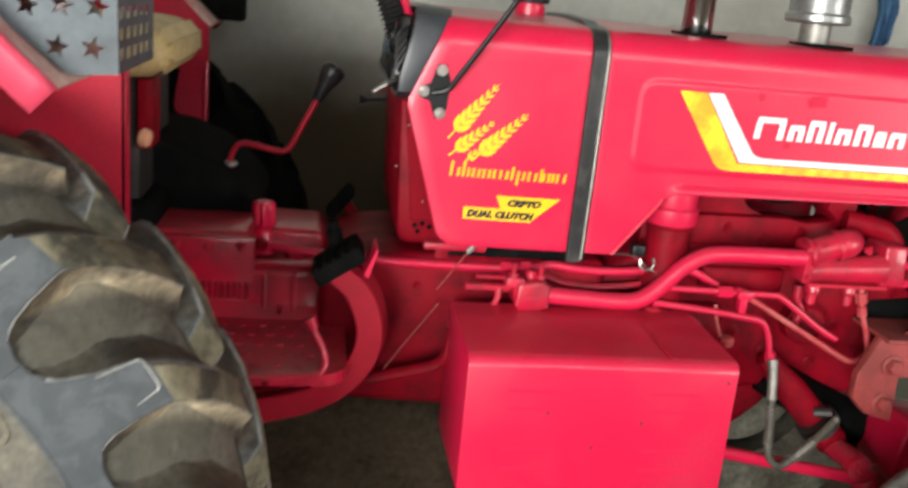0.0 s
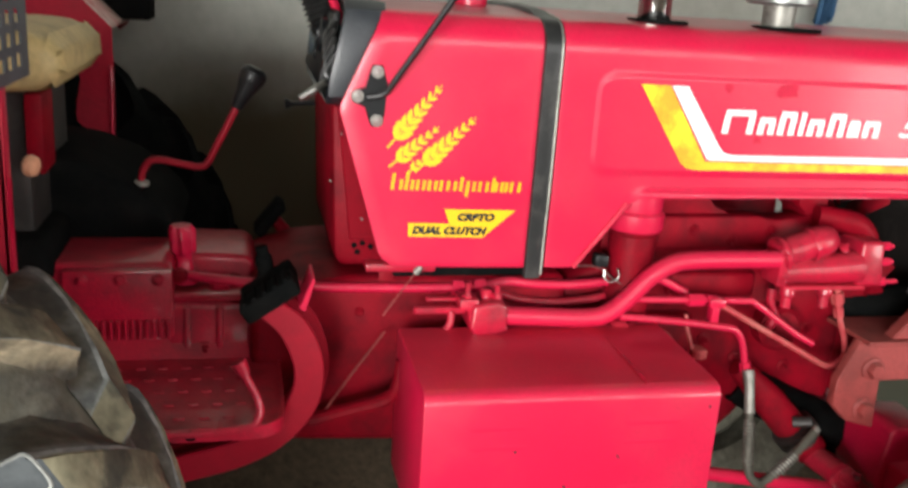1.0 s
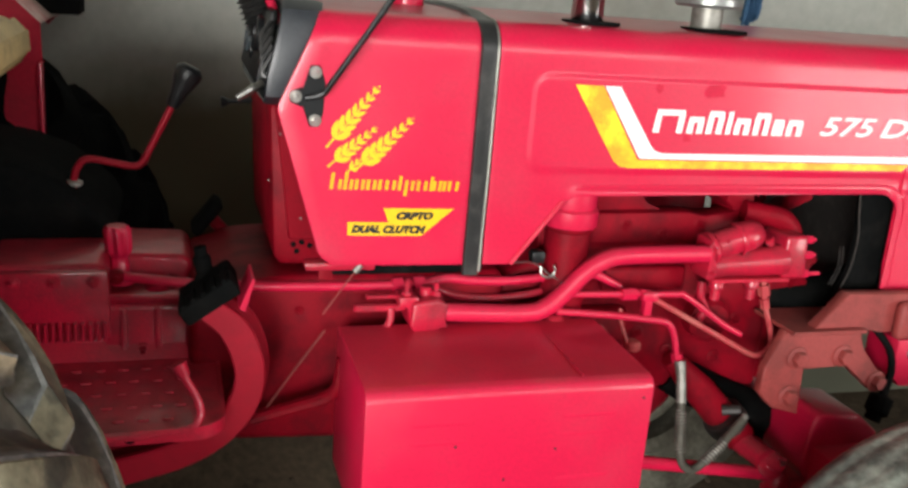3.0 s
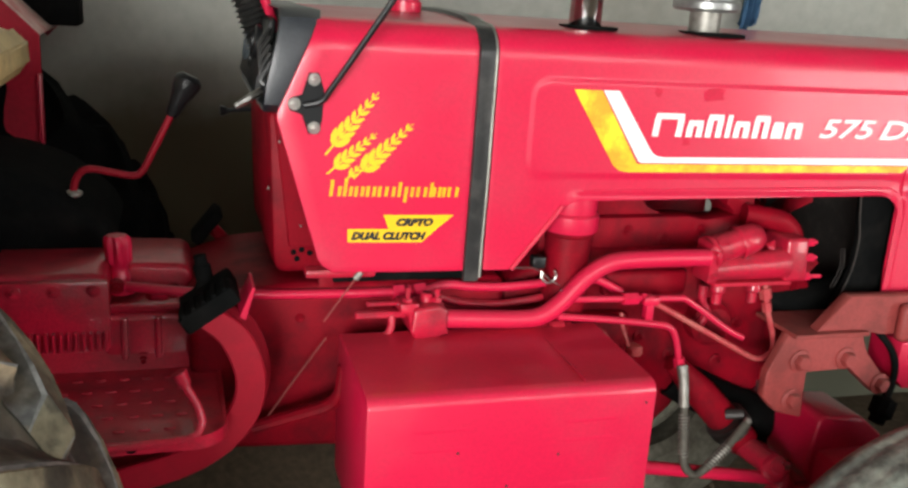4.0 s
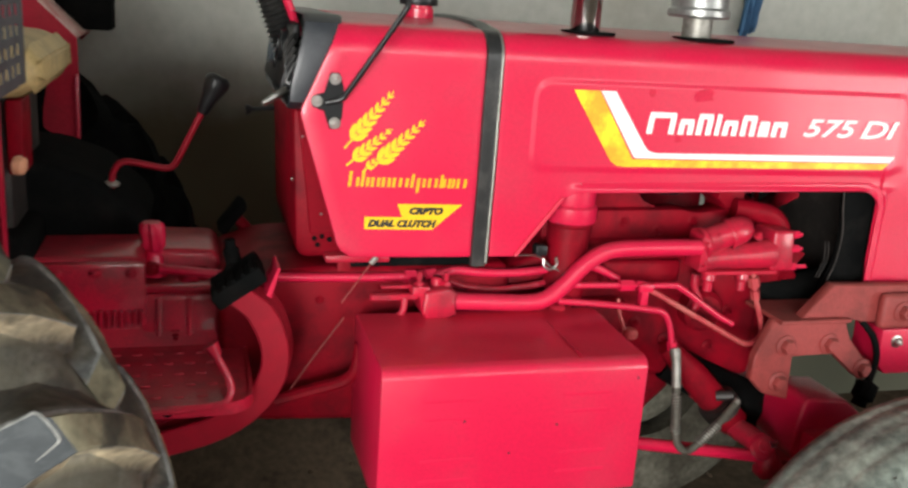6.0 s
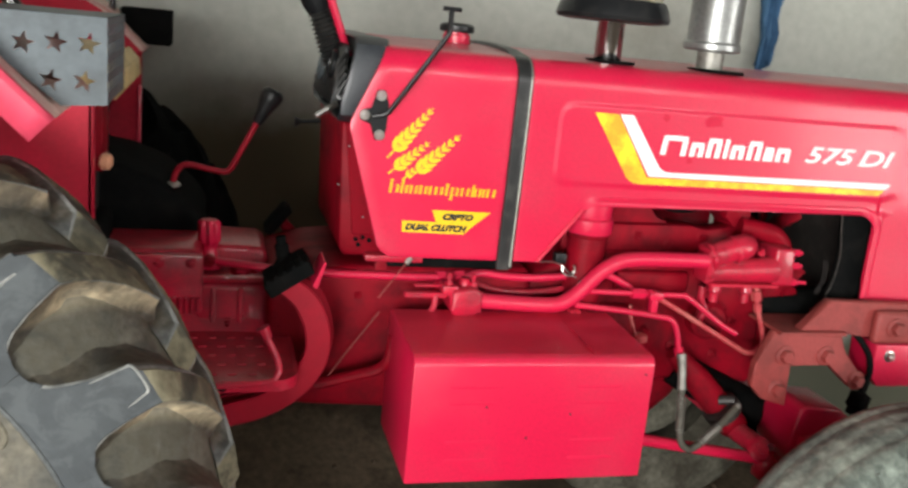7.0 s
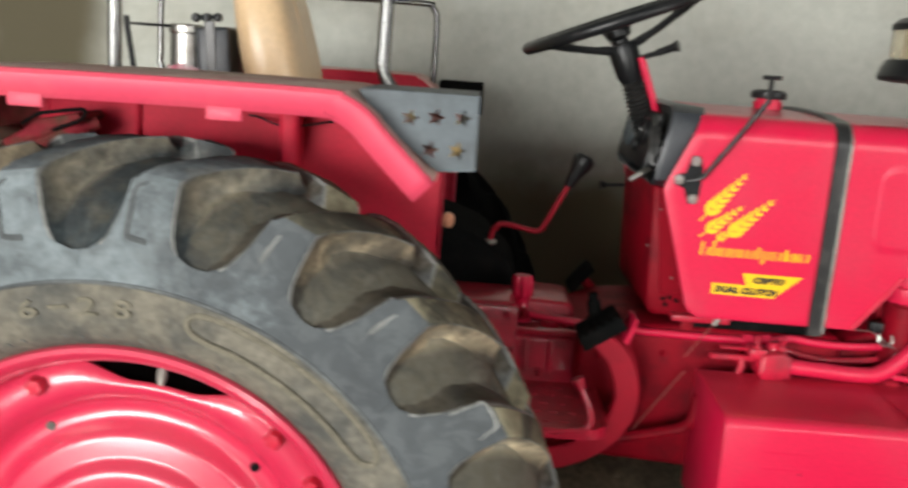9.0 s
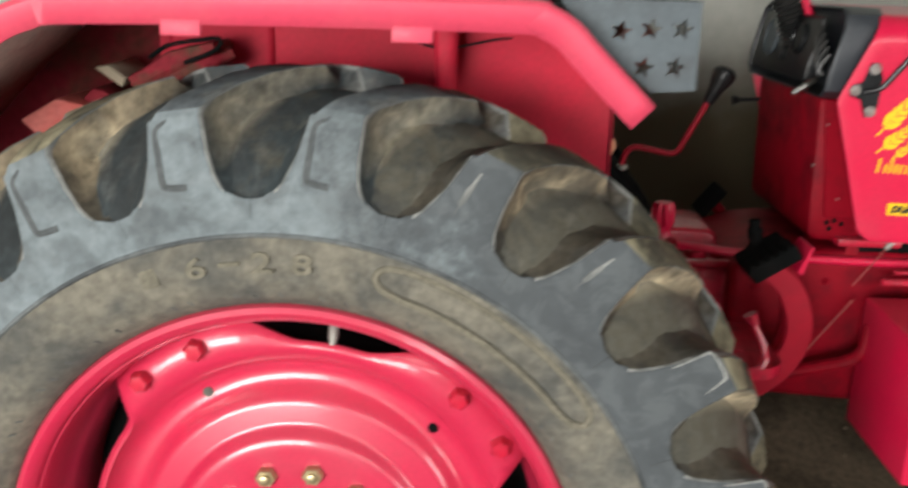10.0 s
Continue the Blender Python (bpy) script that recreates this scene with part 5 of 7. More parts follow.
def pierced(bm, outline, holes, plane, thick, axis):
    """A sheet with holes: the outline filled round them, drawn out by thick."""
    loops = []
    for o in [outline] + holes:
        vs = [bm.verts.new((p[0], plane, p[1]) if axis == "y" else (plane, p[0], p[1])) for p in o]
        loops += [bm.edges.new((vs[i], vs[(i + 1) % len(vs)])) for i in range(len(vs))]
    r = bmesh.ops.triangle_fill(bm, edges=loops, use_beauty=True, use_dissolve=False)
    fs = [g for g in r["geom"] if isinstance(g, bmesh.types.BMFace)]
    ext = bmesh.ops.extrude_face_region(bm, geom=fs)
    for v in [g for g in ext["geom"] if isinstance(g, bmesh.types.BMVert)]:
        v.co += Vector((0, thick, 0)) if axis == "y" else Vector((thick, 0, 0))


bm = bmesh.new()
face = [(0.330, 1.468), (0.498, 1.470), (0.499, 1.366), (0.446, 1.362), (0.372, 1.420)]
holes = [star(x, z, 0.0138, 0.2) for x, z in ((0.404, 1.434), (0.440, 1.437), (0.477, 1.438), (0.434, 1.392), (0.472, 1.393))]
pierced(bm, face, holes, -0.820, 0.002, "y")
guard = part("lamp_guard", bm, GALV, tractor, "grey sheet metal guard pierced with stars")
bm = bmesh.new()
squares = []
for i in range(4):
    for j in range(5):
        y, z = -0.806 + 0.038 * j, 1.379 + 0.023 * i
        squares.append([(y, z), (y + 0.022, z), (y + 0.022, z + 0.014), (y, z + 0.014)])
pierced(bm, [(-0.818, 1.366), (-0.60, 1.366), (-0.60, 1.470), (-0.818, 1.470)], squares, 0.496, 0.002, "x")
part("guard_side", bm, GALV, guard)
bm = bmesh.new()
block(bm, (0.335, -0.819, 1.4685), (0.498, -0.60, 1.4705), 0.0005, 1)
part("guard_top", bm, GALV, guard)
bm = bmesh.new()
lathe(bm, [(0.030, 0.0), (0.030, 0.03), (0.022, 0.04), (0, 0.042)], along((0.43, -0.72, 1.415), (0.43, -0.80, 1.415)), 20)
part("lamp", bm, [shader("red_lens_plastic", (0.16, 0.05, 0.035), 0.3, fine=90, bump=0.0)], guard)
bm = bmesh.new()
block(bm, (0.370, 0.70, 1.450), (0.504, 0.84, 1.546), 0.004)
part("lamp_box", bm, NIGHT, tractor, "black lamp box on the far fender")


# ---- grab rails on both fenders ----
def rail(x0, x1, y, z, top, r, name_label, bend=0.025, fore=None):
    fore = bend if fore is None else fore
    bm = bmesh.new()
    tube(bm, [(x0 + bend, y, z), (x0, y, z + 0.02 + bend * 1.6), (x0, y, z + 0.10), (x0, y, top - 0.05), (x0 + 0.015, y, top - 0.012), (x0 + 0.05, y, top), ((x0 + x1) / 2, y, top), (x1 - 0.05, y, top), (x1 - 0.015, y, top - 0.012), (x1, y, top - 0.05), (x1, y, z + 0.10), (x1, y, z + fore * 1.6), (x1 + fore, y, z)], r, 12, 5)
    ob = part("grab_rail", bm, RAIL, tractor, name_label)
    for x in (x0 + bend, x1 + fore):
        bm = bmesh.new()
        lathe(bm, [(0.028, 0.0), (0.028, 0.005), (0.02, 0.008), (r + 0.001, 0.010)], Matrix.Translation((x, y, z - 0.002)), 18)
        part("rail_foot", bm, DARK, ob)
    return ob


rail(-0.102, 0.338, -0.600, 1.466, 1.80, 0.0108, "chromed grab rail on the fender", 0.0, 0.024)
rail(-0.48, 0.350, 0.70, 1.466, 1.765, 0.009, "dark steel grab rail on the far fender", 0.03)


# ---- gearbox, bell housing, foot plate ----
bm = bmesh.new()
prism(bm, [(0.30, 0.72), (0.30, 1.050), (0.60, 1.052), (0.612, 1.040), (0.612, 0.72)], -0.150, 0.150, 0.012, 3)
gearbox = part("gearbox", bm, RED_CAST, tractor, "red painted gearbox casting, oily and dusty")
bm = bmesh.new()
prism(bm, [(0.60, 0.72), (0.60, 1.044), (0.735, 1.040), (0.75, 1.02), (0.75, 0.72)], -0.030, 0.150, 0.012, 3)
part("gear_tower", bm, RED_CAST, gearbox)
bm = bmesh.new()
prism(bm, [(0.60, 0.72), (0.60, 0.985), (0.735, 0.985), (0.75, 0.97), (0.75, 0.72)], -0.150, -0.020, 0.012, 3)
part("side_casting", bm, RED_CAST, gearbox)
bm = bmesh.new()
prism(bm, [(0.74, 0.735), (0.74, 1.000), (0.83, 1.030), (0.95, 1.040), (1.30, 1.040), (1.30, 0.70), (1.10, 0.715), (0.85, 0.728)], -0.185, 0.185, 0.018, 3)
part("bell_housing", bm, RED_SHADE, tractor, "red painted clutch housing")
bm = bmesh.new()
block(bm, (0.44, -0.168, 0.925), (0.615, -0.148, 1.045), 0.006)
part("side_cover", bm, RED_CAST, gearbox)
for i in range(14):
    bm = bmesh.new()
    block(bm, (0.455 + 0.0115 * i, -0.176, 0.925), (0.4605 + 0.0115 * i, -0.164, 0.958), 0.001, 1)
    part("cover_fin", bm, RED_CAST, gearbox)
for x, z in ((0.625, 1.03), (0.665, 0.90), (0.715, 1.02), (0.72, 0.80), (0.79, 0.96), (0.80, 0.77), (0.925, 0.975)):
    bm = bmesh.new()
    bolt_mesh(bm, (x, -0.151 if x < 0.75 else -0.186, z), 0.009, 0.008)
    part("housing_bolt", bm, RED_SHADE, gearbox)
for x in (0.636, 0.690, 0.742):
    bm = bmesh.new()
    block(bm, (x - 0.006, -0.158, 0.80), (x + 0.006, -0.146, 0.978), 0.004)
    part("casting_rib", bm, RED_CAST, gearbox)
bm = bmesh.new()
lathe(bm, [(0.030, 0.0), (0.030, 0.006), (0.022, 0.009), (0.022, 0.022), (0.016, 0.026), (0.0, 0.027)], Matrix.Translation((0.690, -0.10, 0.985)), 20)
part("oil_filler", bm, RED_CAST, gearbox)
bm = bmesh.new()
block(bm, (0.596, -0.156, 0.985), (0.756, -0.140, 1.000), 0.003)
part("joint_flange", bm, RED_CAST, gearbox)
for x in (0.47, 0.53, 0.59):
    bm = bmesh.new()
    bolt_mesh(bm, (x, -0.169, 1.028), 0.0070, 0.007)
    part("cover_bolt", bm, RED_CAST, gearbox)
# selector knob stub on the gearbox top
bm = bmesh.new()
rows = []
for r, h, flute in ((0.023, -0.004, 0), (0.023, 0.006, 0), (0.0165, 0.010, 0), (0.0165, 0.030, 0), (0.0145, 0.034, 0), (0.0145, 0.046, 0), (0.0180, 0.050, 0.4), (0.0200, 0.055, 1), (0.0205, 0.092, 1), (0.0185, 0.098, 0.8), (0.0170, 0.100, 0.3), (0.003, 0.101, 0)):
    rows.append([(0.628 + (r + 0.0028 * flute * math.cos(8 * a)) * math.cos(a) - 0.05 * h, -0.07 + (r + 0.0028 * flute * math.cos(8 * a)) * math.sin(a), 1.0 + h) for a in [2 * math.pi * i / 48 for i in range(48)]])
vs, fs = sheet(bm, rows, close=True)
bm.faces.new(vs[-1])
part("selector_knob", bm, RED, gearbox, "fluted red knob on the gearbox")
# gear lever with a black knob
bm = bmesh.new()
tube(bm, [(0.540, 0.030, 1.05), (0.545, 0.030, 1.155), (0.556, 0.030, 1.190), (0.575, 0.030, 1.200), (0.612, 0.030, 1.194), (0.648, 0.030, 1.188), (0.664, 0.030, 1.196), (0.678, 0.030, 1.222), (0.722, 0.030, 1.312)], 0.0066, 12, 5)
lever = part("gear_lever", bm, RED_ARM, tractor, "bent red gear lever with a black knob")
bm = bmesh.new()
lathe(bm, [(0.010, -0.005), (0.012, 0.0), (0.016, 0.028), (0.023, 0.050), (0.0255, 0.062), (0.024, 0.070), (0.016, 0.077), (0.0, 0.078)], along((0.718, 0.030, 1.303), (0.757, 0.030, 1.384)), 20)
part("lever_knob", bm, BLACK, lever)
bm = bmesh.new()
lathe(bm, [(0.012, 0.0), (0.015, 0.003), (0.015, 0.008), (0.010, 0.011)], Matrix.Translation((0.546, 0.03, 1.150)), 16)
part("lever_collar", bm, DULL_STEEL, lever)
# dark seat base behind the levers
bm = bmesh.new()
block(bm, (0.05, -0.20, 1.02), (0.43, 0.20, 1.10), 0.02, 3)
seat_base = part("seat_base", bm, NIGHT, tractor, "dark seat base with control levers")
bm = bmesh.new()
prism(bm, [(0.36, 1.04), (0.36, 1.20), (0.44, 1.19), (0.52, 1.16), (0.60, 1.09), (0.62, 1.04)], -0.01, 0.34, 0.02, 3)
part("lever_quadrant", bm, NIGHT, seat_base)

# chequered foot plate, folded at its edge
bm = bmesh.new()
prism(bm, [(-0.42, 0.850), (-0.41, 0.866), (-0.17, 0.872), (-0.15, 0.90), (-0.146, 0.90), (-0.166, 0.866), (-0.406, 0.860), (-0.414, 0.848)], 0.34, 0.742, 0, axis="x")
prism(bm, [(0.742, -0.418), (0.742, -0.15), (0.790, -0.15), (0.790, -0.373), (0.776, -0.405)], 0.861, 0.868, 0, axis="z")
plate = part("foot_plate", bm, RED_CAST, tractor, "red steel foot plate with raised studs")
k = 0
for i in range(9):
    for j in range(5):
        x, y = 0.42 + 0.036 * i + 0.018 * (j % 2), -0.385 + 0.044 * j
        m = Matrix.Translation((x, y, 0.867 + (y + 0.41) * 0.025))
        if k == 0:
            bm = bmesh.new()
            lathe(bm, [(0.0085, 0.0), (0.006, 0.0024), (0.0, 0.0028)], Matrix.Diagonal((1.1, 0.55, 1, 1)), 10)
            stud = part("stud", bm, RED_CAST, plate)
            stud.matrix_basis = m
        else:
            again(stud, m)
        k += 1
bm = bmesh.new()
corner = [(0.34, -0.425), (0.740, -0.425)] + [(0.740 + 0.052 * math.sin(radians(a)), -0.373 - 0.052 * math.cos(radians(a))) for a in range(15, 91, 15)] + [(0.792, -0.15)]
inner = [(0.786, -0.15)] + [(0.740 + 0.046 * math.sin(radians(a)), -0.373 - 0.046 * math.cos(radians(a))) for a in range(90, 14, -15)] + [(0.740, -0.419), (0.34, -0.419)]
prism(bm, corner + inner, 0.850, 0.871, 0, axis="z")
part("plate_edge", bm, RED_CAST, plate)
bm = bmesh.new()
lathe(bm, [(0.009, 0.0), (0.009, 0.0012), (0.0, 0.0014)], Matrix.Translation((0.655, -0.4255, 0.861)) @ OUT, 16)
part("plate_hole", bm, NIGHT, plate)
# locking rod along the plate's edge
bm = bmesh.new()
tube(bm, [(0.40, -0.428, 0.860), (0.60, -0.428, 0.863), (0.725, -0.420, 0.866), (0.752, -0.412, 0.880), (0.750, -0.402, 0.905), (0.728, -0.396, 0.948)], 0.0065, 10)
tube(bm, [(0.732, -0.397, 0.942), (0.722, -0.395, 0.962)], [0.009, 0.013], 12, smooth=False)
part("locking_rod", bm, RED_CAST, plate)

# brake pedal: wide bowed arm with a black pad; clutch pedal beyond
arm = smooth_path([(0.765, 0, 1.032), (0.802, 0, 1.000), (0.824, 0, 0.955), (0.830, 0, 0.908), (0.816, 0, 0.862), (0.778, 0, 0.818), (0.715, 0, 0.785), (0.600, 0, 0.757), (0.520, 0, 0.735)], 5)


def pedal_arm(y, shift):
    """A bowed flat bar with eased edges, seen on its broad side."""
    bm = bmesh.new()
    rows = []
    for i, p in enumerate(arm):
        d = (arm[min(i + 1, len(arm) - 1)] - arm[max(i - 1, 0)]).normalized()
        nrm = Vector((d.z, 0, -d.x))
        wide = 0.0235 - 0.004 * ease(i, 8, 0)
        rows.append([p + nrm * wide * u + Vector((shift, y + v, 0)) for u, v in ((-1, -0.004), (-0.90, -0.0065), (0.90, -0.0065), (1, -0.004), (1, 0.005), (0.9, 0.0065), (-0.9, 0.0065), (-1, 0.005))])
    vs, fs = sheet(bm, rows, close=True)
    for ring in (vs[0], vs[-1]):
        bm.faces.new(ring)
    return bm


pedal = part("brake_pedal", pedal_arm(-0.340, 0.0), RED_ARM, tractor, "red bowed flat brake pedal arm with a black rubber pad")
twin = part("brake_pedal", pedal_arm(-0.282, 0.012), RED_ARM, tractor, "second red brake pedal arm close behind the first")
bm = bmesh.new()
tilt_pad = Matrix.Translation((0.768, -0.30, 1.046)) @ Matrix.Rotation(radians(-34), 4, "Y")
block(bm, (-0.047, -0.058, -0.016), (0.047, -0.002, 0.014), 0.005, 2, tilt_pad)
for k in range(5):
    block(bm, (-0.040 + 0.018 * k, -0.056, 0.012), (-0.032 + 0.018 * k, -0.004, 0.018), 0.002, 1, tilt_pad)
part("pedal_pad", bm, NIGHT, pedal)
bm = bmesh.new()
block(bm, (-0.045, 0.004, -0.016), (0.047, 0.060, 0.014), 0.005, 2, tilt_pad)
part("pedal_pad", bm, NIGHT, twin)
bm = bmesh.new()
prism(bm, [(0.812, 1.030), (0.832, 1.078), (0.836, 1.076), (0.822, 1.024)], -0.345, -0.27, 0.001, 1)
part("pedal_guard", bm, RED, pedal)
bm = bmesh.new()
tube(bm, [(0.757, -0.24, 1.098), (0.762, -0.24, 1.07), (0.772, -0.25, 1.03), (0.78, -0.25, 0.99)], [0.010, 0.014, 0.020, 0.020], 14)
part("linkage_boot", bm, NIGHT, pedal)
bm = bmesh.new()
tube(bm, [(0.790, 0.205, 1.058), (0.815, 0.205, 1.03), (0.845, 0.205, 0.99), (0.86, 0.205, 0.90), (0.80, 0.205, 0.78)], 0.013, 10)
clutch = part("clutch_pedal", bm, RED_SHADE, tractor, "red clutch pedal with a dark pad beyond the gearbox")
bm = bmesh.new()
block(bm, (-0.04, -0.04, -0.01), (0.04, 0.04, 0.012), 0.005, 2, Matrix.Translation((0.782, 0.205, 1.062)) @ Matrix.Rotation(radians(-52), 4, "Y"))
part("pedal_pad", bm, NIGHT, clutch)
# return spring rods beside the housing
bm = bmesh.new()
tube(bm, [(1.016, -0.235, 1.064), (0.958, -0.238, 0.982)], 0.0014, 8, smooth=False)
rod = part("linkage_rod", bm, PRIMER, tractor, "thin faded linkage rod with a steel eye")
bm = bmesh.new()
tube(bm, [(0.963, -0.238, 0.953), (0.904, -0.240, 0.870), (0.852, -0.243, 0.793)], 0.0018, 8, smooth=False)
part("rod_end", bm, PRIMER, rod)
bm = bmesh.new()
tube(bm, [(1.020, -0.235, 1.068), (1.010, -0.235, 1.056)], 0.0055, 8, smooth=False)
part("rod_eye", bm, DULL_STEEL, rod)
bm = bmesh.new()
tube(bm, [(0.84, -0.24, 0.795), (0.91, -0.245, 0.815), (0.965, -0.25, 0.832), (0.985, -0.26, 0.86), (0.992, -0.26, 0.91)], 0.012, 10)
part("step_tube", bm, RED_SHADE, tractor, "red step tube below the housing")


# ---- tool and battery box on the side ----
bm = bmesh.new()
prism(bm, [(-0.486, 0.690), (-0.486, 0.925), (-0.479, 0.936), (-0.466, 0.940), (-0.240, 0.948), (-0.232, 0.944), (-0.232, 0.690)], 0.984, 1.458, 0.0, axis="x")
bmesh.ops.bevel(bm, geom=bm.edges[:], offset=0.004, segments=2, affect="EDGES", profile=0.5)
sidebox = part("side_box", bm, RED, tractor, "red sheet metal side box with pressed louvres")
bm = bmesh.new()
block(bm, (1.3358, -0.470, 0.9385), (1.3366, -0.25, 0.9461), 0.0, 1)
part("lid_seam", bm, RED_CAST, sidebox)
base = None
for x in (1.055, 1.300):
    for z in (0.735, 0.772, 0.850, 0.882):
        m = Matrix.Translation((x, -0.486, z))
        if base is None:
            bm = bmesh.new()
            rows = [[(u, 0.0005, 0.006), (u, -0.0001 * w, 0.003), (u, -0.0004 * w, -0.002), (u, 0.0005, -0.006)] for u, w in ((0, 0.0), (0.008, 1), (0.085, 1), (0.093, 0.0))]
            sheet(bm, rows)
            base = part("louvre", bm, RED, sidebox)
            base.matrix_basis = m
        else:
            again(base, m)
for x, z in ((1.128, 0.842), (1.295, 0.826), (1.212, 0.778), (1.44, 0.905)):
    bm = bmesh.new()
    lathe(bm, [(0.0022, 0), (0.0022, 0.001), (0, 0.0012)], Matrix.Translation((x, -0.486, z)) @ OUT, 8)
    part("rivet", bm, DARK, sidebox)
bm = bmesh.new()
block(bm, (1.02, -0.30, 0.66), (1.06, -0.17, 0.70), 0.004)
block(bm, (1.38, -0.30, 0.66), (1.42, -0.17, 0.70), 0.004)
part("box_bracket", bm, RED_CAST, sidebox)

# ---- engine ----
bm = bmesh.new()
prism(bm, [(1.30, 0.70), (1.30, 1.02), (1.38, 1.05), (1.40, 1.080), (1.80, 1.080), (1.82, 1.05), (1.90, 1.02), (1.90, 0.755), (1.76, 0.765), (1.62, 0.770), (1.50, 0.74)], -0.165, 0.165, 0.014, 3)
engine = part("engine_block", bm, RED_SHADE, tractor, "red painted diesel engine block")
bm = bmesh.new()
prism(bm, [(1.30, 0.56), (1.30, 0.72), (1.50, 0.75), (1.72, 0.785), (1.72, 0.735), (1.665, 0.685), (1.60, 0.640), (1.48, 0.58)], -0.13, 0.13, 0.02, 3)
part("oil_sump", bm, RED_SHADE, engine)
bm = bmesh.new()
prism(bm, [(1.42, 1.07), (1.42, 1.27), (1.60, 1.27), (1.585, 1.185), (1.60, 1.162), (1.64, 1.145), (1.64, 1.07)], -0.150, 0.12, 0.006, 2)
part("rocker_cover", bm, RED_SHADE, engine)
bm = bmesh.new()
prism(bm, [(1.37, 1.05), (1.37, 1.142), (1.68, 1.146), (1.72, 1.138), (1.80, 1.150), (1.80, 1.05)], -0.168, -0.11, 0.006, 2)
part("cylinder_head", bm, RED_SHADE, engine)
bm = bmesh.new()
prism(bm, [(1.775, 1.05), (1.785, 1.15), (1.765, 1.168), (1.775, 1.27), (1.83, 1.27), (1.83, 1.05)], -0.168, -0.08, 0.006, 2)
part("head_end", bm, RED_SHADE, engine)
# oil filter with its cap
bm = bmesh.new()
lathe(bm, [(0.040, 0.97), (0.042, 0.99), (0.042, 1.118), (0.046, 1.122), (0.047, 1.128)], Matrix.Translation((1.412, -0.205, 0)), 28)
filt = part("oil_filter", bm, RED_SHADE, engine, "red canister filter with a capped head")
bm = bmesh.new()
lathe(bm, [(0.050, 1.128), (0.052, 1.132), (0.052, 1.158), (0.049, 1.161), (0.046, 1.163), (0.047, 1.167), (0.047, 1.196), (0.044, 1.200), (0.0, 1.201)], Matrix.Translation((1.412, -0.205, 0)), 28)
part("filter_head", bm, RED, filt)
# thick coolant pipe with a rubber-clamped end
bm = bmesh.new()
tube(bm, [(1.150, -0.262, 0.985), (1.22, -0.262, 0.981), (1.31, -0.262, 0.977), (1.350, -0.262, 0.983), (1.385, -0.262, 1.008), (1.425, -0.262, 1.050), (1.462, -0.262, 1.074), (1.500, -0.262, 1.082), (1.58, -0.262, 1.084), (1.672, -0.262, 1.084)], 0.0165, 18, 6)
pipe = part("coolant_pipe", bm, RED, engine, "thick bent red coolant pipe")
bm = bmesh.new()
prism(bm, [(1.100, 0.968), (1.110, 0.955), (1.150, 0.958), (1.166, 0.966), (1.164, 1.008), (1.150, 1.017), (1.104, 1.010)], -0.287, -0.215, 0.006, 3)
prism(bm, [(1.083, 1.000), (1.083, 1.018), (1.116, 1.018), (1.116, 0.975), (1.100, 0.975), (1.098, 0.998)], -0.278, -0.23, 0.003, 2)
lathe(bm, [(0.012, 0), (0.012, 0.02), (0.009, 0.024), (0, 0.025)], Matrix.Translation((1.135, -0.25, 1.005)), 12)
lathe(bm, [(0.024, 0), (0.024, 0.012), (0.018, 0.016)], along((1.150, -0.262, 0.985), (1.17, -0.262, 0.985)), 18)
for dz, dy in ((0.018, 0.018), (-0.018, 0.018), (0.018, -0.018), (-0.018, -0.018)):
    lathe(bm, [(0.005, 0), (0.005, 0.006), (0, 0.007)], along((1.160, -0.262 + dy, 0.985 + dz), (1.17, -0.262 + dy, 0.985 + dz)), 8)
part("pipe_flange", bm, RED_CAST, pipe)
for x, h in ((1.098, 0.020), (1.150, 0.016)):
    bm = bmesh.new()
    lathe(bm, [(0.0095, 0.0), (0.0095, 0.010), (0.008, 0.012)], Matrix.Translation((x, -0.262, 1.012)), 6)
    lathe(bm, [(0.0045, 0.010), (0.0045, 0.010 + h), (0.003, 0.012 + h), (0.0, 0.012 + h)], Matrix.Translation((x, -0.262, 1.012)), 10)
    part("flange_stud", bm, RED_CAST, pipe)
bm = bmesh.new()
block(bm, (1.010, -0.252, 0.984), (1.100, -0.240, 0.996), 0.002, 1)
block(bm, (1.030, -0.250, 1.006), (1.100, -0.240, 1.013), 0.002, 1)
part("clamp_plate", bm, RED_CAST, pipe)
bm = bmesh.new()
tube(bm, [(1.075, -0.250, 0.988), (1.072, -0.256, 0.968), (1.060, -0.258, 0.955), (1.020, -0.258, 0.950)], 0.0065, 10)
part("drain_pipe", bm, RED_CAST, pipe)
# added tube and block, dark fillers for the shaded gap over the engine
bm = bmesh.new()
tube(bm, [(1.56, -0.10, 1.196), (1.62, -0.105, 1.188), (1.68, -0.105, 1.180), (1.74, -0.10, 1.186), (1.80, -0.09, 1.20)], [0.012, 0.014, 0.016, 0.014, 0.012], 12)
part("breather_hose", bm, NIGHT, engine, "black tube added to darken the gap over the engine")
bm = bmesh.new()
prism(bm, [(1.52, 0.96), (1.52, 1.17), (1.56, 1.20), (1.80, 1.20), (1.84, 1.17), (1.84, 0.96)], 0.02, 0.11, 0.012, 3)
part("inlet_manifold", bm, RED_SHADE, engine)
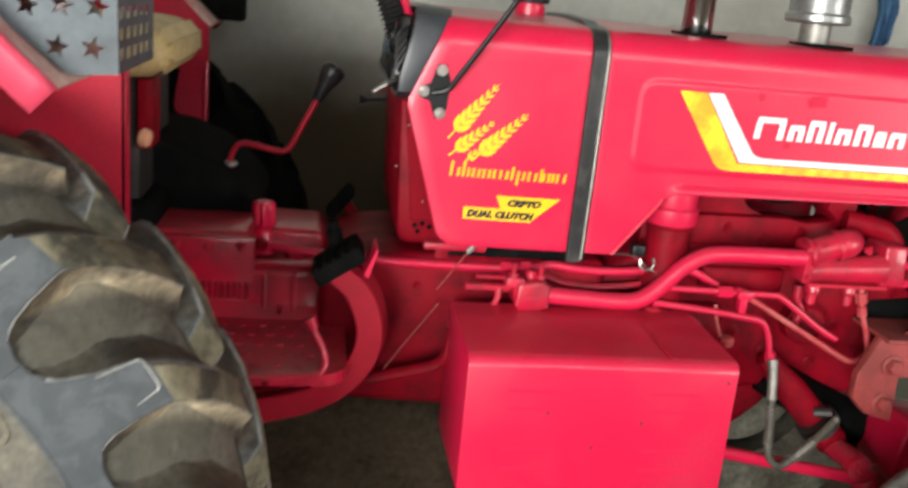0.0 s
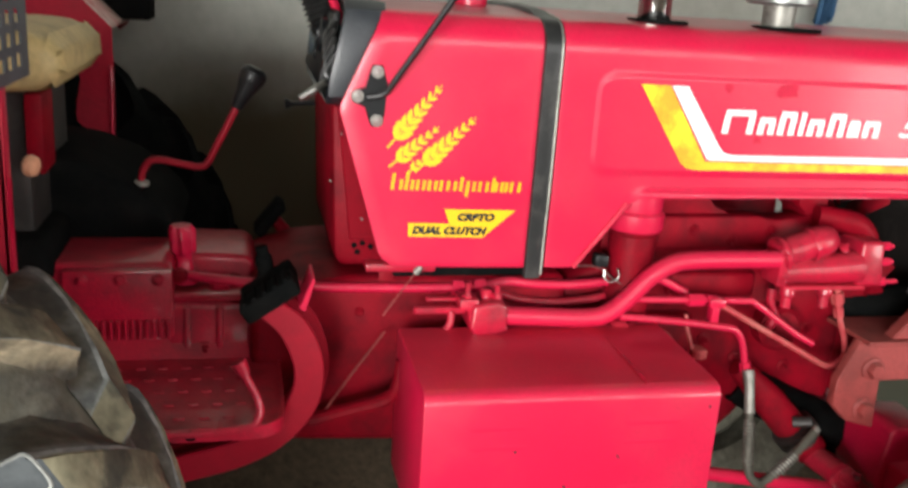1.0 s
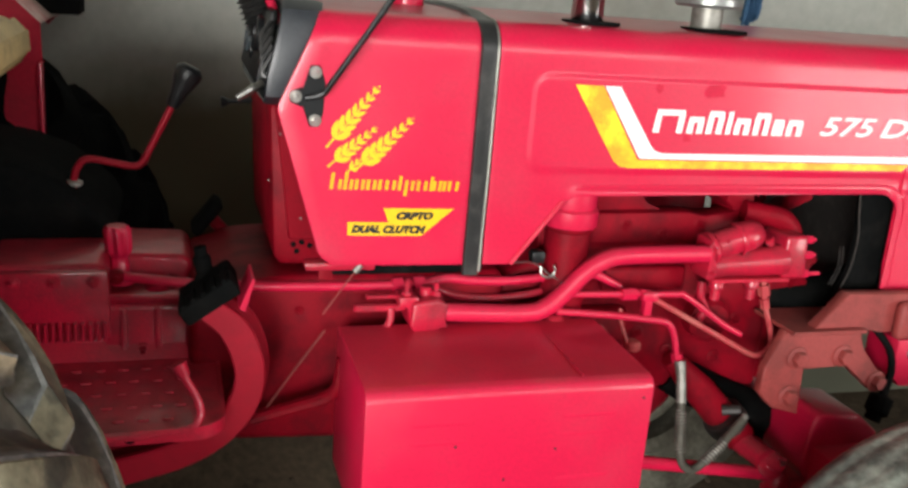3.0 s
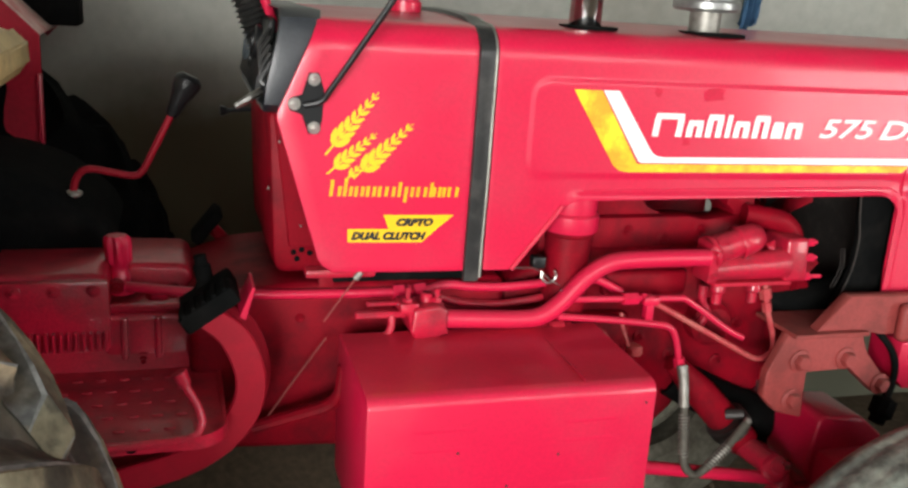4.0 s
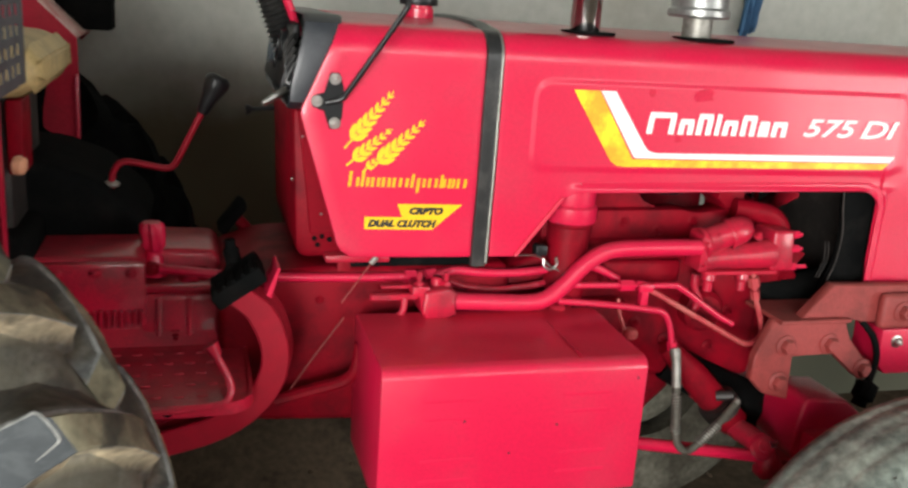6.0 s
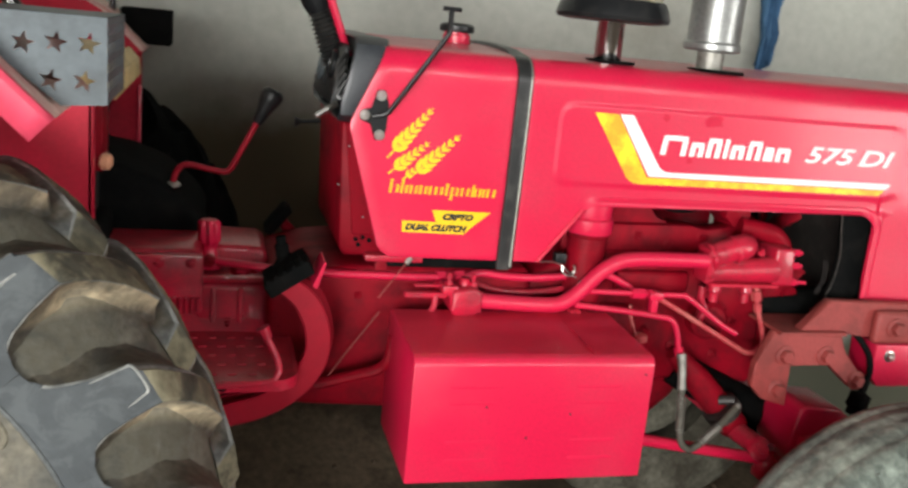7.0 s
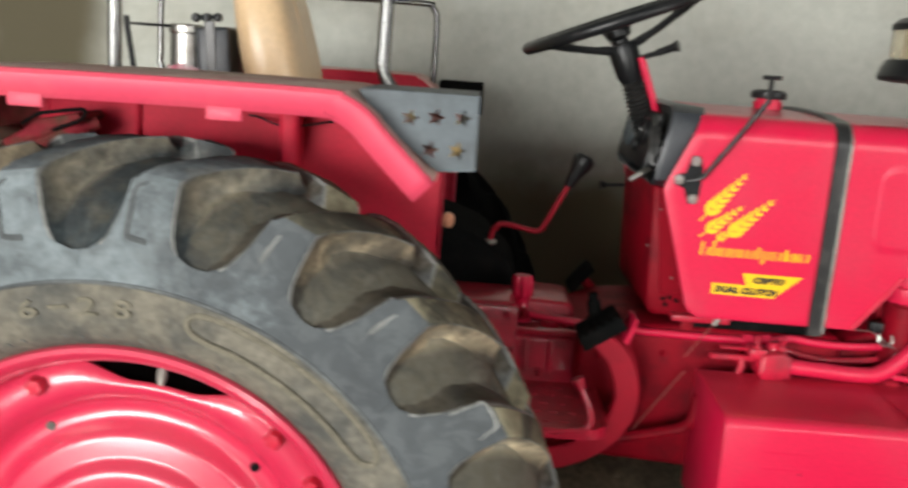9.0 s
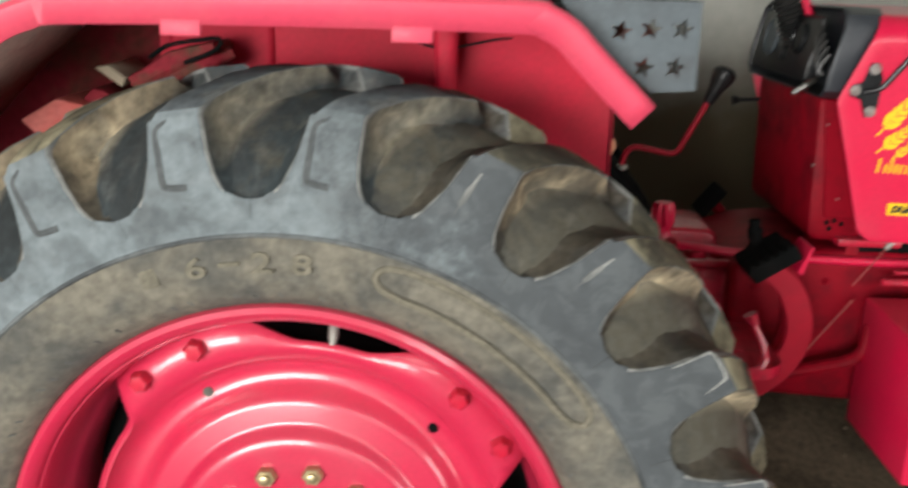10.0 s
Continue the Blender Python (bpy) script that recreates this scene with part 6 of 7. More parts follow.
# pump and thermostat castings at the front of the engine
bm = bmesh.new()
lathe(bm, [(0.020, 0.0), (0.026, 0.003), (0.028, 0.015), (0.027, 0.050), (0.029, 0.056), (0.030, 0.075), (0.027, 0.090), (0.020, 0.102), (0.010, 0.108), (0.0, 0.109)], along((1.690, -0.255, 1.094), (1.79, -0.252, 1.122)), 22)
prism(bm, [(1.670, 1.036), (1.674, 1.110), (1.682, 1.114), (1.692, 1.108), (1.690, 1.036)], -0.278, -0.22, 0.003, 2)
pump = part("thermostat_housing", bm, RED_CAST, engine, "red cast thermostat housing with clamps")
for f in (0.012, 0.072):
    d = Vector((1.78, -0.250, 1.118)) - Vector((1.668, -0.255, 1.086))
    bm = bmesh.new()
    c = Vector((1.668, -0.255, 1.086)) + d.normalized() * f
    lathe(bm, [(0.031, 0), (0.0325, 0.002), (0.0325, 0.008), (0.031, 0.010)], along(c, c + d), 24, caps=False)
    block(bm, (-0.005, -0.006, 0), (0.005, 0.006, 0.010), 0.001, 1, along(c, c + d) @ Matrix.Translation((0.0, -0.036, 0)))
    part("hose_clamp", bm, RED_CAST, pump)
bm = bmesh.new()
tube(bm, [(1.692, -0.248, 1.054), (1.72, -0.248, 1.058), (1.80, -0.248, 1.062), (1.850, -0.248, 1.066)], [0.022, 0.024, 0.028, 0.031], 18, smooth=False)
wpump = part("water_pump", bm, RED_CAST, engine, "red cast water pump")
bm = bmesh.new()
prism(bm, [(1.843, 1.031), (1.841, 1.118), (1.890, 1.118), (1.898, 1.031)], -0.268, -0.19, 0.008, 3)
part("pump_flange", bm, RED_CAST, wpump)
bm = bmesh.new()
block(bm, (1.690, -0.270, 1.026), (1.86, -0.23, 1.034), 0.003)
part("pump_web", bm, RED_DULL, wpump)
for x in (1.712, 1.790):
    bm = bmesh.new()
    lathe(bm, [(0.013, 0.028), (0.015, 0.024), (0.015, 0.012), (0.010, 0.008), (0.010, -0.012), (0.0, -0.014)], Matrix.Translation((x, -0.25, 1.0)), 12)
    part("drain_plug", bm, RED_CAST, wpump)
for z, y in ((1.108, -0.258), (1.079, -0.262), (1.040, -0.258)):
    bm = bmesh.new()
    tube(bm, [(1.885, y, z), (1.906, y, z)], 0.0085, 6, smooth=False)
    tube(bm, [(1.900, y, z), (1.915 if z != 1.040 else 1.933, y, z)], 0.0042, 8, smooth=False)
    part("pump_bolt", bm, RED, engine)
bm = bmesh.new()
tube(bm, [(1.79, -0.19, 1.15), (1.83, -0.20, 1.146), (1.868, -0.205, 1.138), (1.896, -0.205, 1.112), (1.902, -0.205, 1.07)], 0.022, 14)
part("bypass_hose", bm, RED_SHADE, engine)
bm = bmesh.new()
prism(bm, [(1.84, 0.78), (1.84, 1.03), (1.95, 1.03), (1.99, 1.0), (1.99, 0.78)], -0.16, 0.16, 0.010, 2)
part("timing_cover", bm, RED_SHADE, engine)
# head bolts, core plugs and small fittings on the engine's side
for x, z, y in ((1.47, 1.10, -0.168), (1.55, 1.12, -0.168), (1.63, 1.10, -0.168), (1.71, 1.12, -0.168), (1.60, 0.90, -0.165), (1.67, 0.86, -0.165), (1.82, 0.92, -0.165), (1.78, 0.84, -0.165)):
    bm = bmesh.new()
    bolt_mesh(bm, (x, y, z), 0.0085, 0.009)
    part("engine_bolt", bm, RED_SHADE, engine)
for dx, dz in ((0.005, 0.028), (0.06, 0.034), (0.10, 0.030)):
    bm = bmesh.new()
    bolt_mesh(bm, (1.70 + dx, -0.272, 1.086 + dz - 0.01), 0.0060, 0.008, along((0, 0, 0), (0, -0.6, 0.8)))
    part("housing_nut", bm, RED_CAST, pump)
for y, z in ((-0.273, 1.050), (-0.273, 1.098)):
    bm = bmesh.new()
    bolt_mesh(bm, (1.681, y, z), 0.0065, 0.009)
    part("flange_nut", bm, RED_CAST, pump)
# injection pump and its lines, low on the side
bm = bmesh.new()
block(bm, (1.50, -0.188, 0.990), (1.68, -0.165, 1.040), 0.010, 3)
block(bm, (1.40, -0.20, 0.86), (1.56, -0.16, 0.96), 0.012, 3)
lathe(bm, [(0.045, 0), (0.045, 0.04), (0.036, 0.05), (0.0, 0.052)], along((1.74, -0.16, 0.93), (1.74, -0.21, 0.93)), 22)
part("injection_pump", bm, RED_SHADE, engine)
bm = bmesh.new()
lathe(bm, [(0.016, 0), (0.020, 0.003), (0.020, 0.018), (0.016, 0.021), (0.016, 0.034), (0.021, 0.037), (0.021, 0.060), (0.014, 0.063), (0.014, 0.078), (0, 0.08)], along((1.335, -0.245, 0.945), (1.43, -0.245, 0.950)), 16)
part("line_coupling", bm, RED_DULL, engine)


def line(name, pts, r, material, label="", parent=engine, collars=(), n=12):
    bm = bmesh.new()
    tube(bm, pts, r, n, 6)
    ob = part(name, bm, material, parent, label)
    for a, b, rr in collars:
        bm = bmesh.new()
        tube(bm, [a, b], rr, 6, smooth=False)
        part("union_nut", bm, material, ob)
    return ob


line("hydraulic_line", [(0.640, -0.150, 1.026), (0.74, -0.185, 1.025), (0.84, -0.200, 1.023), (0.90, -0.200, 1.020), (1.09, -0.200, 1.018), (1.14, -0.200, 1.020), (1.185, -0.205, 1.031), (1.23, -0.205, 1.026), (1.31, -0.205, 1.024), (1.41, -0.205, 1.033), (1.47, -0.205, 1.034), (1.53, -0.205, 1.006)], 0.0085, RED, "red painted hydraulic line along the engine", engine,
     (((1.085, -0.200, 1.018), (1.105, -0.200, 1.018), 0.0145), ((1.112, -0.200, 1.018), (1.120, -0.200, 1.019), 0.0125), ((1.124, -0.200, 1.019), (1.145, -0.200, 1.021), 0.0145)))
line("hydraulic_line", [(1.16, -0.195, 1.012), (1.21, -0.20, 0.996), (1.28, -0.20, 0.990), (1.36, -0.20, 0.998), (1.40, -0.20, 1.01)], 0.007, RED_CAST)
line("fuel_line", [(1.40, -0.240, 1.006), (1.53, -0.240, 1.003), (1.630, -0.240, 1.000), (1.655, -0.240, 0.994), (1.748, -0.240, 0.933), (1.788, -0.240, 0.912)], 0.0062, RED, "thin red fuel line", engine,
     (((1.515, -0.240, 1.003), (1.545, -0.240, 1.003), 0.012), ((1.553, -0.240, 1.003), (1.563, -0.240, 1.003), 0.010)))
line("fuel_line", [(1.38, -0.252, 0.978), (1.48, -0.252, 0.968), (1.575, -0.252, 0.955), (1.612, -0.252, 0.947), (1.630, -0.252, 0.922), (1.642, -0.254, 0.876)], 0.0068, RED, "thin red fuel line", engine,
     (((1.641, -0.254, 0.884), (1.645, -0.255, 0.866), 0.011),))
line("fuel_line", [(1.570, -0.242, 0.998), (1.600, -0.242, 0.984), (1.660, -0.242, 0.952), (1.718, -0.242, 0.921), (1.780, -0.242, 0.888), (1.818, -0.242, 0.869), (1.842, -0.242, 0.868), (1.860, -0.242, 0.886), (1.854, -0.242, 0.918), (1.837, -0.242, 0.958), (1.822, -0.242, 1.004), (1.818, -0.242, 1.030)], 0.0058, PINK_HOSE, "dusty pink drain hose", engine,
     (((1.833, -0.242, 0.966), (1.827, -0.242, 0.986), 0.0095), ((1.825, -0.242, 0.994), (1.819, -0.242, 1.016), 0.012)))
line("fuel_line", [(1.700, -0.215, 1.018), (1.702, -0.215, 0.985), (1.715, -0.215, 0.960), (1.708, -0.21, 0.935)], 0.009, RED_CAST)
# bracket that holds the lines
bm = bmesh.new()
block(bm, (1.561, -0.254, 0.952), (1.577, -0.234, 1.010), 0.003)
block(bm, (1.553, -0.258, 0.992), (1.585, -0.236, 1.008), 0.003)
part("line_bracket", bm, RED, engine)
# braided hose that loops down to the steering cylinder
h = line("steering_hose", [(1.645, -0.256, 0.862), (1.645, -0.272, 0.825), (1.640, -0.290, 0.785), (1.635, -0.310, 0.736), (1.636, -0.316, 0.705), (1.645, -0.318, 0.681), (1.666, -0.318, 0.668), (1.692, -0.316, 0.682), (1.725, -0.310, 0.708), (1.782, -0.290, 0.752)], 0.0082, HOSE, "grey braided hose with steel ends", tractor)
bm = bmesh.new()
tube(bm, [(1.644, -0.255, 0.868), (1.645, -0.266, 0.842), (1.641, -0.286, 0.795)], [0.0115, 0.0095, 0.0100], 12, smooth=False)
part("hose_end", bm, DULL_STEEL, h)
bm = bmesh.new()
tube(bm, [(1.742, -0.304, 0.721), (1.790, -0.286, 0.758)], 0.0075, 10, smooth=False)
part("hose_end", bm, DULL_STEEL, h)
for p, q, turns in ((Vector((1.640, -0.291, 0.783)), Vector((1.635, -0.315, 0.708)), 13), (Vector((1.690, -0.316, 0.6810)), Vector((1.738, -0.307, 0.717)), 9)):
    d = (q - p).normalized()
    u = d.orthogonal().normalized()
    v = d.cross(u)
    bm = bmesh.new()
    tube(bm, [p.lerp(q, i / (12 * turns)) + 0.0092 * (math.cos(i * math.pi / 6) * u + math.sin(i * math.pi / 6) * v) for i in range(12 * turns + 1)], 0.0018, 5, smooth=False)
    part("hose_coil", bm, DULL_STEEL, h)
# loose wires by the hood's corner
bm = bmesh.new()
tube(bm, [(1.285, -0.24, 1.068), (1.33, -0.235, 1.066), (1.352, -0.232, 1.056), (1.372, -0.232, 1.040), (1.395, -0.235, 1.028), (1.41, -0.23, 1.01)], 0.0018, 6)
tube(bm, [(1.350, -0.238, 1.060), (1.352, -0.24, 1.045), (1.366, -0.24, 1.038), (1.378, -0.24, 1.048), (1.374, -0.24, 1.062)], 0.0026, 8)
part("loose_wire", bm, STEEL, engine, "pale loose wire")
bm = bmesh.new()
block(bm, (1.335, -0.235, 1.062), (1.36, -0.21, 1.085), 0.004)
part("wire_connector", bm, BLACK, engine)
bm = bmesh.new()
tube(bm, [(1.42, -0.25, 0.955), (1.46, -0.25, 0.948), (1.485, -0.25, 0.930), (1.492, -0.25, 0.90)], 0.006, 8)
tube(bm, [(1.515, -0.24, 0.975), (1.52, -0.245, 0.945), (1.535, -0.25, 0.905)], 0.004, 8)
lathe(bm, [(0.014, 0), (0.016, 0.003), (0.016, 0.014), (0.012, 0.018)], Matrix.Translation((1.545, -0.25, 0.895)), 14)
part("drip_line", bm, PINK_HOSE, engine)

# radiator with its fan ring in the front of the bay
bm = bmesh.new()
block(bm, (2.14, -0.235, 0.90), (2.24, 0.235, 1.36), 0.008)
rad = part("radiator", bm, DARK, tractor, "dark radiator with a black fan shroud")
bm = bmesh.new()
lathe(bm, [(0.225, 0.0), (0.222, 0.055), (0.218, 0.056), (0.220, 0.0)], along((2.055, 0, 1.10), (2.14, 0, 1.10)), 48, caps=False)
prism(bm, [(2.002, 1.30), (2.012, 1.16), (2.020, 1.11), (2.016, 1.05), (2.000, 1.00), (1.985, 0.965), (2.135, 0.965), (2.135, 1.30)], -0.252, -0.236, 0.003, 2)
part("fan_shroud", bm, NIGHT, rad)
bm = bmesh.new()
tube(bm, [(2.000, -0.254, 1.22), (2.009, -0.254, 1.16), (2.018, -0.254, 1.11), (2.014, -0.254, 1.05), (1.998, -0.254, 1.00), (1.984, -0.254, 0.97)], 0.0016, 6)
part("guard_wire", bm, DARK, rad)
for dx in (0.006, 0.014):
    bm = bmesh.new()
    tube(bm, [(2.000 - dx, -0.246, 1.09), (2.004 - dx, -0.246, 1.05), (1.990 - dx, -0.246, 1.01)], 0.0010, 5)
    part("guard_wire", bm, DARK, rad)
bm = bmesh.new()
lathe(bm, [(0.05, 0), (0.05, 0.03), (0.03, 0.035), (0.03, 0.08), (0, 0.082)], along((1.90, -0.02, 1.09), (2.0, -0.02, 1.09)), 24)
fan = part("cooling_fan", bm, RED_SHADE, rad)
for k in range(6):
    a = 2 * math.pi * k / 6 + 0.4
    u, w = Vector((0, math.cos(a), math.sin(a))), Vector((0, -math.sin(a), math.cos(a)))
    c = Vector((1.955, -0.02, 1.09))
    bm = bmesh.new()
    sheet(bm, [[c + u * 0.04 + w * 0.02 - Vector((0.008, 0, 0)), c + u * 0.04 - w * 0.02 + Vector((0.008, 0, 0))], [c + u * 0.19 + w * 0.038 - Vector((0.014, 0, 0)), c + u * 0.19 - w * 0.038 + Vector((0.014, 0, 0))]])
    blade = part("blade", bm, RED_SHADE, fan)
    s = blade.modifiers.new("thickness", "SOLIDIFY")
    s.thickness = 0.003

# ---- front bracket, axle and steering ----
bm = bmesh.new()
prism(bm, [(1.848, 0.932), (1.815, 0.852), (1.815, 0.802), (1.847, 0.770), (1.911, 0.752), (1.906, 0.850), (2.006, 0.852), (2.078, 0.794), (2.092, 0.792), (2.104, 0.800), (2.108, 0.816), (2.044, 0.884), (2.030, 0.912), (2.026, 0.932)], -0.292, -0.270, 0.002, 1)
front = part("front_bracket", bm, PRIMER, tractor, "faded brown-red front support bracket with big bolts")
bm = bmesh.new()
prism(bm, [(1.908, 0.938), (1.973, 1.009), (2.45, 0.998), (2.45, 0.925), (2.06, 0.925), (2.00, 0.938)], -0.300, -0.272, 0.002, 1)
part("support_rail", bm, PRIMER, front)
bm = bmesh.new()
block(bm, (1.850, -0.315, 0.930), (2.02, -0.18, 0.938), 0.002, 1)
part("support_flange", bm, PRIMER, front)
bm = bmesh.new()
block(bm, (2.085, -0.325, 0.915), (2.26, -0.300, 0.992), 0.012, 3)
part("rail_boss", bm, PRIMER, front)
for x, z, y in ((1.885, 0.876, -0.292), (1.992, 0.876, -0.292), (1.880, 0.794, -0.292), (2.088, 0.814, -0.292), (2.135, 0.955, -0.325)):
    bm = bmesh.new()
    lathe(bm, [(0.023, 0.0), (0.023, 0.003), (0.020, 0.005)], Matrix.Translation((x, y, z)) @ OUT, 22)
    lathe(bm, [(0.0165, 0.003), (0.0165, 0.013), (0.013, 0.018), (0.0, 0.0185)], Matrix.Translation((x, y, z)) @ OUT, 6)
    part("bracket_bolt", bm, PRIMER, front)
bm = bmesh.new()
prism(bm, [(2.125, 0.905), (2.125, 0.825), (2.15, 0.80), (2.40, 0.80), (2.40, 0.905)], -0.290, -0.20, 0.006, 2)
part("front_carrier", bm, RED, tractor, "red front axle carrier")
bm = bmesh.new()
bolt_mesh(bm, (2.166, -0.290, 0.876), 0.0095, 0.010)
part("carrier_bolt", bm, STEEL, tractor, "bright steel carrier bolt")
bm = bmesh.new()
prism(bm, [(1.918, 0.63), (1.924, 0.685), (1.934, 0.742), (1.946, 0.751), (2.040, 0.742), (2.093, 0.700), (2.10, 0.62), (1.94, 0.60)], -0.31, -0.18, 0.007, 3)
prism(bm, [(1.94, 0.55), (1.94, 0.68), (2.06, 0.68), (2.06, 0.55)], -0.52, 0.52, 0.008, 2)
axle = part("front_axle", bm, RED, tractor, "red front axle beam")
bm = bmesh.new()
tube(bm, [(1.98, -0.50, 0.69), (1.98, -0.52, 0.45)], 0.03, 16, smooth=False)
part("kingpin", bm, RED_CAST, axle)
bm = bmesh.new()
tube(bm, [(1.98, 0.50, 0.70), (1.98, 0.52, 0.45)], 0.03, 16, smooth=False)
part("kingpin", bm, RED_CAST, axle)
bm = bmesh.new()
tube(bm, [(2.050, -0.280, 0.925), (2.098, -0.285, 0.875), (2.112, -0.290, 0.83), (2.100, -0.296, 0.79), (2.088, -0.302, 0.760), (2.07, -0.31, 0.730)], [0.007, 0.007, 0.007, 0.009, 0.024, 0.016], 10)
part("axle_cable", bm, NIGHT, axle, "black cable at the axle")
bm = bmesh.new()
tube(bm, [(1.28, -0.285, 0.732), (1.565, -0.290, 0.681), (1.800, -0.292, 0.640), (1.86, -0.300, 0.630)], 0.0130, 14)
rod = part("tie_rod", bm, RED, tractor, "red steering tie rod")
bm = bmesh.new()
lathe(bm, [(0.022, -0.02), (0.027, -0.012), (0.027, 0.012), (0.020, 0.024), (0.012, 0.034), (0.012, 0.046), (0, 0.048)], Matrix.Translation((1.872, -0.305, 0.612)), 18)
part("ball_joint", bm, RED_CAST, rod)
bm = bmesh.new()
lathe(bm, [(0.022, 0.0), (0.029, 0.006), (0.029, 0.022), (0.024, 0.027), (0.013, 0.028), (0.013, 0.036), (0.0, 0.037)], along((1.856, -0.285, 0.645), (1.850, -0.318, 0.669)), 22)
part("rod_cup", bm, RED_CAST, rod)
bm = bmesh.new()
tube(bm, [(1.874, -0.305, 0.655), (1.876, -0.305, 0.669)], 0.010, 6, smooth=False)
part("joint_nut", bm, STEEL, rod)
bm = bmesh.new()
tube(bm, [(1.655, -0.20, 0.852), (1.722, -0.21, 0.786), (1.835, -0.215, 0.672)], [0.020, 0.032, 0.034], 18, smooth=False)
cyl = part("steering_cylinder", bm, RED_SHADE, tractor, "red power steering cylinder")
bm = bmesh.new()
lathe(bm, [(0.040, 0.0), (0.044, 0.004), (0.044, 0.03), (0.036, 0.036)], along((1.778, -0.222, 0.730), (1.835, -0.225, 0.672)), 20)
tube(bm, [(1.762, -0.245, 0.752), (1.792, -0.262, 0.760)], 0.011, 10, smooth=False)
part("cylinder_gland", bm, DARK, cyl)
bm = bmesh.new()
tube(bm, [(1.832, -0.23, 0.668), (1.845, -0.30, 0.664)], [0.024, 0.024], 14, smooth=False)
block(bm, (1.845, -0.330, 0.590), (1.99, -0.29, 0.614), 0.006)
part("drag_arm", bm, RED_CAST, cyl)
# one thick black tube for the hose and the shade of the gap round it
bm = bmesh.new()
tube(bm, [(1.70, -0.13, 0.800), (1.761, -0.15, 0.767), (1.904, -0.15, 0.701), (2.02, -0.15, 0.64)], 0.045, 14)
part("lower_hose", bm, NIGHT, engine, "black lower hose and dark gap under the engine")
# black disc added behind the bracket's notch to make it dark
bm = bmesh.new()
lathe(bm, [(0.0, 0.0), (0.060, 0.0), (0.078, 0.006), (0.070, 0.018), (0.078, 0.030), (0.060, 0.036), (0, 0.036)], along((2.0, -0.02, 0.80), (2.05, -0.02, 0.80)), 28)
part("crank_pulley", bm, NIGHT, engine, "black grooved disc added to darken the bracket's notch")
# black tube added to close the pale gap below the shroud with shade
bm = bmesh.new()
tube(bm, [(1.88, -0.13, 0.955), (1.97, -0.15, 0.945), (2.06, -0.15, 0.955), (2.14, -0.13, 0.97)], 0.045, 14)
part("radiator_hose", bm, NIGHT, rad)


# ---- loose things on and about the tractor ----
def seat():
    """Driver's seat: cream cushion, tall tan backrest still in its clear wrap, leaning back."""
    st = tagged(new("driver_seat"), "tan vinyl driver's seat with a tall wrapped backrest", "seat")
    st.matrix_basis = pose(0, 0, 0)
    bm = bmesh.new()
    prism(bm, [(0.02, 1.33), (0.02, 1.415), (0.38, 1.425), (0.440, 1.415), (0.462, 1.392), (0.464, 1.362), (0.445, 1.335), (0.40, 1.325)], -0.213, 0.213, 0.034, 6)
    part("cushion", bm, CREAM, st, angle=85)
    bm = bmesh.new()
    lean = Matrix.Translation((0.082, 0.02, 1.40)) @ Matrix.Rotation(radians(-13), 4, "Y") @ Matrix.Rotation(radians(4), 4, "Z")
    rows = []
    for z, w, d in ((0.0, 0.215, 0.032), (0.01, 0.232, 0.046), (0.09, 0.244, 0.052), (0.20, 0.244, 0.050), (0.29, 0.226, 0.044), (0.345, 0.190, 0.034), (0.372, 0.13, 0.018), (0.378, 0.10, 0.006)):
        rows.append([lean @ Vector((1.28 * d * a - 0.010, w * b, z)) for a, b in ((1.0, -0.70), (1.12, -0.35), (1.15, 0), (1.12, 0.35), (1.0, 0.70), (0.86, 0.92), (0.3, 1), (-0.6, 1), (-1, 0.8), (-1, 0), (-1, -0.8), (-0.6, -1), (0.3, -1), (0.86, -0.92))])
    vs, fs = sheet(bm, rows, close=True)
    bm.faces.new(vs[0])
    bm.faces.new(vs[-1])
    back = part("backrest", bm, TAN, st, "tan backrest in clear plastic wrap", angle=70)
    s = back.modifiers.new("round", "SUBSURF")
    s.levels = s.render_levels = 2
    bm = bmesh.new()
    tube(bm, [lean @ Vector((0.049, -0.14, 0.02)), lean @ Vector((0.056, -0.12, 0.12)), lean @ Vector((0.054, -0.13, 0.22)), lean @ Vector((0.044, -0.10, 0.32))], 0.004, 8)
    tube(bm, [lean @ Vector((0.052, 0.03, 0.02)), lean @ Vector((0.058, 0.05, 0.14)), lean @ Vector((0.054, 0.04, 0.26)), lean @ Vector((0.044, 0.05, 0.33))], 0.004, 8)
    part("piping", bm, TAN, back)
    bm = bmesh.new()
    block(bm, (-0.02, -0.16, 1.08), (0.40, 0.16, 1.335), 0.012, 2)
    part("base", bm, DARK, st)
    bm = bmesh.new()
    block(bm, (0.40, -0.19, 1.20), (0.425, -0.10, 1.325), 0.003)
    part("side_bracket", bm, RED_SHADE, st)
    return st


seat()
# tray behind the seat, for the small things that stand there
bm = bmesh.new()
block(bm, (-0.36, -0.26, 1.385), (-0.012, 0.26, 1.40), 0.003)
part("rear_tray", bm, RED_CAST, tractor)

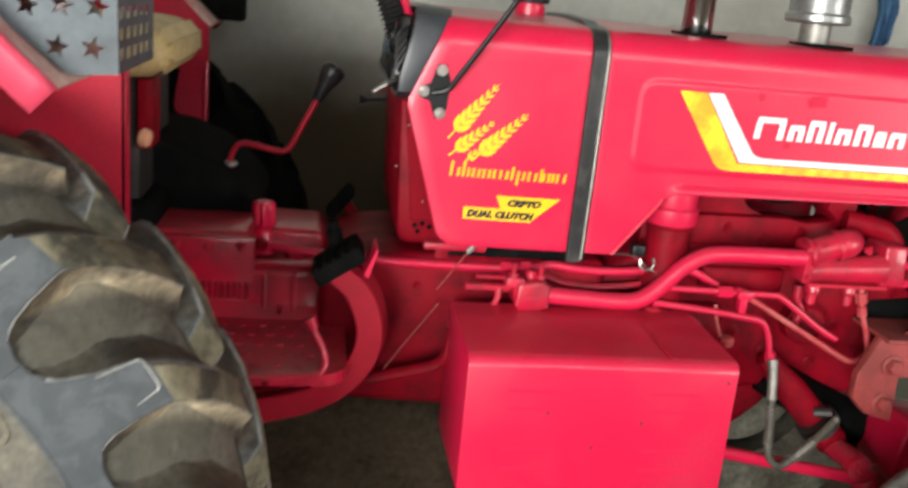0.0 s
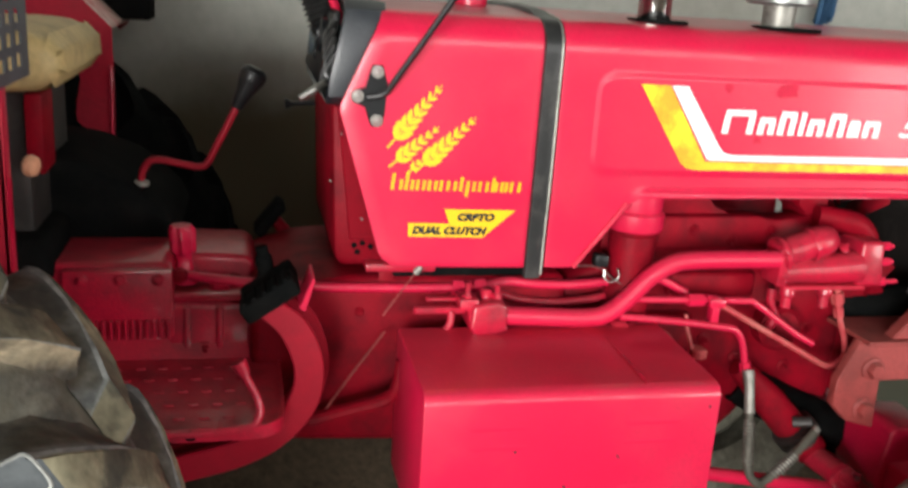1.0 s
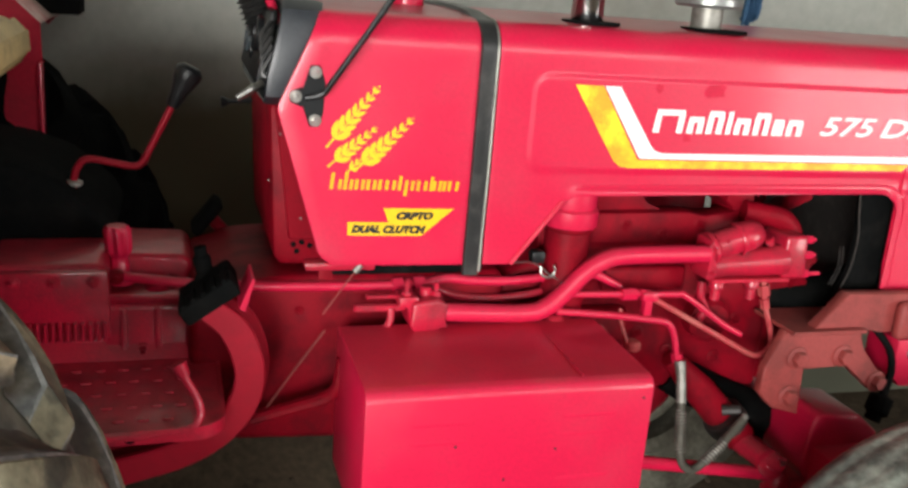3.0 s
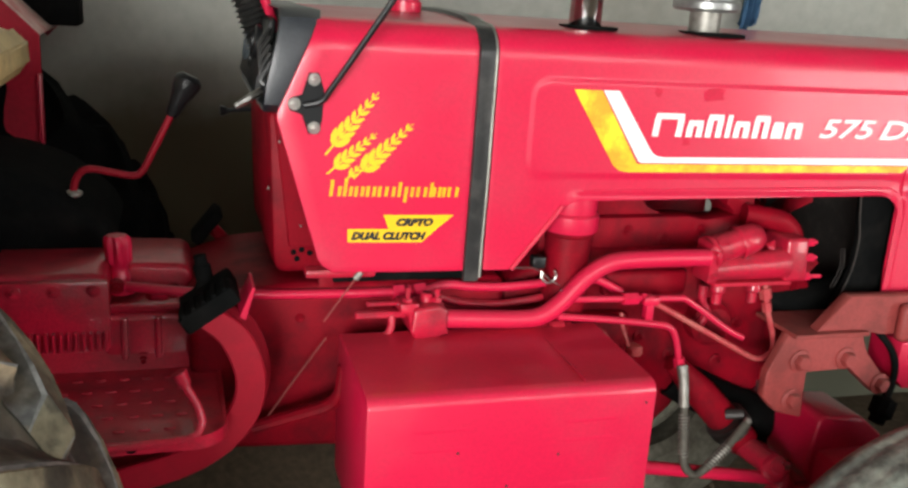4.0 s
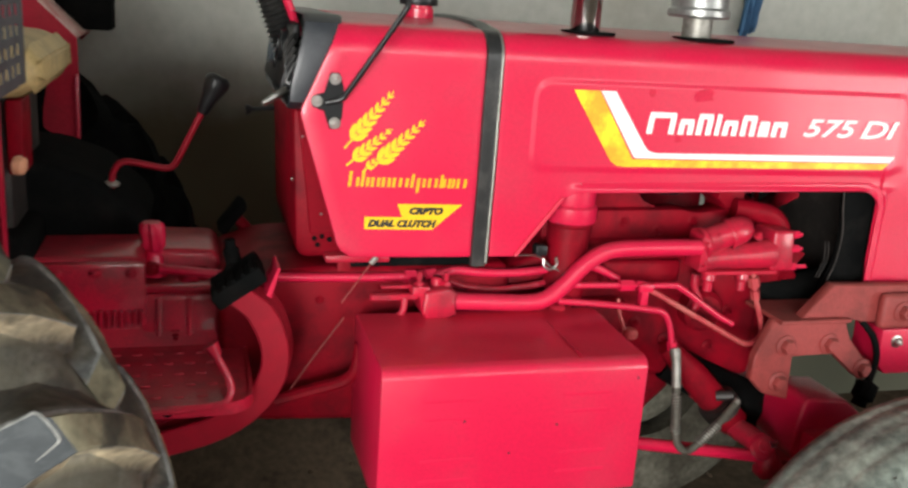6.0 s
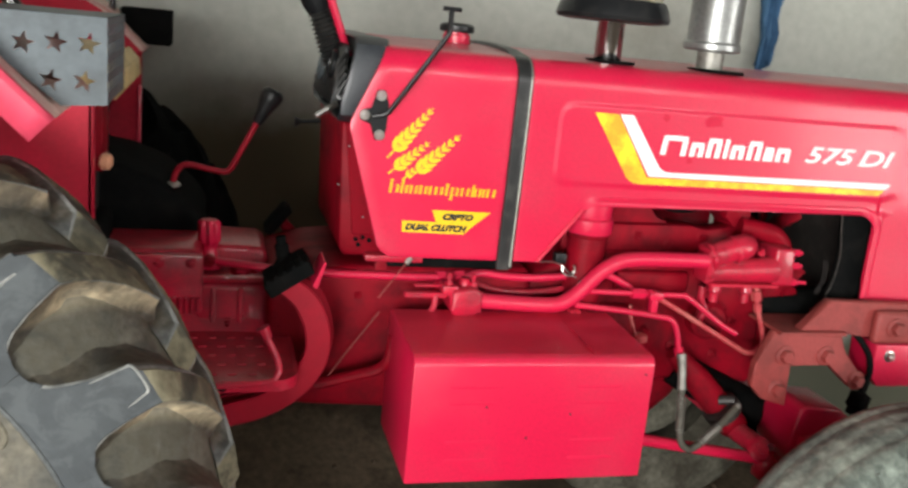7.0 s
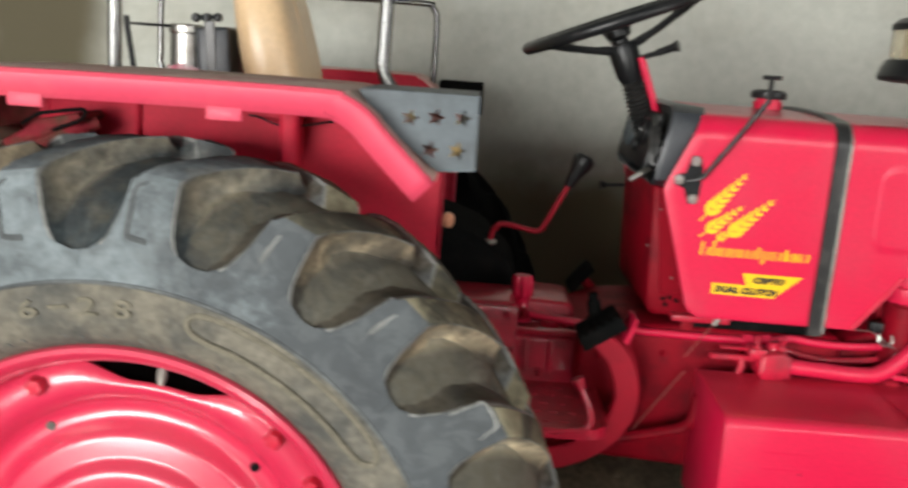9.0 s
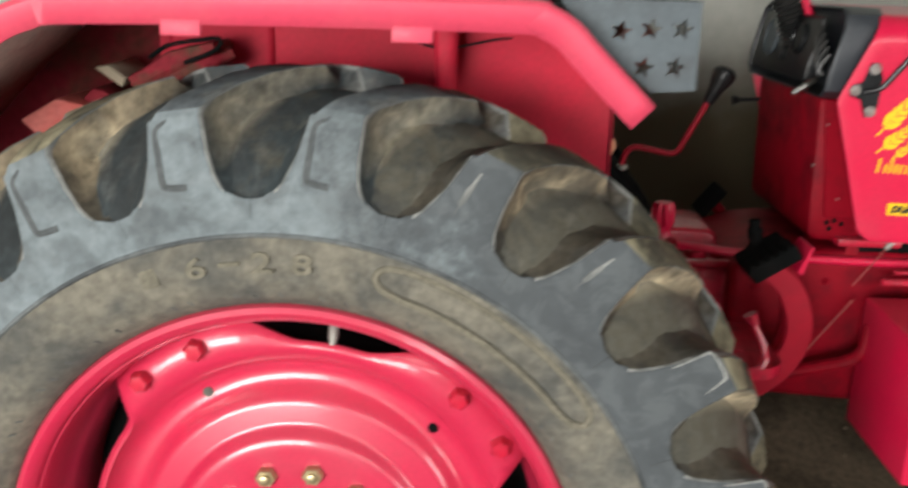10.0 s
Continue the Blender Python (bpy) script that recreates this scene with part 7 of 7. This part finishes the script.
flask = tagged(new("steel_flask"), "shiny steel flask with a pink wrapped foot", "flask")
flask.matrix_basis = pose(-0.132, -0.12, 1.40)
bm = bmesh.new()
lathe(bm, [(0.034, 0.0), (0.038, 0.004), (0.038, 0.170), (0.041, 0.174), (0.041, 0.186), (0.036, 0.190), (0.0, 0.191)], n=28)
part("body", bm, STEEL, flask)
bm = bmesh.new()
rows = []
for k, (r, z) in enumerate(((0.044, 0.055), (0.050, 0.080), (0.046, 0.105), (0.041, 0.120))):
    rows.append([((r + 0.003 * math.sin(5 * t + k)) * math.cos(t), (r + 0.003 * math.cos(6 * t + k)) * math.sin(t), z - 0.015 + 0.004 * math.sin(3 * t)) for t in [2 * math.pi * i / 28 for i in range(28)]])
sheet(bm, rows, close=True)
part("wrap", bm, PINKBAG, flask)

case = tagged(new("black_case"), "small black case with a strap and clips beside the seat", "case")
case.matrix_basis = pose(-0.058, -0.12, 1.40, 0, -4, 0)
bm = bmesh.new()
block(bm, (-0.032, -0.05, 0.0), (0.038, 0.07, 0.188), 0.008, 3)
part("body", bm, DASH, case)
bm = bmesh.new()
block(bm, (-0.012, -0.054, 0.0), (0.010, -0.049, 0.200), 0.002, 1)
part("strap", bm, BLACK_RUBBER, case)
bm = bmesh.new()
tube(bm, [(-0.030, -0.045, 0.206), (0.016, -0.045, 0.208)], 0.005, 8, smooth=False)
for x in (-0.030, -0.007, 0.016):
    lathe(bm, [(0.0, -0.01), (0.009, -0.006), (0.010, 0.0), (0.009, 0.006), (0.0, 0.01)], Matrix.Translation((x, -0.045, 0.207)), 12)
tube(bm, [(-0.007, -0.045, 0.207), (-0.007, -0.045, 0.18)], 0.006, 8, smooth=False)
part("clip", bm, BLACK, case)

stand = tagged(new("ring_holder"), "thin black wire ring holder behind the seat", "holder")
stand.matrix_basis = pose(-0.252, -0.12, 1.40)
bm = bmesh.new()
tube(bm, [(0.006, 0, 0.0), (0.002, 0, 0.09), (-0.010, 0, 0.165), (-0.014, 0, 0.200)], 0.0065, 8)
part("post", bm, BLACK, stand)
bm = bmesh.new()
tube(bm, [(0.050 + 0.053 * math.cos(t), 0.053 * math.sin(t), 0.184) for t in [2 * math.pi * i / 28 for i in range(29)]], 0.0028, 6, smooth=False)
part("ring", bm, BLACK, stand)

lens = tagged(new("orange_reflector"), "small round orange reflector inside the fender", "reflector")
bm = bmesh.new()
lathe(bm, [(0.013, 0.0), (0.015, 0.004), (0.013, 0.012), (0.0, 0.018)], along((0.450, -0.41, 1.250), (0.50, -0.43, 1.245)), 18)
part("dome", bm, ORANGE, lens)

# blue cloth hanging on the wall
def cloth():
    bm = bmesh.new()
    rows = []
    for i in range(26):
        t = i / 25
        z = 1.95 - 0.52 * t
        w = 0.066 - 0.016 * t + 0.012 * math.sin(7 * t)
        flap = 0.022 * max(0.0, 1 - abs(t - 0.74) / 0.10)
        row = []
        for j in range(22):
            u = j / 21 - 0.5
            x = 2.612 - 0.020 * t + u * 1.25 * w + flap * max(0.0, u) * 2 + 0.006 * math.sin(9 * t) + 0.004 * math.sin(31 * t) * u
            y = WALL_Y - 0.035 - 0.018 * math.sin(u * 16 + 2 * t) - 0.010 * math.sin(u * 31 + 5 * t)
            row.append((x, y, z - 0.05 * abs(u) * (1 - t) + (0.05 * (u + 0.3) + 0.02 * math.sin(19 * u) if i == 25 else 0)))
        rows.append(row)
    sheet(bm, rows)
    ob = part("hanging_cloth", bm, CLOTH, None, "", angle=80)
    s = ob.modifiers.new("thickness", "SOLIDIFY")
    s.thickness = 0.004
    return tagged(ob, "blue cotton cloth hanging on the plaster wall", "cloth")


cloth()


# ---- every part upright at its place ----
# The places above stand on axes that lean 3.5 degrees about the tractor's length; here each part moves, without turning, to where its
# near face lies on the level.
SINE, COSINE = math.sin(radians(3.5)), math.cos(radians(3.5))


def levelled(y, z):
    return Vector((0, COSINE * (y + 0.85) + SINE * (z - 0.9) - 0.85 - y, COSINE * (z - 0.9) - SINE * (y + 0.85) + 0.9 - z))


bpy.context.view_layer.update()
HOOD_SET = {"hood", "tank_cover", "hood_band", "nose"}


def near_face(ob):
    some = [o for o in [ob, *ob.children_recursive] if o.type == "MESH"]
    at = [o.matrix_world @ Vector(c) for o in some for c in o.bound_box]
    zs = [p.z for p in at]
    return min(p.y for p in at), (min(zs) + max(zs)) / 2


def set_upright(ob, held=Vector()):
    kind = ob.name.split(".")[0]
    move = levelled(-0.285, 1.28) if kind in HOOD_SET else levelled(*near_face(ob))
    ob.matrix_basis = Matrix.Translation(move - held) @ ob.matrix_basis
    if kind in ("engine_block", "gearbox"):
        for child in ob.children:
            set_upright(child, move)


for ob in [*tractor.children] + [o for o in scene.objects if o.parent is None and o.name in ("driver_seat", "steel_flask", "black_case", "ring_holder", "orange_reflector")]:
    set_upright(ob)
